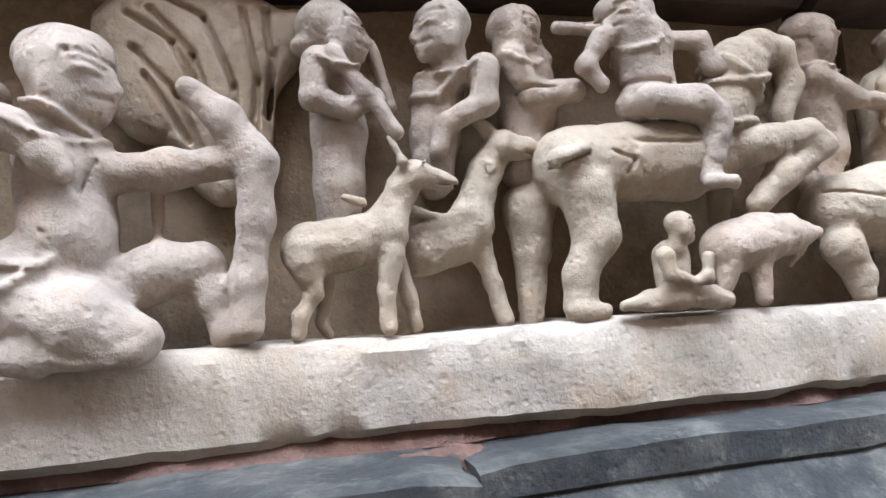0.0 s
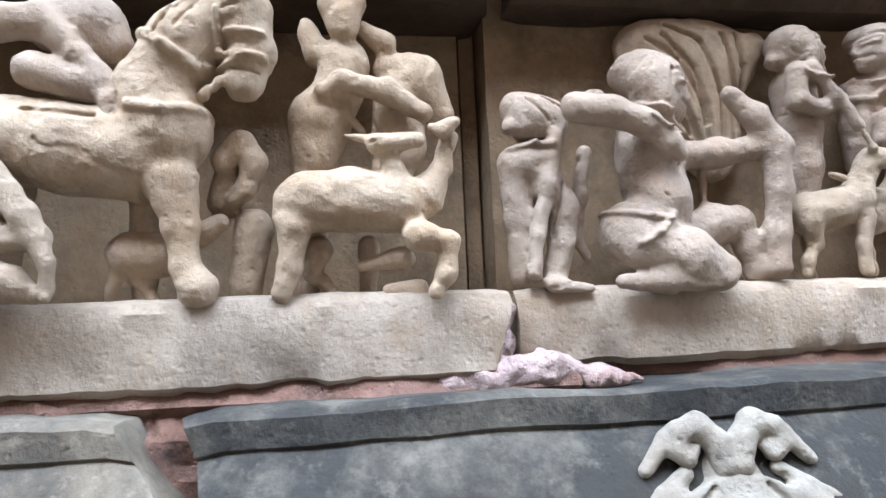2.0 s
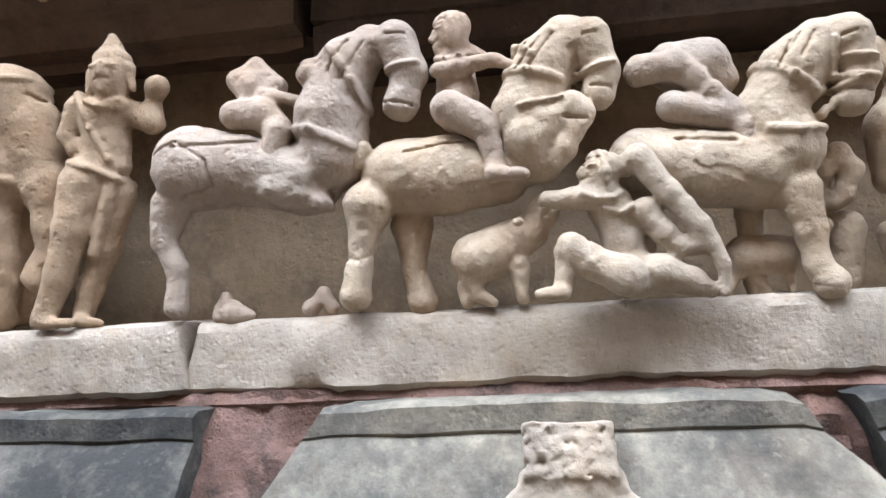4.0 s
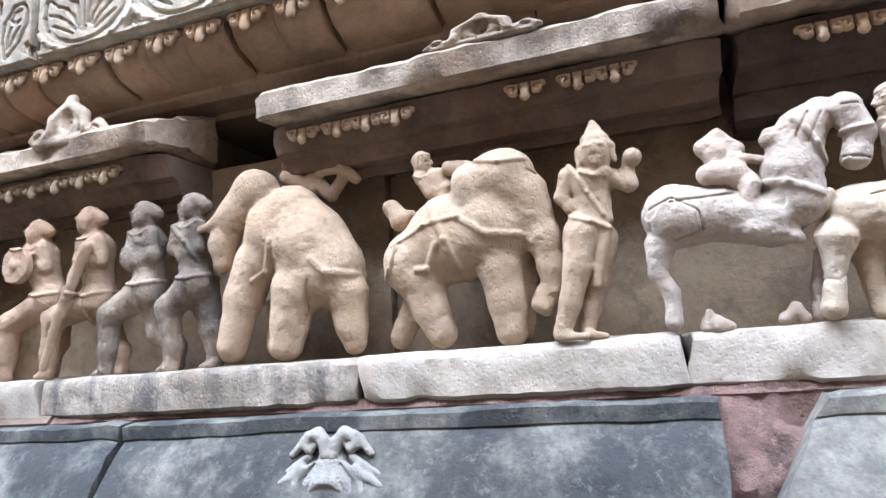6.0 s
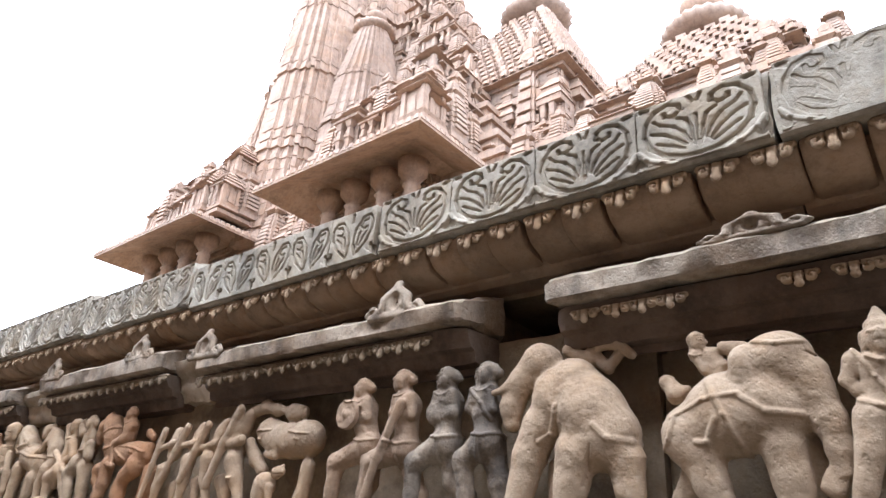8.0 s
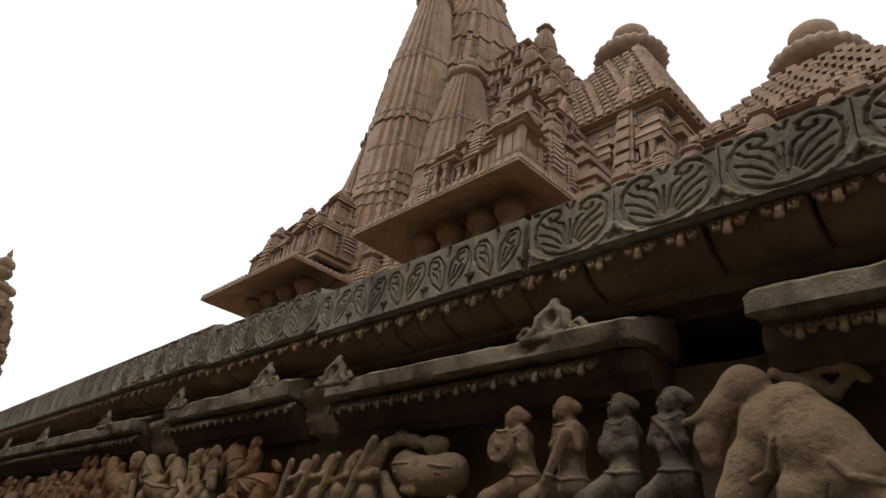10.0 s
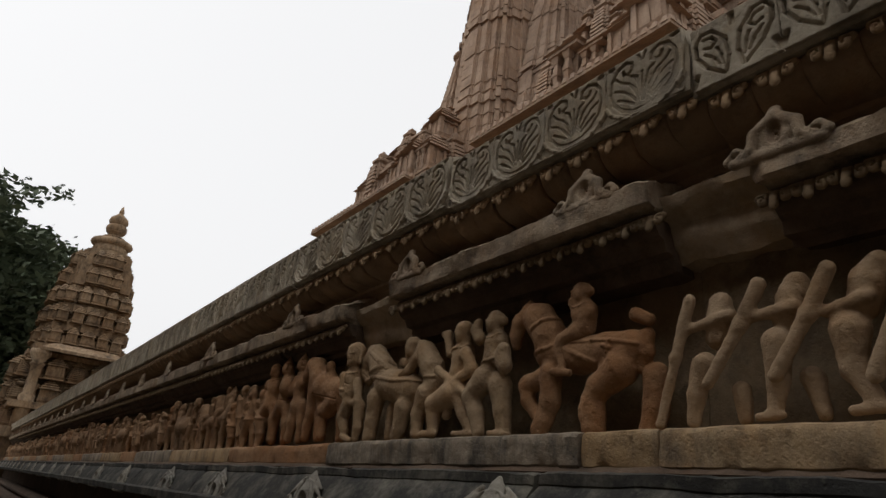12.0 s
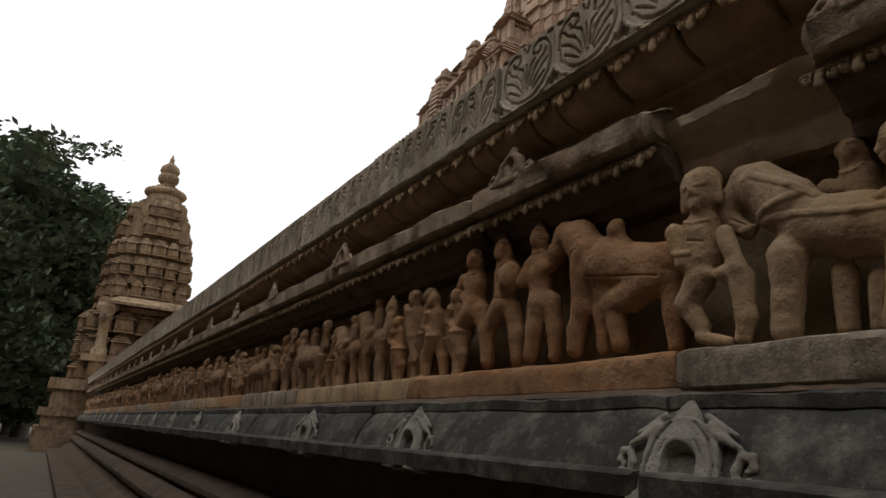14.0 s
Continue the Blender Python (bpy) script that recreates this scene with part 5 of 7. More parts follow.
c.limb(-10.8, 10.9, 0.9, -11.2, 9.1, 0.5, d=1)
c.cut(-0.3, 17.4, 0.2, x2=0.2, z2=17.4)
place(c, "stone_deer", "large deer turning its head back, smooth buff sandstone", "statue", SAND, -0.26, 0.01, 0.26)
c = Carving(0.68)
c.ball(0.9, 35.4, 2.3, 2.9, 2.2, 2).limb(-0.9, 37.4, 1.4, 2.6, 37.6, 1.4, d=2)
c.limb(0.8, 30.2, 3.3, 0, 26.4, 3.1, -2.3, 22.6, 3.9, -2.9, 18.5, 3.1, -3.8, 15.5, 2.3, d=0)
c.limb(-1.7, 25.2, 1.1, 0.5, 26.4, 1.4, 6, 25.3, 1.5, 10.5, 22.4, 1.2, d=4)
c.limb(-2.6, 31.7, 1.9, -3.7, 34.4, 1.1, -4, 35.9, 0.7, d=0)
c.limb(-0.6, 24.5, 0.9, 2.9, 20.7, 0.5, d=2)
c.limb(-4, 7.6, 2.3, -4.1, 0.4, 1.2, d=0)
place(c, "stone_figure", "slender standing figure with broken face, arm bent across", "statue", SAND, -0.3, 0.07, 0.26)
c = Carving(0.68)
c.limb(-1.1, 29.9, 2.4, 2.3, 28.4, 3.7, 5.2, 23.7, 2.2, d=0)
c.limb(-0.1, 26.4, 3.4, -0.3, 19.5, 3.6, -1.6, 14.9, 2.7, d=0)
c.limb(-1.7, 33.1, 1.6, -4.7, 35, 1.2, d=1)
place(c, "stone_figure", "second figure leaning close, head lost", "statue", SAND, -0.22, 0.08, 0.26)
c = Carving(0.74)
c.limb(-20.1, 19.2, 4.7, -12.3, 17.7, 5.2, -4.9, 17, 5.6, d=0)
c.limb(-1.7, 19.5, 5.2, -3.3, 23.8, 4.3, 0.6, 30, 4.4, 4.3, 33.4, 3.6, d=1)
c.limb(7.1, 33.1, 3.6, 8.2, 28.8, 2.6, 7.3, 24.9, 2.3, d=2)
c.limb(-0.9, 13.4, 3.1, 0.2, 8.1, 2, 0.7, 3.6, 1.6, 2, 1.3, 2.3, d=2)
c.limb(-5.3, 12, 2, -5.3, 0.9, 1.4, d=-4)
c.limb(-20, 14.2, 2.7, -20.6, 3, 1.6, d=-3)
c.band(-4.7, 31, 0.6, -1.1, 28.1, 0.6, 2.5, 25.9, 0.6)
c.band(-4.6, 21.2, 0.6, -0.9, 20.6, 0.6, 2.9, 21.2, 0.6)
c.band(4.6, 27.8, 0.5, 9.8, 27.1, 0.4)
c.cut(-15.9, 21.1, 0.3, x2=-8.4, z2=20.2)
c.ball(6.1, 32.1, 0.6, 0.4, d=5)
c.limb(3.1, 23.2, 0.8, 4.7, 25, 0.5, d=3)
c.cut(-1.2, 31.2, 0.2, x2=1.3, z2=34.3)
c.cut(0.2, 30.4, 0.2, x2=2.8, z2=34.2)
c.cut(-2.5, 29.3, 0.2, x2=-0.3, z2=33.2)
c.cut(6.3, 26.1, 0.2, x2=8.9, z2=25.6)
c.band(5.5, 30.1, 0.4, 9.8, 29.9, 0.4)
c.band(3.3, 26.3, 0.4, 7.1, 26.9, 0.4)
c.cut(5.4, 32.7, 0.2, x2=7.1, z2=33.1)
c.band(4.6, 32.6, 0.3, 4.8, 27.8, 0.3)
place(c, "stone_horse", "proud horse with arched neck and bridle, buff sandstone", "statue", SAND, -0.48, 0.02, 0.26)
c = Carving(0.68)
c.limb(-3.7, 33.1, 3.4, 0.6, 32.5, 3.8, 2.4, 30.4, 2.7, d=1)
c.limb(-8.5, 31.7, 2.3, -4.9, 31.9, 2, -1.5, 29.7, 1.6, 2.1, 26.3, 1.2, d=4)
c.limb(-4.5, 26.2, 2.3, 2.4, 24.3, 2.2, d=4)
c.limb(4.2, 22.2, 1.6, 5, 17.1, 1.5, d=5)
c.limb(3.8, 15.7, 1, 7.5, 14.8, 0.9, d=6)
c.limb(-3.7, 33.1, 1.1, 0.3, 28, 1.1, 6.1, 22.2, 0.8, d=5)
place(c, "stone_rider", "headless rider holding a weapon across the body", "statue", PINK, -0.59, 0.04, 0.26)
c = Carving(0.62)
c.limb(-2.1, 12, 2, -1.8, 15.8, 1.6, d=-2)
c.limb(-1.7, 16.6, 1.6, 0.3, 18.7, 1.6, 1.8, 16.5, 1.5, 0.6, 13, 1.3, -0.6, 11.9, 1, d=0)
c.limb(1.4, 8.8, 2.3, 0.3, 1.3, 2, d=-2)
place(c, "stone_carving", "curled trunk rising beside the horse's leg", "carving", SAND, -0.42, 0.04, 0.26)
c = Carving(0.62)
c.head(-3.2, 17.5, 2.6, -1, 3, 1)
c.limb(-1.9, 12.9, 3, -0.6, 8.1, 2.6, 0.1, 4.1, 2.9, d=1)
c.ball(0.6, 3.1, 3.4, 3, d=2)
c.limb(-1.2, 3.1, 2.7, -5.8, 5.3, 2.1, -7.7, 7, 2.1, d=5)
c.limb(-8.2, 6.1, 1.7, -9.1, 2.3, 1.2, d=5)
c.limb(-9.2, 1.3, 1, -12.4, 1.2, 0.7, d=6)
c.limb(-3.7, 14, 2, -7, 13.8, 1.4, -10.4, 14, 1.1, d=3)
c.limb(2.1, 11.6, 1.9, 4.2, 8.6, 1.6, 6.1, 6.6, 1.4, 9.7, 6.8, 1.3, d=3)
c.limb(1.6, 18.4, 1.9, 5.1, 13.6, 1.6, 8.6, 9, 1.4, 11, 4, 0.9, 10.9, 0.4, 0.6, d=4)
c.limb(3.5, 3.4, 2.5, 7.3, 2, 1.8, 9.4, 0.8, 1, d=3)
c.band(-3.4, 11.9, 0.3, -0.9, 11.4, 0.3, 0.3, 12.1, 0.3)
place(c, "stone_warrior", "squatting warrior fending off a boar, smooth buff sandstone", "statue", SAND, -0.71, 0.0, 0.26)
c = Carving(0.56)
c.limb(-5.4, 6.9, 3.9, -0.3, 9.2, 3.1, d=0)
c.limb(2.3, 10.6, 2.7, 4.5, 13.5, 1.9, 5.4, 14.4, 1, d=0)
c.limb(-6.2, 4, 1.6, -5.5, 1.9, 0.9, -3.4, 0.7, 0.7, d=1)
c.limb(-7.7, 3.3, 1, -7.2, 0.8, 0.8, d=0)
c.limb(0.2, 5.9, 1.5, 0.6, 1.1, 0.9, d=1)
c.ball(0.5, 11.2, 0.8, 0.6, d=4)
c.limb(2.4, 13.6, 0.5, 3.6, 15, 0.4, d=1)
c.cut(3.9, 12, 0.2, x2=6.1, z2=13.9)
place(c, "stone_boar", "boar rearing its snout towards the warrior's hand", "statue", SAND, -0.86, 0.01, 0.26)
c = Carving(0.56)
c.limb(-3.6, 5.5, 2.9, 1.3, 5.6, 2.6, d=0)
c.limb(-5.4, 3.1, 1.1, -6.2, 0.5, 0.6, d=0)
c.limb(-2.7, 2.6, 1.1, -1, 0.2, 0.6, d=0)
c.limb(1.9, 3.1, 0.8, 2.1, 0.3, 0.6, d=0)
c.limb(4.2, 7.6, 1.5, 6.6, 9.1, 1.3, d=1)
place(c, "stone_boar", "small boar under the horse, carved in low relief", "statue", SAND, -0.51, 0.05, 0.26)
c = Carving(0.74)
c.limb(-16.5, 19.7, 5.2, -9.4, 19.2, 5.6, -1.6, 18.8, 4.3, d=0)
c.limb(3.4, 21.1, 4.4, 2.7, 26.2, 5.1, 5.1, 33.5, 4.5, 8.4, 37.4, 3.4, d=1)
c.limb(11.6, 36.4, 3.3, 13.4, 31.9, 2.2, 12.5, 28.7, 2.3, d=2)
c.limb(-20.6, 15, 3.7, -21.4, 10.5, 2, -22.1, 6.1, 1.8, -22.7, 2.6, 2.4, d=2)
c.limb(-15, 12.5, 3.1, -15, 5.8, 1.7, -13.9, 1.5, 2.2, d=-2)
c.limb(2.6, 22.7, 3.1, 8.6, 26.5, 1.9, 10.1, 25.4, 1.5, 7.1, 20.6, 1.7, 6.3, 18.9, 1.2, d=4)
c.limb(5.7, 22.9, 1.8, 9.1, 24.3, 1.4, d=3)
c.band(-0.1, 32.6, 0.6, 2.9, 31.7, 0.6, 7.4, 30.3, 0.6)
c.band(1.1, 36.5, 0.5, 3.7, 34, 0.5)
c.cut(-14.6, 21.9, 0.2, x2=-6.4, z2=23.1)
c.ball(6.1, 37.7, 0.6, 0.5, d=4)
c.limb(-22.2, 21.9, 1.6, -20.7, 23.4, 1.1, d=3)
c.cut(-0.1, 33.4, 0.2, x2=3, z2=36.4)
c.cut(1.4, 32.1, 0.2, x2=4.9, z2=36.7)
c.cut(2.9, 31.7, 0.2, x2=6.8, z2=37.1)
c.cut(11.5, 29.3, 0.2, x2=14.1, z2=28.9)
c.band(9.7, 31.3, 0.4, 14.7, 32.3, 0.4)
c.cut(10.6, 36.1, 0.2, x2=12.5, z2=36.4)
c.band(1.6, 26.6, 0.3, 7.3, 27.5, 0.3)
c.cut(7.2, 24.8, 0.2, x2=10.2, z2=24.3)
place(c, "stone_horse", "rearing horse with knotted bridle and raised hoof, sandstone", "statue", SAND, -0.86, 0.01, 0.26)
c = Carving(0.68)
c.head(-3.7, 39.9, 2.7, -1, 2, 0)
c.limb(-3.6, 35.4, 2.8, -3.1, 30.9, 2.9, -3.7, 28.2, 2.8, d=1)
c.limb(-5.6, 33.9, 1.1, -2.5, 34.1, 1.2, 2.6, 34.5, 1, 10.6, 31.2, 0.7, d=4)
c.limb(-0.9, 37.3, 1.1, 2.2, 35.7, 0.8, d=1)
c.limb(-4.1, 27.8, 2.6, 0.5, 25.1, 2.3, d=5)
c.limb(1.1, 24, 1.9, 1.9, 18.9, 1.4, d=5)
c.limb(1.5, 17.8, 1.1, 5.8, 17.6, 0.8, d=6)
place(c, "stone_rider", "rider holding the reins, worn smooth", "statue", PINK, -0.9, 0.02, 0.26)
c = Carving(0.74)
c.limb(-16.6, 23.3, 6.5, -8.4, 22.4, 5.1, 0.9, 20.3, 5.3, d=0)
c.limb(5.7, 23.2, 5.1, 5, 28.9, 5.4, 7.7, 36.5, 4.4, 11.3, 39.4, 3.2, d=1)
c.limb(15.3, 39.2, 3.2, 17.3, 34.2, 2.5, 15.7, 29.6, 2.5, d=2)
c.limb(-3.1, 18.7, 2.3, 3.8, 16.1, 1.4, d=3)
c.limb(-20.1, 17.8, 3.1, -21.3, 12.2, 1.8, -19.1, 7.8, 1.6, -19.3, 2.3, 1.7, d=1)
c.limb(8.9, 12.8, 1.7, 7.4, 7.1, 1.3, 6.7, 1.4, 1.2, d=-3)
c.band(6.1, 38, 0.6, 9.5, 32.8, 0.6, 11.1, 29.6, 0.6)
c.band(-2.5, 27.4, 0.7, 3.2, 26, 0.7, 9.2, 23.3, 0.6)
c.cut(-17.5, 25.1, 0.3, x2=-5.7, z2=25.7)
c.limb(2.6, 35.7, 2.3, 4.2, 32, 1.7, d=2)
c.limb(-1.3, 17.7, 2.2, 4.7, 15.6, 0.8, d=2)
c.ball(-17, 22.4, 5, 4.7, d=2)
c.cut(13.7, 29.8, 0.2, x2=17.5, z2=29)
c.band(13.9, 34.6, 0.4, 18.8, 34.9, 0.4)
c.cut(14.5, 39.3, 0.2, x2=17, z2=39.3)
c.cut(6, 34.5, 0.2, x2=8.8, z2=39.1)
c.cut(7.8, 33, 0.2, x2=11, z2=38.8)
c.cut(-21.2, 24.5, 0.2, x2=-17, z2=26)
c.cut(-17, 26, 0.2, x2=-12.5, z2=22.9)
c.cut(-12.5, 22.9, 0.2, x2=-12, z2=19.4)
c.cut(-12, 19.4, 0.2, x2=-17.5, z2=18.1)
place(c, "stone_horse", "horse with broken legs and a beaded halter, pinkish sandstone", "statue", PINK, -1.17, 0.01, 0.26)
c = Carving(0.62)
c.limb(-4.6, 36.4, 1.9, -1.8, 38.4, 1.4, 0.9, 35, 2.1, d=1)
c.limb(-2.3, 34.8, 3, -1.9, 31.6, 2.4, d=1)
c.limb(-4.7, 30.5, 2.1, -0.1, 30.1, 2.4, 2.1, 27.7, 2.3, d=3)
c.limb(2.4, 26.8, 2, 1.1, 21.2, 1.6, d=4)
c.limb(-0.1, 33.2, 1, 5.3, 31.8, 0.9, d=3)
place(c, "stone_rider", "rider whose upper body has broken away", "statue", PINK, -1.22, 0.02, 0.26)
c = Carving(0.50)
c.limb(-1.5, 0.8, 1.2, -0.6, 3.7, 0.8, d=0)
c.limb(0.7, 1.1, 1.9, 3, 0.6, 1.1, d=0)
place(c, "stone_stump", "broken stump of a hoof still on the ledge", "carving", PINK, -1.29, 0.02, 0.26)
c = Carving(0.50)
c.limb(-1.4, 1.3, 1.2, 0.5, 3.3, 0.9, 2, 1.2, 0.9, d=0)
place(c, "stone_stump", "broken stump of a foreleg still on the ledge", "carving", PINK, -1.15, 0.02, 0.26)
c = Carving(0.8)
c.head(2.2, 39.7, 3.8, 0, 3, 2)
c.limb(1.6, 36.4, 1.8, 0.1, 33.3, 4, 0.5, 28.5, 3.5, -0.1, 24.9, 3.3, d=1)
c.limb(-4.2, 35.1, 2.1, -6, 30.8, 1.5, -4.3, 28, 1.3, 0.2, 27.5, 1.1, d=2)
c.limb(4.7, 33.6, 2.1, 8.2, 31.7, 1.7, 8.4, 35.8, 1.3, d=1)
c.ball(9.4, 37, 2, 2, d=2)
c.ball(-0.4, 24.9, 4.7, 3, d=1)
c.limb(-2.5, 22.4, 3.7, -4.1, 15.2, 3, -6.1, 8.2, 2.3, -8.3, 2.5, 2, d=3)
c.limb(-8.9, 1.2, 1.2, -3.8, 0.8, 0.7, d=4)
c.limb(1.7, 21, 3, -0.1, 12.2, 2.3, -2.4, 6.2, 1.9, -3.6, 2.3, 1.8, d=0)
c.limb(-3.3, 1.2, 1, 0.4, 0.6, 0.6, d=2)
c.limb(2.4, 22.3, 1.2, -0.4, 11.3, 1, d=3)
c.band(-3.7, 37.3, 0.6, -0.3, 30.5, 0.5, 2.6, 25.5, 0.5)
c.band(-4.3, 25.9, 0.6, -0.1, 24.3, 0.6, 3.6, 22.6, 0.5)
c.band(-1.2, 35.4, 0.5, 1.3, 33.9, 0.6, 4.4, 34.8, 0.6)
place(c, "stone_guard", "standing guard in a pointed cap, one hand raised", "statue", WARM, -1.5, 0.03, 0.35, 0.8)
c = Carving(1.3)
c.limb(-15.9, 21.6, 7.6, -7, 25.8, 10.1, 2.3, 27.3, 9.5, 6.2, 25.8, 7.6, d=0)
c.ball(7.2, 38.4, 7.1, 6.1, d=3)
c.limb(4.1, 37.3, 5.9, 11.7, 33.3, 4.6, 13.2, 29.4, 3.8, d=3)
c.limb(13.2, 29.4, 3.8, 15, 22.9, 3.4, 16, 16.1, 2.6, 15.9, 11.4, 1.9, 14.3, 7.8, 1.5, d=3)
c.limb(14.3, 7.8, 1.4, 12.6, 8.7, 1.1, 13.1, 11.2, 0.9, d=3)
c.ball(-1.1, 36.8, 3.5, 4.5, d=6)
c.limb(-1.3, 33.9, 2.7, 0.2, 29.4, 1.7, d=6)
c.ball(-16.8, 20.6, 7, 7.4, d=1)
c.limb(-14, 15.7, 5.8, -12.6, 9.6, 4.1, -10.2, 4, 3.5, d=2)
c.limb(-17.5, 11.9, 3.5, -22.2, 3.9, 2.7, d=-3)
c.limb(4.5, 17.1, 5.3, 5.4, 10.3, 4.1, 5.9, 3.2, 3.5, d=2)
c.limb(9.5, 16.7, 3.3, 7.8, 3.1, 2.3, d=-3)
c.band(-10.3, 34, 0.7, -6.1, 24.2, 0.8, -2.7, 13.8, 0.8)
c.band(-2.7, 28.9, 0.7, 3.1, 24.6, 0.8, 10.4, 23.8, 0.7)
c.band(-20.1, 25.1, 0.6, -11.2, 28.3, 0.6, -2.6, 29.4, 0.6)
c.band(1.8, 41.8, 0.6, 7.3, 40.2, 0.6, 12.8, 40.6, 0.6)
c.band(-24.5, 16.6, 0.6, -21, 19.4, 0.6, -19, 24.5, 0.6)
c.band(-8.3, 23.4, 0.8, -11.1, 18.3, 0.8, -13.7, 18.4, 0.7)
c.cut(13, 38, 0.3, x2=14.5, z2=37.1)
place(c, "stone_elephant", "caparisoned elephant with a rider, worn buff sandstone", "statue", WARM, -1.76, 0.06, 0.35, 0.8)
c = Carving(0.50)
c.head(-1.2, 45.3, 2.5, 1, 2, 0)
c.limb(2, 40.4, 3.5, 3.2, 36.6, 3.3, d=1)
c.limb(-1.7, 41.7, 1.7, 0.3, 37.7, 1.4, 5.5, 38.4, 1.2, d=3)
c.limb(5.8, 42.7, 1.8, 10, 41.4, 2.5, d=3)
c.limb(-10.4, 35.5, 2.2, -8.3, 32.3, 2.6, -5.1, 33.3, 1.1, d=1)
place(c, "stone_rider", "small rider on the elephant's back, head worn away", "statue", WARM, -1.88, 0.08, 0.35, 0.8)
c = Carving(1.3)
c.limb(3.4, 36.9, 8.3, 7.9, 29.4, 10.2, 12.8, 22.3, 9.9, d=0)
c.ball(-2.6, 32.9, 6.8, 9.6, d=1)
c.ball(-6.4, 45.1, 6, 5.4, d=1)
c.limb(-8.1, 45.3, 5.1, -13.7, 39, 4.4, -17.1, 32.2, 3.6, -16.9, 27.1, 2.8, d=2)
c.limb(-12, 39.8, 1.6, -17.9, 37.7, 1.3, -23, 36.5, 1.1, d=4)
c.limb(-6.6, 25.8, 6.2, -10.7, 17.5, 5, -14.4, 5.3, 4.3, d=2)
c.limb(5.2, 17.4, 6.7, 3.3, 9.8, 4.9, 2, 4.5, 4.4, d=3)
c.limb(18.6, 15.3, 5.6, 19.4, 7.8, 3.8, 20.2, 3.6, 3, d=1)
c.limb(-2.6, 13.5, 4.3, -3.2, 4.7, 3.7, d=-4)
c.band(12.8, 23.9, 0.8, 16.4, 20.3, 0.9, 21.7, 19.8, 0.8)
c.band(-5.3, 20.5, 0.7, -1.9, 22.5, 0.7, 0.7, 30.2, 0.7)
c.cut(11.5, 19.1, 0.3, x2=7.6, z2=8.5)
place(c, "stone_elephant", "elephant seen from behind with a carved tail, pinkish sandstone", "statue", WARM, -2.29, 0.06, 0.35, 0.8)
c = Carving(0.43)
c.limb(-3.7, 47.6, 2.5, 1.6, 42.8, 1.7, 6, 47.8, 1.6, d=0)
c.limb(-1, 49.7, 1.6, 5.2, 49.5, 1.7, 9.4, 45.7, 1.4, d=1)
c.limb(-11, 49.5, 2.2, -3.7, 45.2, 2, d=1)
place(c, "stone_figure", "broken small figure astride the elephant", "statue", WARM, -2.19, 0.12, 0.35, 0.8)
place(soldier(head=(9.5, 44.2), chest=(10.8, 35.7), hip=(15.3, 24.8), knee=(0.3, 20.0), foot=(-1.1, 4.6), knee2=(15.2, 13.9), foot2=(13.3, 4.4), gear="shield"), "stone_soldier", "marching soldier carrying a round shield, rust-brown sandstone", "statue", RUST, -3.23, 0.07, 0.3, 0.9)
place(soldier(head=(5.8, 45.3), chest=(7.9, 35.4), hip=(9.3, 23.3), knee=(-6.4, 20.3), foot=(-8.5, 4.4), knee2=(12.4, 13.1), foot2=(15.4, 4.1), gear="club"), "stone_soldier", "marching soldier leaning on a long club, rust-brown sandstone", "statue", RUST, -2.99, 0.07, 0.3, 0.9)
place(soldier(head=(5.0, 44.1), chest=(5.7, 34.8), hip=(6.0, 24.4), knee=(-6.7, 19.3), foot=(-7.6, 4.2), knee2=(7.7, 14.0), foot2=(13.8, 3.9), gear="drum"), "stone_soldier", "marching soldier with round drum, dark stained stone", "statue", STAINED, -2.78, 0.07, 0.3, 0.9)
place(soldier(head=(3.4, 44.0), chest=(2.9, 34.8), hip=(4.3, 24.4), knee=(-4.3, 19.3), foot=(-3.3, 3.9), knee2=(7.8, 12.9), foot2=(8.5, 3.8), gear="strap"), "stone_soldier", "marching soldier with shoulder strap, dark stained stone", "statue", STAINED, -2.6, 0.07, 0.3, 0.9)
c = Carving(1.3)
c.limb(-13.4, 32.3, 6.5, -5.7, 28.7, 7, 3.5, 28, 7, 12.9, 28.4, 7.7, d=0)
c.limb(11.4, 29.7, 5.7, 16.9, 28.9, 5.5, d=2)
c.limb(15.7, 17.6, 3.3, 14.2, 6.8, 3.1, 13.5, 4.4, 3.1, d=1)
c.limb(-26.1, 41.4, 2.7, -16.8, 43.5, 2.7, -8.5, 41.5, 2.3, -2.1, 40.7, 1.6, d=2)
c.limb(-24.5, 27.4, 3.1, -18.4, 21.1, 3, -12.2, 16.6, 2.7, d=2)
c.limb(2, 39.6, 4.1, 7.9, 39.5, 2.8, d=1)
c.limb(-2.2, 32.7, 2.6, -3.9, 27.5, 2.4, -3.5, 22.6, 1.9, d=4)
c.limb(-9.2, 22.5, 1.2, -2.2, 21.5, 1.3, d=5)
c.cut(18.5, 34.2, 0.3)
c.band(5.6, 31.3, 0.5, 12.3, 30, 0.5, 18.2, 29.6, 0.4)
c.band(-20.9, 32.5, 0.5, -13.4, 32.5, 0.5, -6.3, 32.3, 0.5)
c.band(10.8, 28, 0.5, 13.5, 27.4, 0.5)
c.band(12.4, 29.6, 0.5, 11.8, 25.5, 0.5)
c.band(-15.7, 29, 0.5, -13.9, 28.8, 0.5)
place(c, "stone_elephant", "kneeling elephant with blanket and a drilled hole in its flank", "statue", WARM, -3.63, 0.13, 0.35, 0.8)
c = Carving(1.0)
c.limb(-6, 10.1, 5.3, -7.2, 7, 4.8, d=0)
c.limb(1.9, 14.7, 2.7, 5.3, 15.1, 1.5, d=1)
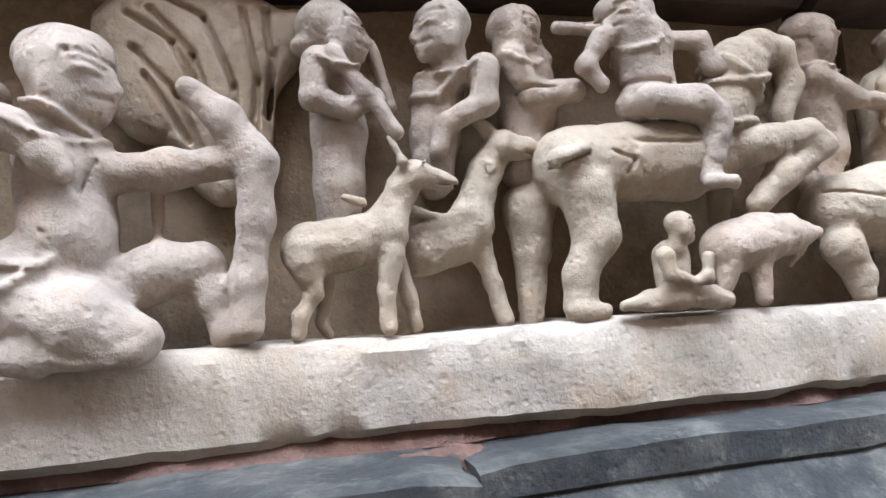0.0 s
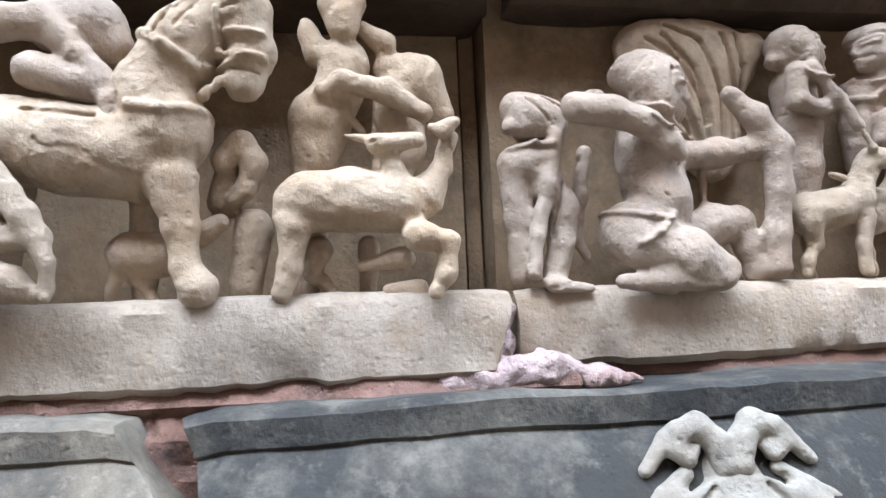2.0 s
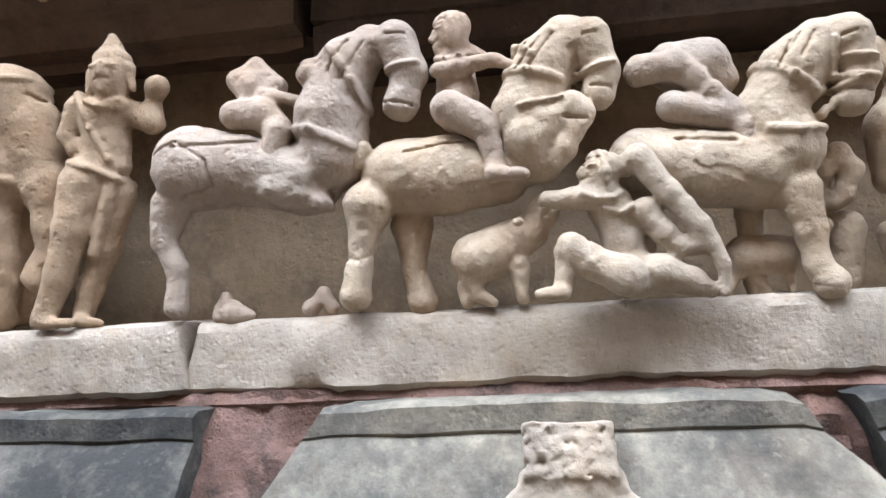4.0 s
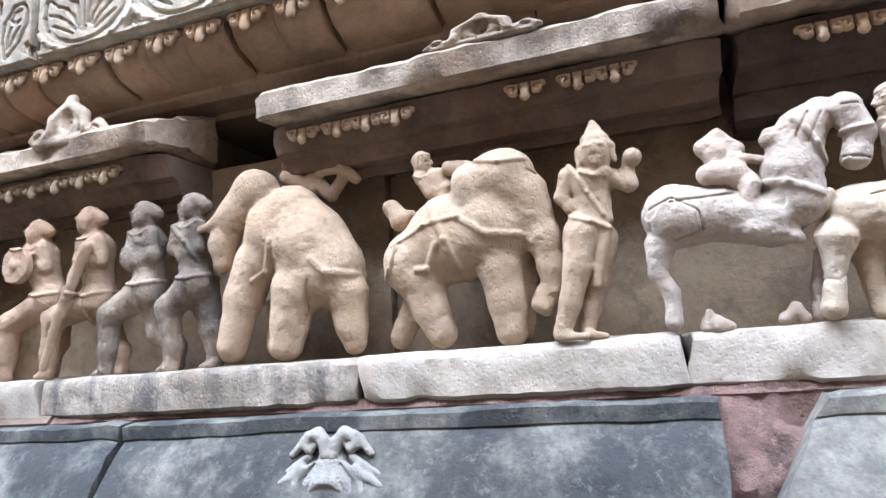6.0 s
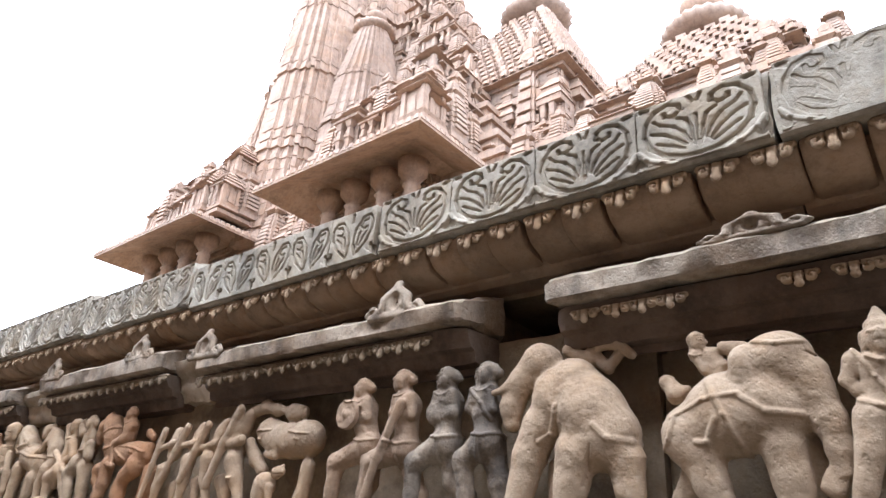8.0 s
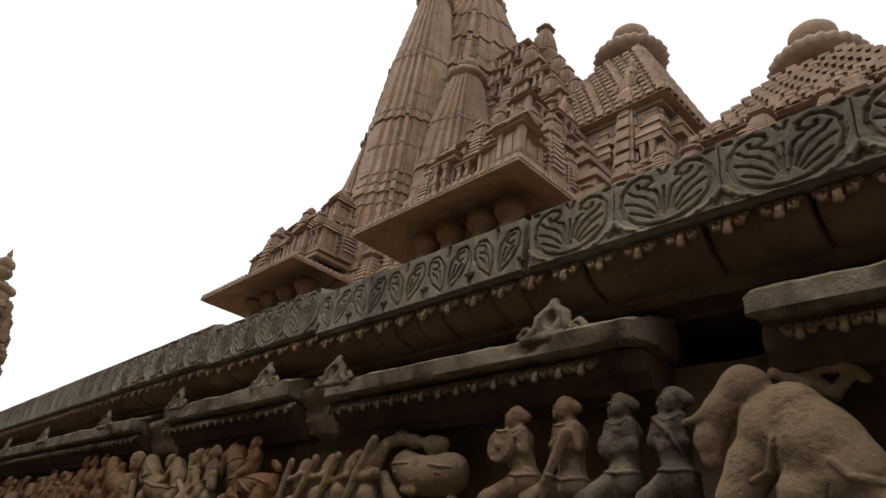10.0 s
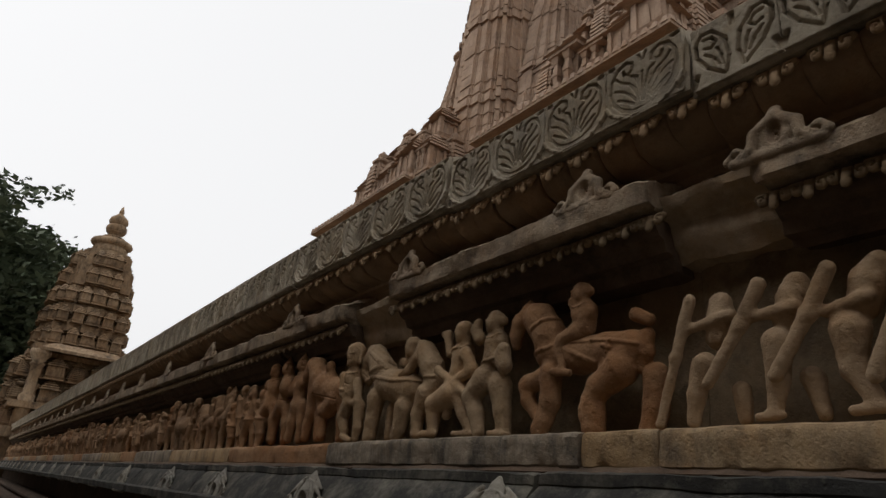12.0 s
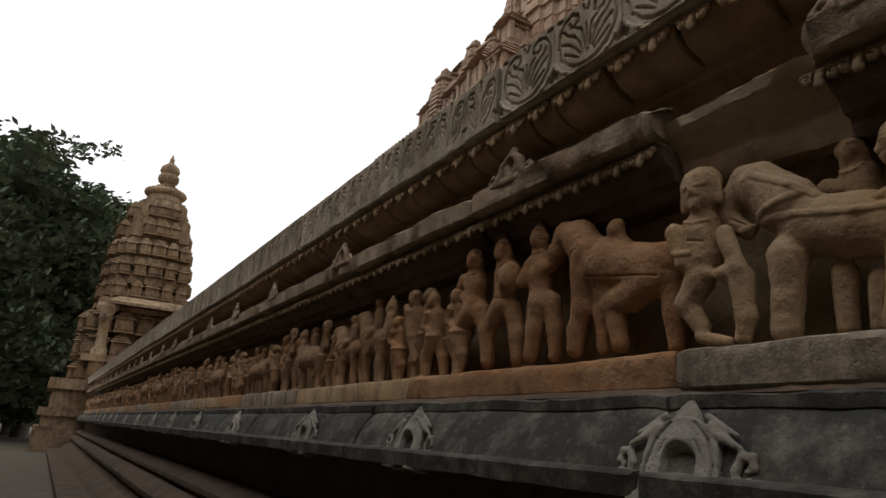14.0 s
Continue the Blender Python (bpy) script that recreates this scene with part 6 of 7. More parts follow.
c.limb(0, 8.9, 1.9, -0.1, 3.1, 1.4, d=2)
c.limb(-10.2, 3.6, 1.1, -3.6, 3.3, 1, d=2)
c.limb(3.4, 16.6, 0.8, 6, 17.7, 0.6, d=1)
c.cut(2.3, 14, 0.3, x2=6, z2=14.2)
place(c, "stone_cub", "small crouching beast beneath the elephant, buff sandstone", "statue", WARM, -3.62, 0.08, 0.35, 0.8)
c = Carving(1.0)
c.limb(5.5, 39.9, 2.9, 0.3, 34.6, 5.1, -1.4, 28.7, 4.6, -0.5, 24.3, 4.4, d=0)
c.limb(6.1, 28.7, 2.3, -0.4, 27.3, 1.9, -7, 28.2, 1.7, d=4)
c.limb(2.7, 42.1, 2.2, -5.2, 28.6, 2.2, -13.7, 10.3, 2, d=5)
c.limb(1.1, 19.9, 4.9, 4.4, 13.5, 3.7, 9, 5, 2.2, d=2)
c.limb(3.6, 3.5, 1.3, 12, 3.6, 1, d=3)
c.limb(-6.9, 12.1, 3.5, -3, 3.8, 2.2, d=-1)
c.band(-2.7, 12.9, 0.5, 5.2, 12.9, 0.5)
place(c, "stone_bearer", "bearer bent under a pole, buff sandstone", "statue", WARM, -3.94, 0.1, 0.35, 0.8)
c = Carving(1.0)
c.limb(5.7, 36.8, 3.1, 3.4, 33.1, 4.2, 1.2, 27.5, 3.8, d=0)
c.limb(3.6, 28.4, 1.7, -5.7, 26.5, 1.5, d=4)
c.limb(-3.9, 36.4, 2.1, -9.5, 26.3, 1.9, -18.8, 12.3, 1.8, d=5)
c.limb(-1.6, 21.5, 4.6, -1.9, 12.6, 2.8, 2, 5, 2.1, d=2)
c.limb(-2.6, 3.4, 1.3, 5, 3.5, 1, d=3)
c.limb(6.5, 12.2, 2.9, 12.8, 3.6, 1.9, d=-1)
place(c, "stone_bearer", "bearer bent under a pole, second in the row", "statue", WARM, -4.11, 0.1, 0.35, 0.8)
c = Carving(1.0)
c.limb(6.7, 35.9, 3.2, 5.5, 32, 3.9, 3.8, 27, 3.8, d=0)
c.limb(7.1, 29.1, 1.7, -6.9, 28, 1.5, d=4)
c.limb(-1.1, 36.3, 2.1, -7.1, 26.2, 1.8, -17.1, 11.9, 1.6, d=5)
c.limb(1.3, 21.1, 4, 0.5, 11.2, 2.7, -0.8, 4.1, 2, d=2)
c.limb(7.8, 12, 2.9, 9.6, 3.5, 1.8, d=-1)
c.limb(-4.5, 3, 1.1, 1.5, 3.2, 1, d=3)
place(c, "stone_bearer", "bearer bent under a pole, third in the row", "statue", WARM, -4.31, 0.1, 0.35, 0.8)
c = Carving(1.0)
c.limb(4.7, 34.7, 3.3, 4.6, 30.7, 3.8, 3.5, 25.4, 3.8, d=0)
c.limb(9.2, 30, 1.6, -4.6, 27.7, 1.4, d=4)
c.limb(-2.5, 35.8, 1.9, -7.6, 20, 1.6, -13.3, 2.1, 1.4, d=5)
c.limb(-0.3, 17.6, 3.7, -3.1, 9.6, 2.6, -4.3, 2.7, 1.9, d=2)
c.limb(8.6, 10.4, 2.6, 9.2, 3.1, 1.8, d=-1)
place(c, "stone_bearer", "bearer bent under a pole, last in the row", "statue", WARM, -4.5, 0.1, 0.35, 0.8)
c = Carving(1.3)
c.limb(-12.3, 29.9, 6.4, 1.8, 27.2, 6.3, 14.5, 26.6, 6.1, 23.9, 26.2, 6.2, d=0)
c.limb(-12.7, 35.7, 6.7, -17.8, 42.5, 6.2, -23.3, 45.8, 4.2, d=1)
c.limb(-27.7, 42.7, 3.8, -29.5, 37.9, 2.7, -29.2, 34.4, 1.9, d=2)
c.limb(-23.6, 48.4, 1.7, -23.3, 50, 1, d=1)
c.limb(-9.6, 21.2, 4.6, -9.6, 12.2, 3.8, -12.1, 6.1, 3.3, -14.4, 3, 3.5, d=3)
c.limb(-15.9, 20.4, 3.8, -23.1, 18.9, 3.3, -22.2, 13.4, 2.7, -17.5, 7.8, 2.1, d=1)
c.limb(20.6, 19.8, 5.9, 12, 14.8, 4.1, 9.4, 10.8, 3.7, 10, 2.7, 4.2, d=3)
c.limb(8.4, 7.5, 4, 10.3, 6.9, 3.7, d=3)
c.limb(31.6, 16.8, 4.6, 31, 8.1, 3.9, 29.4, 1.3, 4.1, d=-1)
c.limb(30.1, 29.9, 2.2, 29.9, 24.3, 1.8, 27.3, 20, 1.2, d=1)
c.band(-16.9, 29, 0.7, -11.1, 29.7, 0.7, -7.3, 30.4, 0.7)
c.band(2, 30.6, 0.6, 10.7, 30, 0.6, 18.6, 28.9, 0.6, 28, 26.6, 0.6)
c.band(-17.3, 37.8, 0.7, -11.9, 40.2, 0.7, -6.8, 41.9, 0.7)
c.band(-1.5, 29.1, 0.8, 6.1, 25.1, 0.8, 11.6, 22.5, 0.8)
c.band(15.5, 27.5, 0.6, 18.4, 26.5, 0.6)
c.band(17.1, 28.7, 0.6, 17.3, 25.2, 0.6)
c.ball(-26.9, 44.2, 1, 0.7, d=3)
place(c, "stone_horse", "prancing horse with rosette harness, orange sandstone", "statue", ORANGE, -5.0, 0.11, 0.35, 0.8)
c = Carving(1.0)
c.head(-1.2, 48.1, 3.5, -1, 2, 1)
c.limb(0.6, 40.9, 4.4, -0.3, 35.7, 4.4, d=1)
c.limb(-3.7, 44.8, 2.2, -1.7, 40.4, 2, 3.8, 40.1, 1.7, d=3)
c.limb(-2.1, 33.9, 2.9, -7.7, 31.8, 2.7, d=4)
c.limb(-8.7, 29.3, 2.2, -7.3, 23.4, 1.7, d=4)
c.limb(-10.9, 21.4, 1.4, -3.8, 20.2, 1.3, d=5)
c.limb(21.4, 36.5, 2.3, 26.5, 33.9, 2, d=1)
place(c, "stone_rider", "small rider turning on the prancing horse, orange sandstone", "statue", ORANGE, -4.95, 0.1, 0.35, 0.8)
c = Carving(1.0)
c.head(0.2, 45.5, 4.3, -1, 2, 1)
c.limb(0.6, 36.7, 5.7, -0.1, 29.9, 5.3, -0.8, 26, 5.2, d=0)
c.limb(8.4, 32.2, 3.3, 9.6, 26.6, 3, 2.6, 31.3, 2.1, d=4)
c.limb(-8.6, 39.8, 2.7, -11.7, 43.7, 2.5, -10.5, 46.5, 2.2, d=2)
c.limb(-3.2, 22.8, 5.4, -10.5, 16.8, 4.2, -6.7, 9.8, 3.5, -4.4, 3.1, 2.9, d=3)
c.limb(4.7, 20, 5.3, 6.9, 11, 3.8, 8.4, 2.8, 3.1, d=1)
c.band(-9.1, 28.7, 0.7, -0.9, 29.4, 0.6, 5.4, 29.6, 0.6)
c.limb(3.2, 1.9, 1.3, 13.9, 1.4, 1, d=4)
place(c, "stone_fighter", "striding fighter with bent arm, buff sandstone", "statue", TAN, -5.42, 0.1, 0.35, 0.8)
c = Carving(1.0)
c.head(3.9, 44, 4.3, -1, 2, 0)
c.limb(3, 35.2, 5.7, 2.5, 27.9, 5.3, 2.3, 23.9, 5.2, d=0)
c.limb(8.6, 34.3, 3, 14.2, 26.9, 2.6, 4.5, 24, 2.1, d=4)
c.limb(0.1, 18.9, 5.7, -12.2, 15.4, 4, -11, 4.7, 2.7, d=3)
c.limb(5.1, 18.3, 4.7, 9.5, 10.4, 3.6, 13.9, 3.8, 2.5, d=2)
c.limb(-9.2, 29.2, 2, 10.9, 18, 1.7, d=5)
c.limb(-5.7, 36.6, 1.9, -8.2, 45, 2.1, -11.4, 45.9, 1.5, d=1)
c.limb(-2.1, 14.5, 1.6, -3.1, 10.7, 2.3, d=2)
c.limb(-17.3, 3.3, 1.4, -8.4, 3.1, 1.1, d=4)
c.limb(4.6, 2.5, 1.2, 16.4, 2.5, 1.1, d=4)
c.band(-3.7, 36.3, 0.7, 3.9, 37.8, 0.7)
place(c, "stone_fighter", "fighter gripping a long club across the body, buff sandstone", "statue", TAN, -5.66, 0.1, 0.35, 0.8)
c = Carving(1.0)
c.head(-11.9, 42.8, 4.4, -1, 2, 0)
c.ball(-5, 43.4, 2.6, 2.6, d=1)
c.limb(-3.1, 39.6, 5.8, 4.3, 31.7, 5.9, 7.1, 24.3, 5.6, d=0)
c.limb(-5.5, 37, 2.4, -10.4, 32.2, 2.2, -19.2, 28.9, 1.9, d=4)
c.limb(3.7, 19.9, 4.9, -0.4, 11.9, 3.5, 0.1, 4, 2.8, d=3)
c.limb(9.3, 17.4, 3.6, 6.7, 3.7, 2.5, d=-1)
c.limb(-1.8, 3, 1.3, 4.8, 2.9, 1.1, d=4)
c.band(3.9, 27.2, 0.6, 10.5, 27.2, 0.6)
place(c, "stone_figure", "man bending over a horse's back, smooth buff sandstone", "statue", TAN, -5.89, 0.1, 0.35, 0.8)
c = Carving(1.1)
c.limb(0.1, 28.8, 7.8, 11.2, 26.3, 7.5, 23, 23.5, 7.4, d=0)
c.limb(-4.8, 35.2, 7.6, -12.2, 43, 6.1, -15.9, 45.1, 4.8, d=1)
c.limb(-19.7, 41.5, 3.8, -21.7, 36.1, 3, -15.9, 30.7, 2.1, d=2)
c.limb(-5.1, 21.8, 5.3, -6.2, 10.7, 3.7, -7.2, 3.7, 3.9, d=3)
c.limb(21.6, 15.1, 5.4, 19.4, 6.3, 3.8, 17.8, 3.1, 3.8, d=3)
c.limb(5.9, 15.9, 3.1, 5.4, 3.3, 2.4, d=-1)
c.limb(13.5, 13.2, 2.7, 12.1, 3, 2.1, d=-1)
c.band(-11.1, 31, 0.9, -0.9, 30.8, 0.9, 13.2, 27.9, 0.8, 30.8, 27, 0.8)
c.band(-11, 44.2, 0.9, -1.8, 39.1, 0.9, 3.5, 35.2, 0.9)
c.band(-16.7, 30.6, 1, -7.6, 34, 0.9, 0.3, 35.9, 0.9)
c.cut(-19.2, 34.6, 0.3, x2=-15.7, z2=32.3)
place(c, "stone_horse", "small horse with tied bridle and saddle cord, buff sandstone", "statue", TAN, -6.23, 0.1, 0.35, 0.8)
c = Carving(1.0)
c.head(1, 46.9, 3.2, 1, 1, 0)
c.limb(2.3, 40.8, 4, 3.1, 35.3, 3.6, d=0)
c.limb(-6, 40.1, 2.5, 1.2, 37.5, 2.2, d=0)
place(c, "stone_rider", "small worn figure behind the horse", "statue", TAN, -6.16, 0.17, 0.35, 0.8)
c = Carving(0.9)
c.head(-0.6, 44.4, 5.9, 0, 3, 0)
c.limb(-2.4, 32.8, 6.3, -2, 26, 5.8, d=1)
c.limb(-9.9, 34.3, 2.8, -6.9, 25.2, 2.5, 0.5, 20.2, 2, d=4)
c.limb(6.3, 30.2, 2.5, 9.3, 20.4, 2.3, 4.3, 19.7, 1.9, d=4)
c.limb(-3.5, 19.3, 4.4, -8, 13.4, 3.4, -3.2, 6.4, 2.5, d=2)
c.limb(-3.2, 3.7, 1.8, 4.5, 1.7, 1.6, d=3)
c.limb(9.3, 17.5, 3.6, 9.8, 7.9, 2.7, 8.8, 2.7, 2.2, d=2)
c.band(-12.1, 27.6, 0.8, -3.6, 26.6, 0.8)
c.cut(-3.7, 30.1, 0.3, x2=0.4, z2=29)
place(c, "stone_figure", "smiling youth standing by the horse's head, pale sandstone", "statue", TAN, -6.49, 0.07, 0.35, 0.8)
c = Carving(1.6)
c.limb(24.6, 27.8, 6.8, 12.2, 28.8, 7.5, 0.1, 32.5, 8.3, -8, 34.3, 7.8, d=0)
c.limb(-9.1, 38, 7.7, -13.4, 44.2, 6.3, -20.1, 47.5, 4.8, d=1)
c.limb(-20.7, 46.1, 4.3, -24.4, 41.4, 3.5, -27.3, 37, 2.5, d=2)
c.limb(-9.9, 30, 5.8, -11.2, 18.8, 4, -14.3, 11.3, 3.1, -14.9, 5.4, 3.1, d=2)
c.limb(18.7, 23.6, 5.9, 11, 19.6, 4.6, 3.1, 18.5, 3.8, 4.2, 11.8, 3, 5.6, 5.5, 3.2, d=2)
c.limb(25.7, 22.6, 5.2, 25.4, 12.7, 3.4, 25.7, 3.4, 2.7, d=0)
c.limb(-1.3, 26.5, 5.1, -3, 15.7, 3.2, -2.9, 5, 2.5, d=0)
c.limb(6.8, 36.2, 3.3, 5.2, 39.2, 3, d=1)
c.head(4.6, 43.4, 2.3, -1, 2, 0)
c.cut(-7.6, 38.9, 0.3, x2=-17, z2=35.8)
c.cut(-6.1, 28.3, 0.3, x2=23.3, z2=23.3)
place(c, "stone_horse", "trotting horse, orange stained sandstone", "statue", ORANGE, -6.9, 0.095, 0.35, 0.8)
c = Carving(1.4)
c.head(-0.7, 49.4, 3.9, 1, 2, 2)
c.limb(-0.5, 43.8, 3.7, 0.1, 38.6, 5.5, -1.3, 31.9, 5, -0.5, 25.1, 5.1, d=0)
c.limb(-0.3, 23.9, 5, -2.7, 14.5, 3.6, -5, 5.2, 3.1, d=2)
c.limb(4.9, 23.3, 4.3, 6.8, 13.6, 3.2, 7, 4.4, 2.7, d=0)
c.limb(-4.4, 39.4, 3.1, -9.6, 33.8, 2.5, -1.7, 35.2, 2.4, 7.5, 37.4, 2, d=3)
place(c, "stone_figure", "attendant leading the trotting horse", "statue", ORANGE, -7.24, 0.095, 0.35, 0.8)
c = Carving(1.4)
c.head(-0.8, 49.4, 4.2, 1, 2, 2)
c.limb(-0.1, 44.7, 3.7, 0.2, 39.2, 5.7, -0.7, 32, 5.2, 0, 27.2, 5.5, d=0)
c.ball(6.5, 36.2, 5.5, 6.6, d=4)
c.limb(-0.9, 26.2, 5, -10.6, 17.4, 3.8, -9.6, 5.4, 3.2, d=2)
c.limb(4.1, 25.6, 4.7, 7.6, 14.4, 3.5, 8.2, 4.4, 3, d=0)
c.cut(-6.4, 29.6, 0.3, x2=7.7, z2=27.8)
place(c, "stone_soldier", "soldier with an oval shield, orange sandstone", "statue", ORANGE, -7.47, 0.095, 0.35, 0.8)
c = Carving(1.4)
c.head(1.4, 49.5, 4.1, 1, 2, 0)
c.limb(1, 45.6, 3.5, 0.4, 39.2, 5.9, -0.1, 32.8, 5.3, 0.9, 27.7, 5.4, d=0)
c.limb(-0.7, 26.8, 5.2, -10, 18.9, 3.8, -6.3, 6, 3.3, d=2)
c.limb(5.5, 26.1, 4.8, 10.2, 14.9, 3.4, 11.4, 5, 3.2, d=0)
c.limb(-5.7, 41.5, 3, -9.7, 34.9, 2.7, 1.4, 30.7, 2.4, d=3)
place(c, "stone_soldier", "soldier stepping forward, orange sandstone", "statue", ORANGE, -7.7, 0.095, 0.35, 0.8)


# ---- carved ornaments ----
def groove(c, pts, w, deep):
    for (xa, za), (xb, zb) in zip(pts, pts[1:]):
        c.cut(xa, za, w, deep, xb, zb)


def palmette_mesh(kind):
    """A carved panel, flush with its neighbours: one wide fan of leaf blades with volutes in a garland (0), or two leaning curled leaves (1)."""
    c = Carving(0.3)
    if kind == 0:
        c.slab(0, 0, 14.7, 12.7, 1.6, -0.5)
        c.cut(0, -7.6, 0.9, 1.2, 0, -6.6)
        groove(c, [(0, -5.2), (0, -1.0), (0, 3.6)], 0.42, 1.0)
        for s in (-1, 1):
            groove(c, [(0, -11.6), (s * 4.2, -11.0), (s * 8.4, -8.6), (s * 11.6, -4.6), (s * 12.8, 0.6), (s * 12.2, 5.6), (s * 9.8, 9.6), (s * 6.6, 10.8), (s * 4.0, 9.4), (s * 3.6, 7.0), (s * 5.4, 5.4), (s * 7.4, 6.2), (s * 7.6, 7.6)], 0.62, 1.3)
            groove(c, [(s * 1.0, -5.6), (s * 1.4, -1.2), (s * 2.4, 2.8), (s * 4.6, 4.2)], 0.5, 1.1)
            groove(c, [(s * 2.0, -6.2), (s * 3.2, -2.2), (s * 5.6, 1.4), (s * 8.8, 3.4), (s * 10.4, 5.6)], 0.5, 1.1)
            groove(c, [(s * 2.8, -7.0), (s * 5.2, -3.6), (s * 8.0, -0.8), (s * 11.0, 0.8)], 0.5, 1.1)
            groove(c, [(s * 3.6, -8.2), (s * 6.4, -6.0), (s * 9.6, -3.8)], 0.5, 1.0)
            groove(c, [(s * 1.4, 11.4), (s * 0.6, 9.0)], 0.5, 1.0)
            groove(c, [(s * 13.2, 11.4), (s * 11.8, 11.2)], 0.8, 1.3)
            c.band(s * 14.6, -5.2, 0.7, s * 12.6, -8.6, 0.7, s * 8.8, -11.6, 0.7, s * 6.0, -13.0, 0.7, high=0.5)
            groove(c, [(s * 14.8, -8.6), (s * 13.4, -10.8)], 0.9, 1.2)
    else:
        c.slab(0, 0, 11.7, 12.7, 1.6, -0.5)
        for ox, s in ((-5.6, -1), (5.6, 1)):
            groove(c, [(ox - s * 3.4, -10.0), (ox - s * 4.4, -4.0), (ox - s * 3.6, 3.0), (ox, 8.6), (ox + s * 3.2, 8.8), (ox + s * 4.8, 5.6), (ox + s * 4.6, 0.6), (ox + s * 2.0, -5.0), (ox - s * 2.8, -10.4)], 0.55, 1.3)
            groove(c, [(ox + s * 2.6, 6.4), (ox + s * 0.2, 6.0), (ox - s * 1.0, 3.6), (ox + s * 0.4, 1.8), (ox + s * 2.2, 2.8)], 0.48, 1.1)
            groove(c, [(ox - s * 2.8, -6.6), (ox - s * 2.2, -2.0), (ox - s * 1.2, 0.8)], 0.45, 1.0)
            groove(c, [(ox - s * 1.6, -6.0), (ox - s * 0.2, -2.6), (ox + s * 2.2, 0.2)], 0.45, 1.0)
        groove(c, [(0, 11.4), (0, 7.4)], 0.8, 1.3)
        groove(c, [(-11.4, -11.0), (-10.4, -7.0)], 0.8, 1.2)
        groove(c, [(11.4, -11.0), (10.4, -7.0)], 0.8, 1.2)
    return c.mesh("palmette", GREY, 0.25, 0.07, cracks=0.6)


PALM = [palmette_mesh(0), palmette_mesh(1)]
for a, b in zip(joints, joints[1:]):
    kind = 0 if a > -3.0 or -5.7 < a < -4.4 and b < -5.6 else 1
    unit = 0.294 if kind == 0 else 0.234
    if a > 2.5:
        continue
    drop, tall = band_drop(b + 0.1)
    count = max(1, int((a - b - 0.03) / unit))
    pitch = (a - b - 0.03) / count
    for i in range(count):
        ob = new("palmette", PALM[kind])
        ob.parent = band
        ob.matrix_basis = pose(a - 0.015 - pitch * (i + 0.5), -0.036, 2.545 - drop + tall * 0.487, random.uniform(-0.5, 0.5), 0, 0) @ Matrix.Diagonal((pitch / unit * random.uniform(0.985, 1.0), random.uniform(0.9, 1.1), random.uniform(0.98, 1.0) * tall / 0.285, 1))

def pendant_mesh():
    """A hanging leaf of three curled lobes."""
    c = Carving(0.35)
    c.limb(-4.4, 1.8, 1.1, 4.4, 1.8, 1.1, d=0.2)
    c.ball(0, -1.0, 1.5, 2.7, 1.2, 0.5)
    for s in (-1, 1):
        c.ball(s * 2.9, 0.2, 1.7, 1.9, 1.2, 0.4)
        groove(c, [(s * 1.4, 2.4), (s * 1.5, 0.2), (s * 1.2, -1.4)], 0.28, 0.8)
        groove(c, [(s * 4.0, 1.4), (s * 2.9, 1.3), (s * 2.5, 0.3), (s * 3.1, -0.3)], 0.26, 0.7)
    return c.mesh("pendant_leaf", TAN, 0.24, 0.06, cracks=0.3)


def boss_mesh():
    """A rounded bracket stone under the band."""
    bm = bmesh.new()
    prev = None
    rows = [(0.16, 2.543), (0.0, 2.543), (-0.002, 2.515), (0.012, 2.488), (0.04, 2.462), (0.09, 2.446), (0.16, 2.436)]
    for sx, inset in ((-0.07, 0.006), (-0.06, 0.0), (0.06, 0.0), (0.07, 0.006)):
        row = [bm.verts.new((sx, y + inset, z + (inset if z < 2.53 else 0))) for y, z in rows]
        if prev:
            for j in range(len(rows) - 1):
                bm.faces.new((prev[j], prev[j + 1], row[j + 1], row[j]))
        else:
            bm.faces.new(row)
        prev = row
    bm.faces.new(prev[::-1])
    bmesh.ops.recalc_face_normals(bm, faces=bm.faces)
    me = bpy.data.meshes.new("bracket_boss")
    bm.to_mesh(me)
    bm.free()
    me.materials.append(RUST)
    me.polygons.foreach_set("use_smooth", [True] * len(me.polygons))
    me.set_sharp_from_angle(angle=radians(50))
    return me


BOSS = boss_mesh()
PEND = pendant_mesh()
EAVEPEND = PEND.copy()
EAVEPEND.materials[0] = BACK
x = 1.5
while x > -30:
    ob = new("pendant_leaf", PEND)
    ob.parent = upper
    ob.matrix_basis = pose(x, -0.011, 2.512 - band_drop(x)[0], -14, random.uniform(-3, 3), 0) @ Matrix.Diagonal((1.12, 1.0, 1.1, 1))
    if x > -15:
        ob = new("bracket_boss", BOSS)
        ob.parent = upper
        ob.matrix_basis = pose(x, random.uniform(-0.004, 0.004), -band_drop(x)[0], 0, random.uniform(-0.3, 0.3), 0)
    x -= 0.142
x = -2.85
while x > -30:
    if not (-4.62 < x < -4.26 or -6.64 < x < -6.15):
        ob = new("pendant_leaf", EAVEPEND)
        ob.parent = eave
        ob.matrix_basis = pose(x, 0.03, 2.165 + eave_rise(x), -18, random.uniform(-4, 4), 0) @ Matrix.Diagonal((1.0, 1.0, 0.95, 1))
    x -= random.uniform(0.088, 0.1)
for x in (-1.42, -1.5, -1.62, -1.94, -2.02, -2.1, -2.2, -0.95, -1.02):
    ob = new("leaf_scroll", PEND)
    ob.parent = eave
    ob.matrix_basis = pose(x, 0.032, 2.165 + eave_rise(x), -10, 0, 0) @ Matrix.Diagonal((0.9, 1, 0.7, 1))


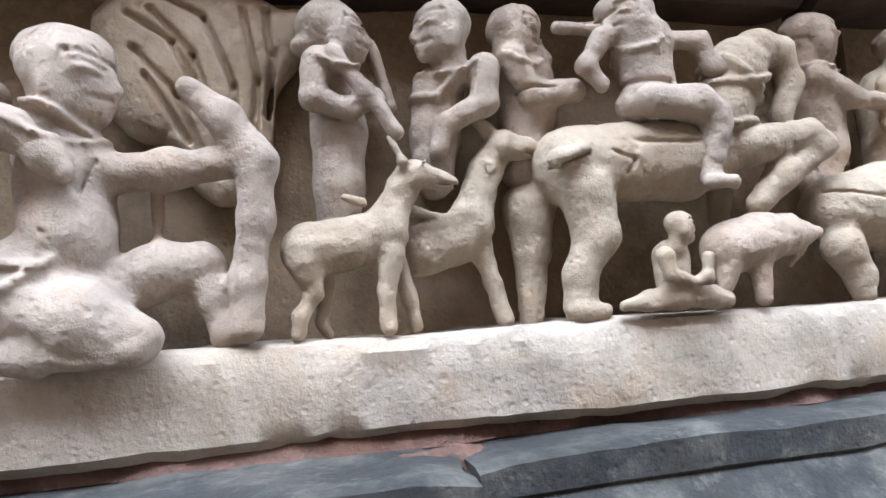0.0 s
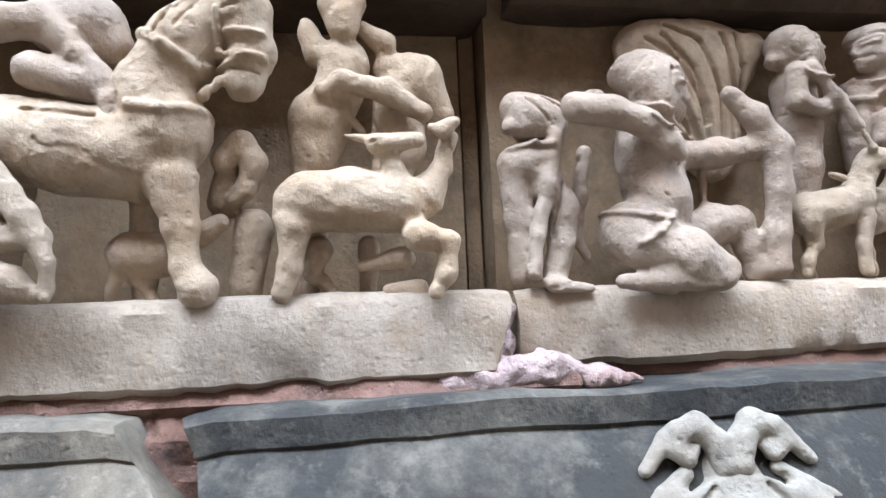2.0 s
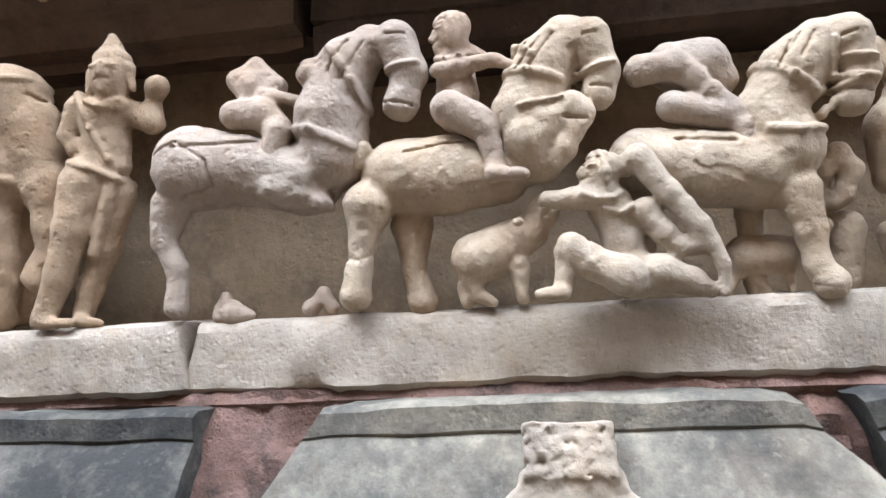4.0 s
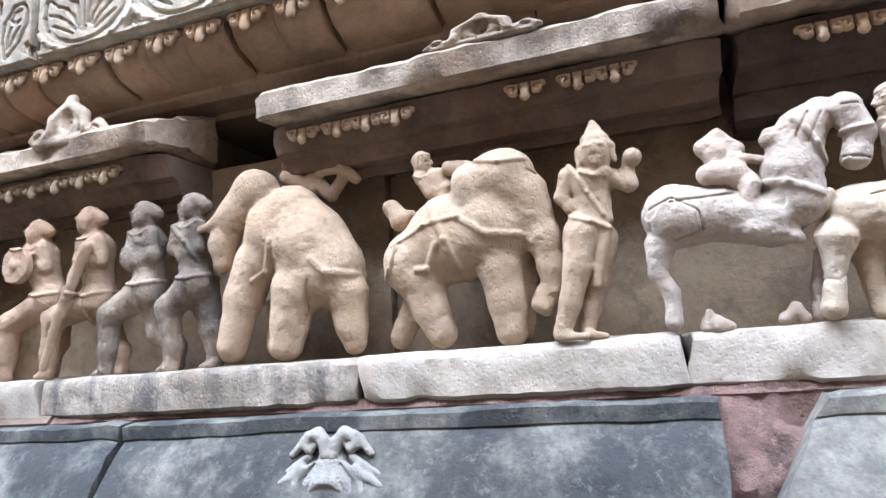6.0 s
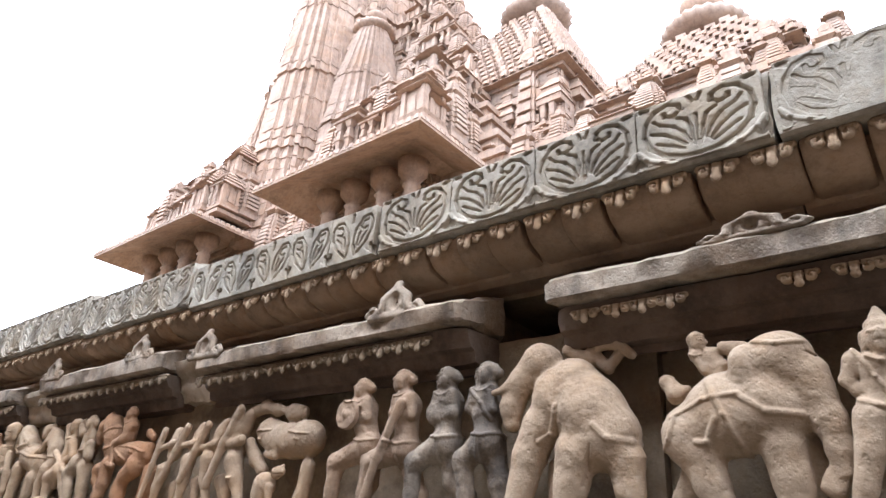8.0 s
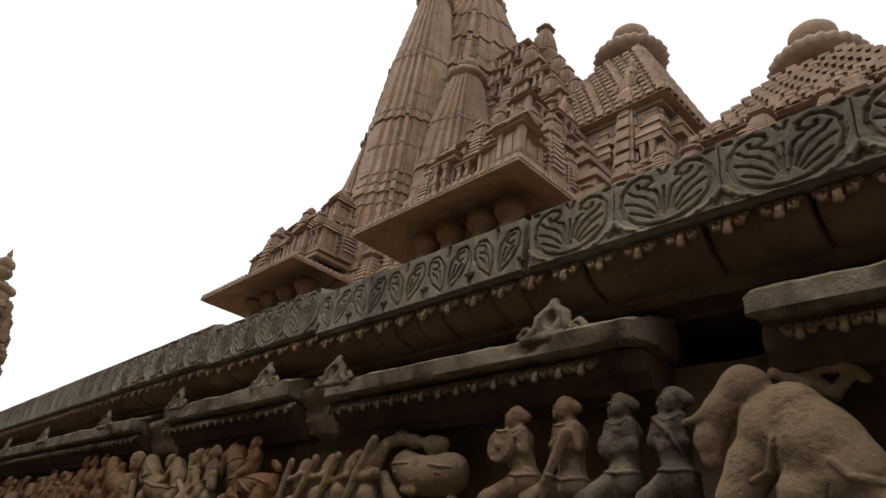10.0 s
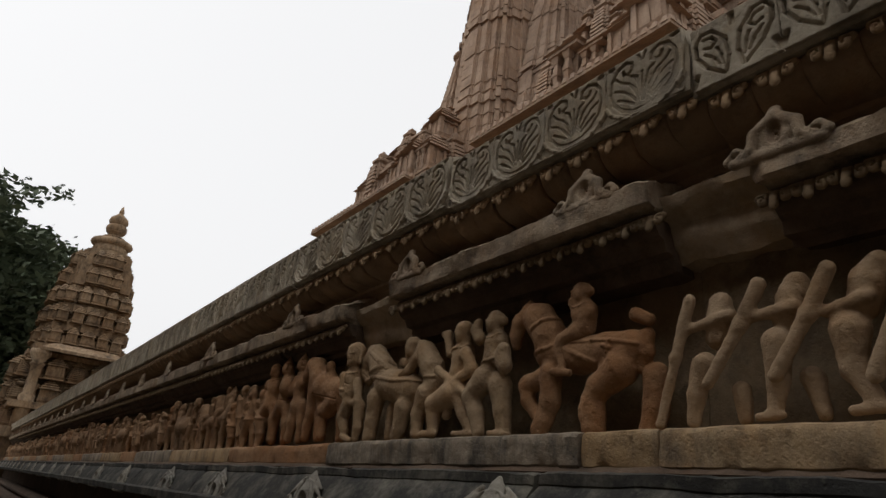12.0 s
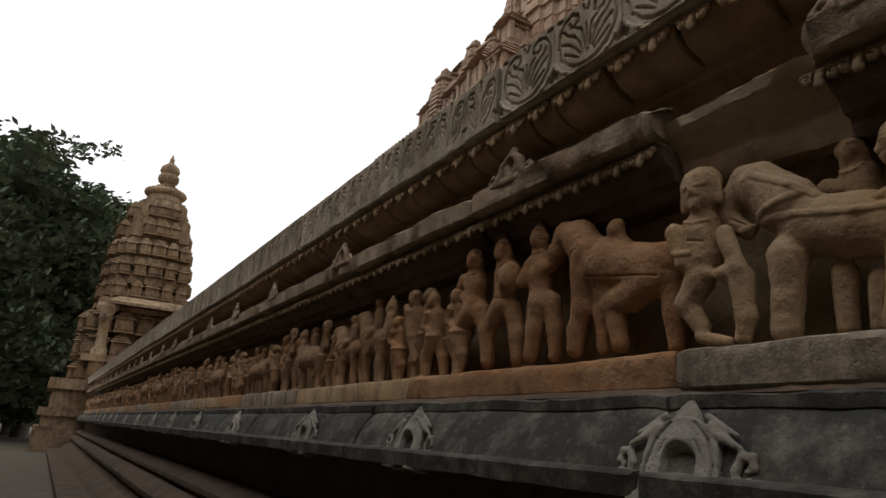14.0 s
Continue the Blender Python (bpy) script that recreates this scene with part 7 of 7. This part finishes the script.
def gavaksha_arch():
    """A bell-shaped panel pierced by an arch over a little dome, with curled scrolls at its sides."""
    c = Carving(0.7)
    c.plate(0, -1.0, 9.2, 8.6, 2.6, 0.0).slab(0, -6.0, 9.6, 3.4, 2.6, 0.0)
    c.limb(0, 3.0, 6.4, 0, 7.6, 3.2, 0, 10.2, 1.6, d=0.4, flat=0.5)
    c.slab(0, -9.4, 11.6, 1.2, 3.2, 0.4)
    c.cut(0, -8.6, 3.3, 5.5, 0, -1.6)
    for s in (-1, 1):
        c.limb(s * 6.5, 5.6, 1.0, s * 9.4, 3.6, 0.9, s * 13.2, 1.8, 0.6, d=1.8)
        c.limb(s * 5.2, 8.0, 0.9, s * 8.4, 6.0, 0.8, s * 12.0, 4.4, 0.5, d=1.2)
        c.limb(s * 12.0, -9.2, 1.0, s * 12.8, -5.4, 0.9, s * 12.4, -2.0, 0.9, s * 13.6, 0.4, 0.9, s * 15.6, 0.4, 0.8, s * 16.2, -1.6, 0.7, s * 14.8, -2.4, 0.6, d=1.4)
        c.limb(s * 12.6, -4.6, 0.8, s * 15.4, -4.2, 0.8, s * 17.0, -6.0, 0.7, s * 16.0, -7.8, 0.7, s * 14.6, -7.0, 0.6, d=1.4)
        groove(c, [(s * 8.2, -8.0), (s * 8.0, -2.0), (s * 6.2, 3.0), (s * 3.0, 6.4)], 0.35, 0.6)
        c.cut(s * 5.0, 0.2, 0.3, 0.5, s * 3.6, 2.8)
    return c.mesh("arch_ornament", PALE, 0.32, 0.1, cracks=0.5)


def gavaksha_crest():
    """A pair of slender volutes curling outward from the top of the arch."""
    c = Carving(0.5)
    for s in (-1, 1):
        c.limb(s * 0.9, 8.4, 1.4, s * 1.5, 11.0, 1.4, s * 3.2, 12.8, 1.4, s * 5.4, 12.2, 1.2, s * 6.0, 10.4, 1.0, s * 4.9, 9.4, 0.9, s * 4.0, 10.2, 0.7, d=1.6)
        c.limb(s * 3.0, 13.0, 1.0, s * 6.6, 11.6, 1.0, s * 9.4, 8.6, 0.8, d=1.0)
    return c.mesh("crest", PALE, 0.3, 0.08, cracks=0.4)


def gavaksha_stump():
    """What is left of a worn-off ornament: a pitted squat block on a low dome."""
    c = Carving(1.0)
    r = random.Random(12)
    c.slab(0, 11.0, 5.4, 3.2, 2.6, 1.6).plate(0, 0, 10.5, 8.6, 2.4, 0.4).slab(0, -5, 10.0, 3.0, 2.4, 0.4)
    c.limb(-3.6, 7.6, 2.4, 3.6, 7.6, 2.4, d=1.0)
    for i in range(46):
        x, z = r.uniform(-5.2, 5.2), r.uniform(8, 14)
        c.cut(x, z, r.uniform(0.16, 0.34), r.uniform(0.2, 0.5), x + r.uniform(-0.3, 0.3), z + r.uniform(-0.3, 0.3))
    return c.mesh("arch_ornament", LEDGE, 0.32, 0.22)


GAV = [gavaksha_arch(), gavaksha_stump()]
GCREST = gavaksha_crest()


def little_dome():
    c = Carving(0.5)
    c.ball(0, -6.6, 2.3, 2.0, 2.0, 0.8).slab(0, -8.4, 2.6, 0.7, 2.2, 0.8)
    for s in (-1, 1):
        c.limb(s * 1.4, -4.8, 0.4, s * 2.8, -5.4, 0.5, s * 2.6, -6.8, 0.5, d=1.6)
    return c.mesh("dome", PALE, 0.3, 0.06, cracks=0.3)


GDOME = little_dome()
spots = [(0.1, 0), (-0.81, 1), (-2.08, 0), (-5.12, 0), (-6.45, 0), (-7.77, 0)]
gx = -9.0
while gx > END + 1:
    spots.append((gx, 0))
    gx -= random.uniform(1.3, 1.7)
for x, kind in spots:
    ob = tagged(new("arch_ornament", GAV[kind]), "pale worn broken arch ornament on the dark moulding" if kind else "horseshoe-arch stone ornament with curled crest on the dark moulding", "ornament", "arch ornaments")
    big = 1.25 if x < -3 else 1.0
    ob.matrix_basis = pose(x, -0.125 if x < -3 else -0.11, 1.285 if x < -3 else 1.27, -14, 0, 0) @ Matrix.Diagonal((big * 0.92 if x < -3 else 1.0, 1, 1.15 if x < -3 else 1.0, 1))
    if not kind:
        if x > -3:
            new("crest", GCREST).parent = ob
        new("dome", GDOME).parent = ob


def crest_mesh():
    c = Carving(0.5)
    c.ball(0, 2.6, 5.4, 4.6, 1.8, 0.4)
    c.limb(-5.6, 0, 1.3, -4.8, 3.6, 1.4, 0, 6.6, 1.6, 4.8, 3.6, 1.4, 5.6, 0, 1.3, d=1.4)
    c.ball(0, 8.0, 1.9, 1.4, 1.4, 1)
    for s in (-1, 1):
        c.limb(s * 7, -0.6, 1.5, s * 9.4, 0.6, 1.5, s * 11.5, -0.6, 1.1, d=0.8)
        c.cut(s * 8.2, 0.2, 0.35, 0.9, s * 9.8, -0.4)
    c.limb(-10, -1.6, 1.3, 10, -1.6, 1.3, d=0.6)
    c.cut(0, 1.6, 1.5, 2.6, 0, 3.2)
    c.ball(0, 0.8, 1.3, 1.2, 1.2, 0.4)
    return c.mesh("crest_ornament", EAVESTONE, 0.36, 0.1)


CREST = crest_mesh()
crests = [-1.7, -2.95, -4.2, -4.86, -5.98, -7.32]
gx = -9.05
while gx > END + 1:
    crests.append(gx)
    gx -= random.uniform(1.0, 1.5)
for x in crests:
    ob = tagged(new("crest_ornament", CREST), "small pierced stone crest standing on the eave edge", "ornament", "eave crests")
    ob.matrix_basis = pose(x, -0.005, 2.31 + eave_rise(x) * 1.3, -8, 0, random.uniform(-4, 4)) @ Matrix.Diagonal((1.15, 1, 0.6 if x > -2.5 else 1.3, 1))


# ---- the frieze goes on to the corner: crowded marching figures ----
def far_man(seed):
    r = random.Random(seed)
    c = Carving(1.1)
    f = r.choice((-1, 1))
    st = r.uniform(2, 6)
    c.head(f * 1.5, 36 + r.uniform(-1, 2), 3.6, f, 2, r.choice((0, 1, 2)))
    c.limb(f * 0.5, 30, 4.6, 0, 24, 4.0, 0, 20, 4.4, d=0)
    c.limb(0, 19, 4.2, st, 10, 2.9, st - 1, 1.5, 2.2, d=2).limb(0, 19, 4.0, -st, 10, 2.9, -st - 1, 1.5, 2.2, d=-1)
    c.limb(st, 1, 1.6, st + f * 3, 0.8, 1.2, d=3)
    c.limb(f * 3, 31, 2.1, f * 5, 25, 1.8, f * 1, 22, 1.6, d=4)
    if seed % 3 == 0:
        c.ball(f * 3, 25, 4.2, 5.0, 1.5, 5)
    elif seed % 3 == 1:
        c.limb(-f * 6, 8, 1.3, f * 5, 34, 1.5, d=5)
    c.band(-4, 20, 0.6, 4, 19.5, 0.6)
    return c.mesh("stone_soldier", TAN, 0.62, flat=0.8)


def far_horse(seed):
    c = Carving(0.9)
    c.limb(-9, 23, 6.0, 0, 22, 6.0, 8, 23, 6.4, d=0)
    c.limb(9, 25, 6.0, 12, 32, 4.8, 15, 37, 3.6, d=1).limb(17, 37, 3.4, 20, 31, 2.6, d=2)
    for x, b in ((-11, -1), (-6, 1), (7, 1), (11, 3)):
        c.limb(x, 18, 3.6, x + b, 9, 2.4, x, 1.6, 2.4, d=2 if b > 0 else -2)
    c.limb(-1, 30, 3.4, 0, 36, 3.6, d=1).head(1, 42, 2.9, 1, 1, 0)
    c.limb(0, 27, 2.8, 4, 24, 2.4, 3, 17, 1.8, d=5)
    c.band(6, 29, 0.6, 13, 24, 0.6)
    return c.mesh("stone_horse", TAN, 0.7, flat=0.8)


def far_elephant(seed):
    c = Carving(1.2)
    c.limb(-8, 22, 9.5, 4, 22, 10, d=0).limb(10, 27, 7.5, 14, 26, 5.5, d=1)
    c.limb(17, 24, 4, 19, 15, 3, 18, 6, 2.2, d=2).ball(9, 27, 3, 5, 1.6, 7)
    for x, b in ((-12, -1), (-6, 2), (5, 2), (10, -1)):
        c.limb(x, 14, 5.0, x, 2.5, 4.0, d=b)
    c.limb(0, 33, 3.2, 0, 38, 3.2, d=1).head(1, 43, 2.6, 1, 1, 0)
    c.band(-6, 30, 0.7, -4, 14, 0.7).band(4, 31, 0.7, 5, 14, 0.7)
    return c.mesh("stone_elephant", TAN, 0.75, flat=0.8)


MEN = [far_man(i) for i in range(7)]
BEASTS = [far_horse(1), far_elephant(2)]
# Red-brown stone, with the deeper eave's shade mixed into the tone.
for me in BEASTS + MEN:
    me.materials[0] = FARSTONE
MEN[2].materials[0] = MEN[5].materials[0] = ORANGE
x, k = -7.78, 0
fr = random.Random(9)
while x > END + 0.4:
    beast = fr.random() < 0.2 and k > 3
    if beast:
        b = fr.randrange(2)
        x -= 0.12
        ob = tagged(new(("stone_horse", "stone_elephant")[b], BEASTS[b]), ("horse with a rider in a crowded frieze, orange-brown stone", "small war elephant with a driver, worn red-brown stone")[b], "statue", "frieze carvings")
        w = 0.17
    else:
        m = fr.randrange(7)
        ob = tagged(new("stone_soldier", MEN[m]), "marching soldier in the crowded frieze, worn " + ("orange stone" if m in (2, 5) else "red-brown stone"), "statue", "frieze carvings")
        w = fr.uniform(0.09, 0.15)
    ob.matrix_basis = pose(x, fr.uniform(0.08, 0.13), LEDGE_TOP - 0.005, 0, 0, 0) @ Matrix.Diagonal((fr.uniform(1.15, 1.4) * fr.choice((-1, 1)), 1.2, fr.uniform(0.82, 1.12), 1))
    x -= w
    k += 1
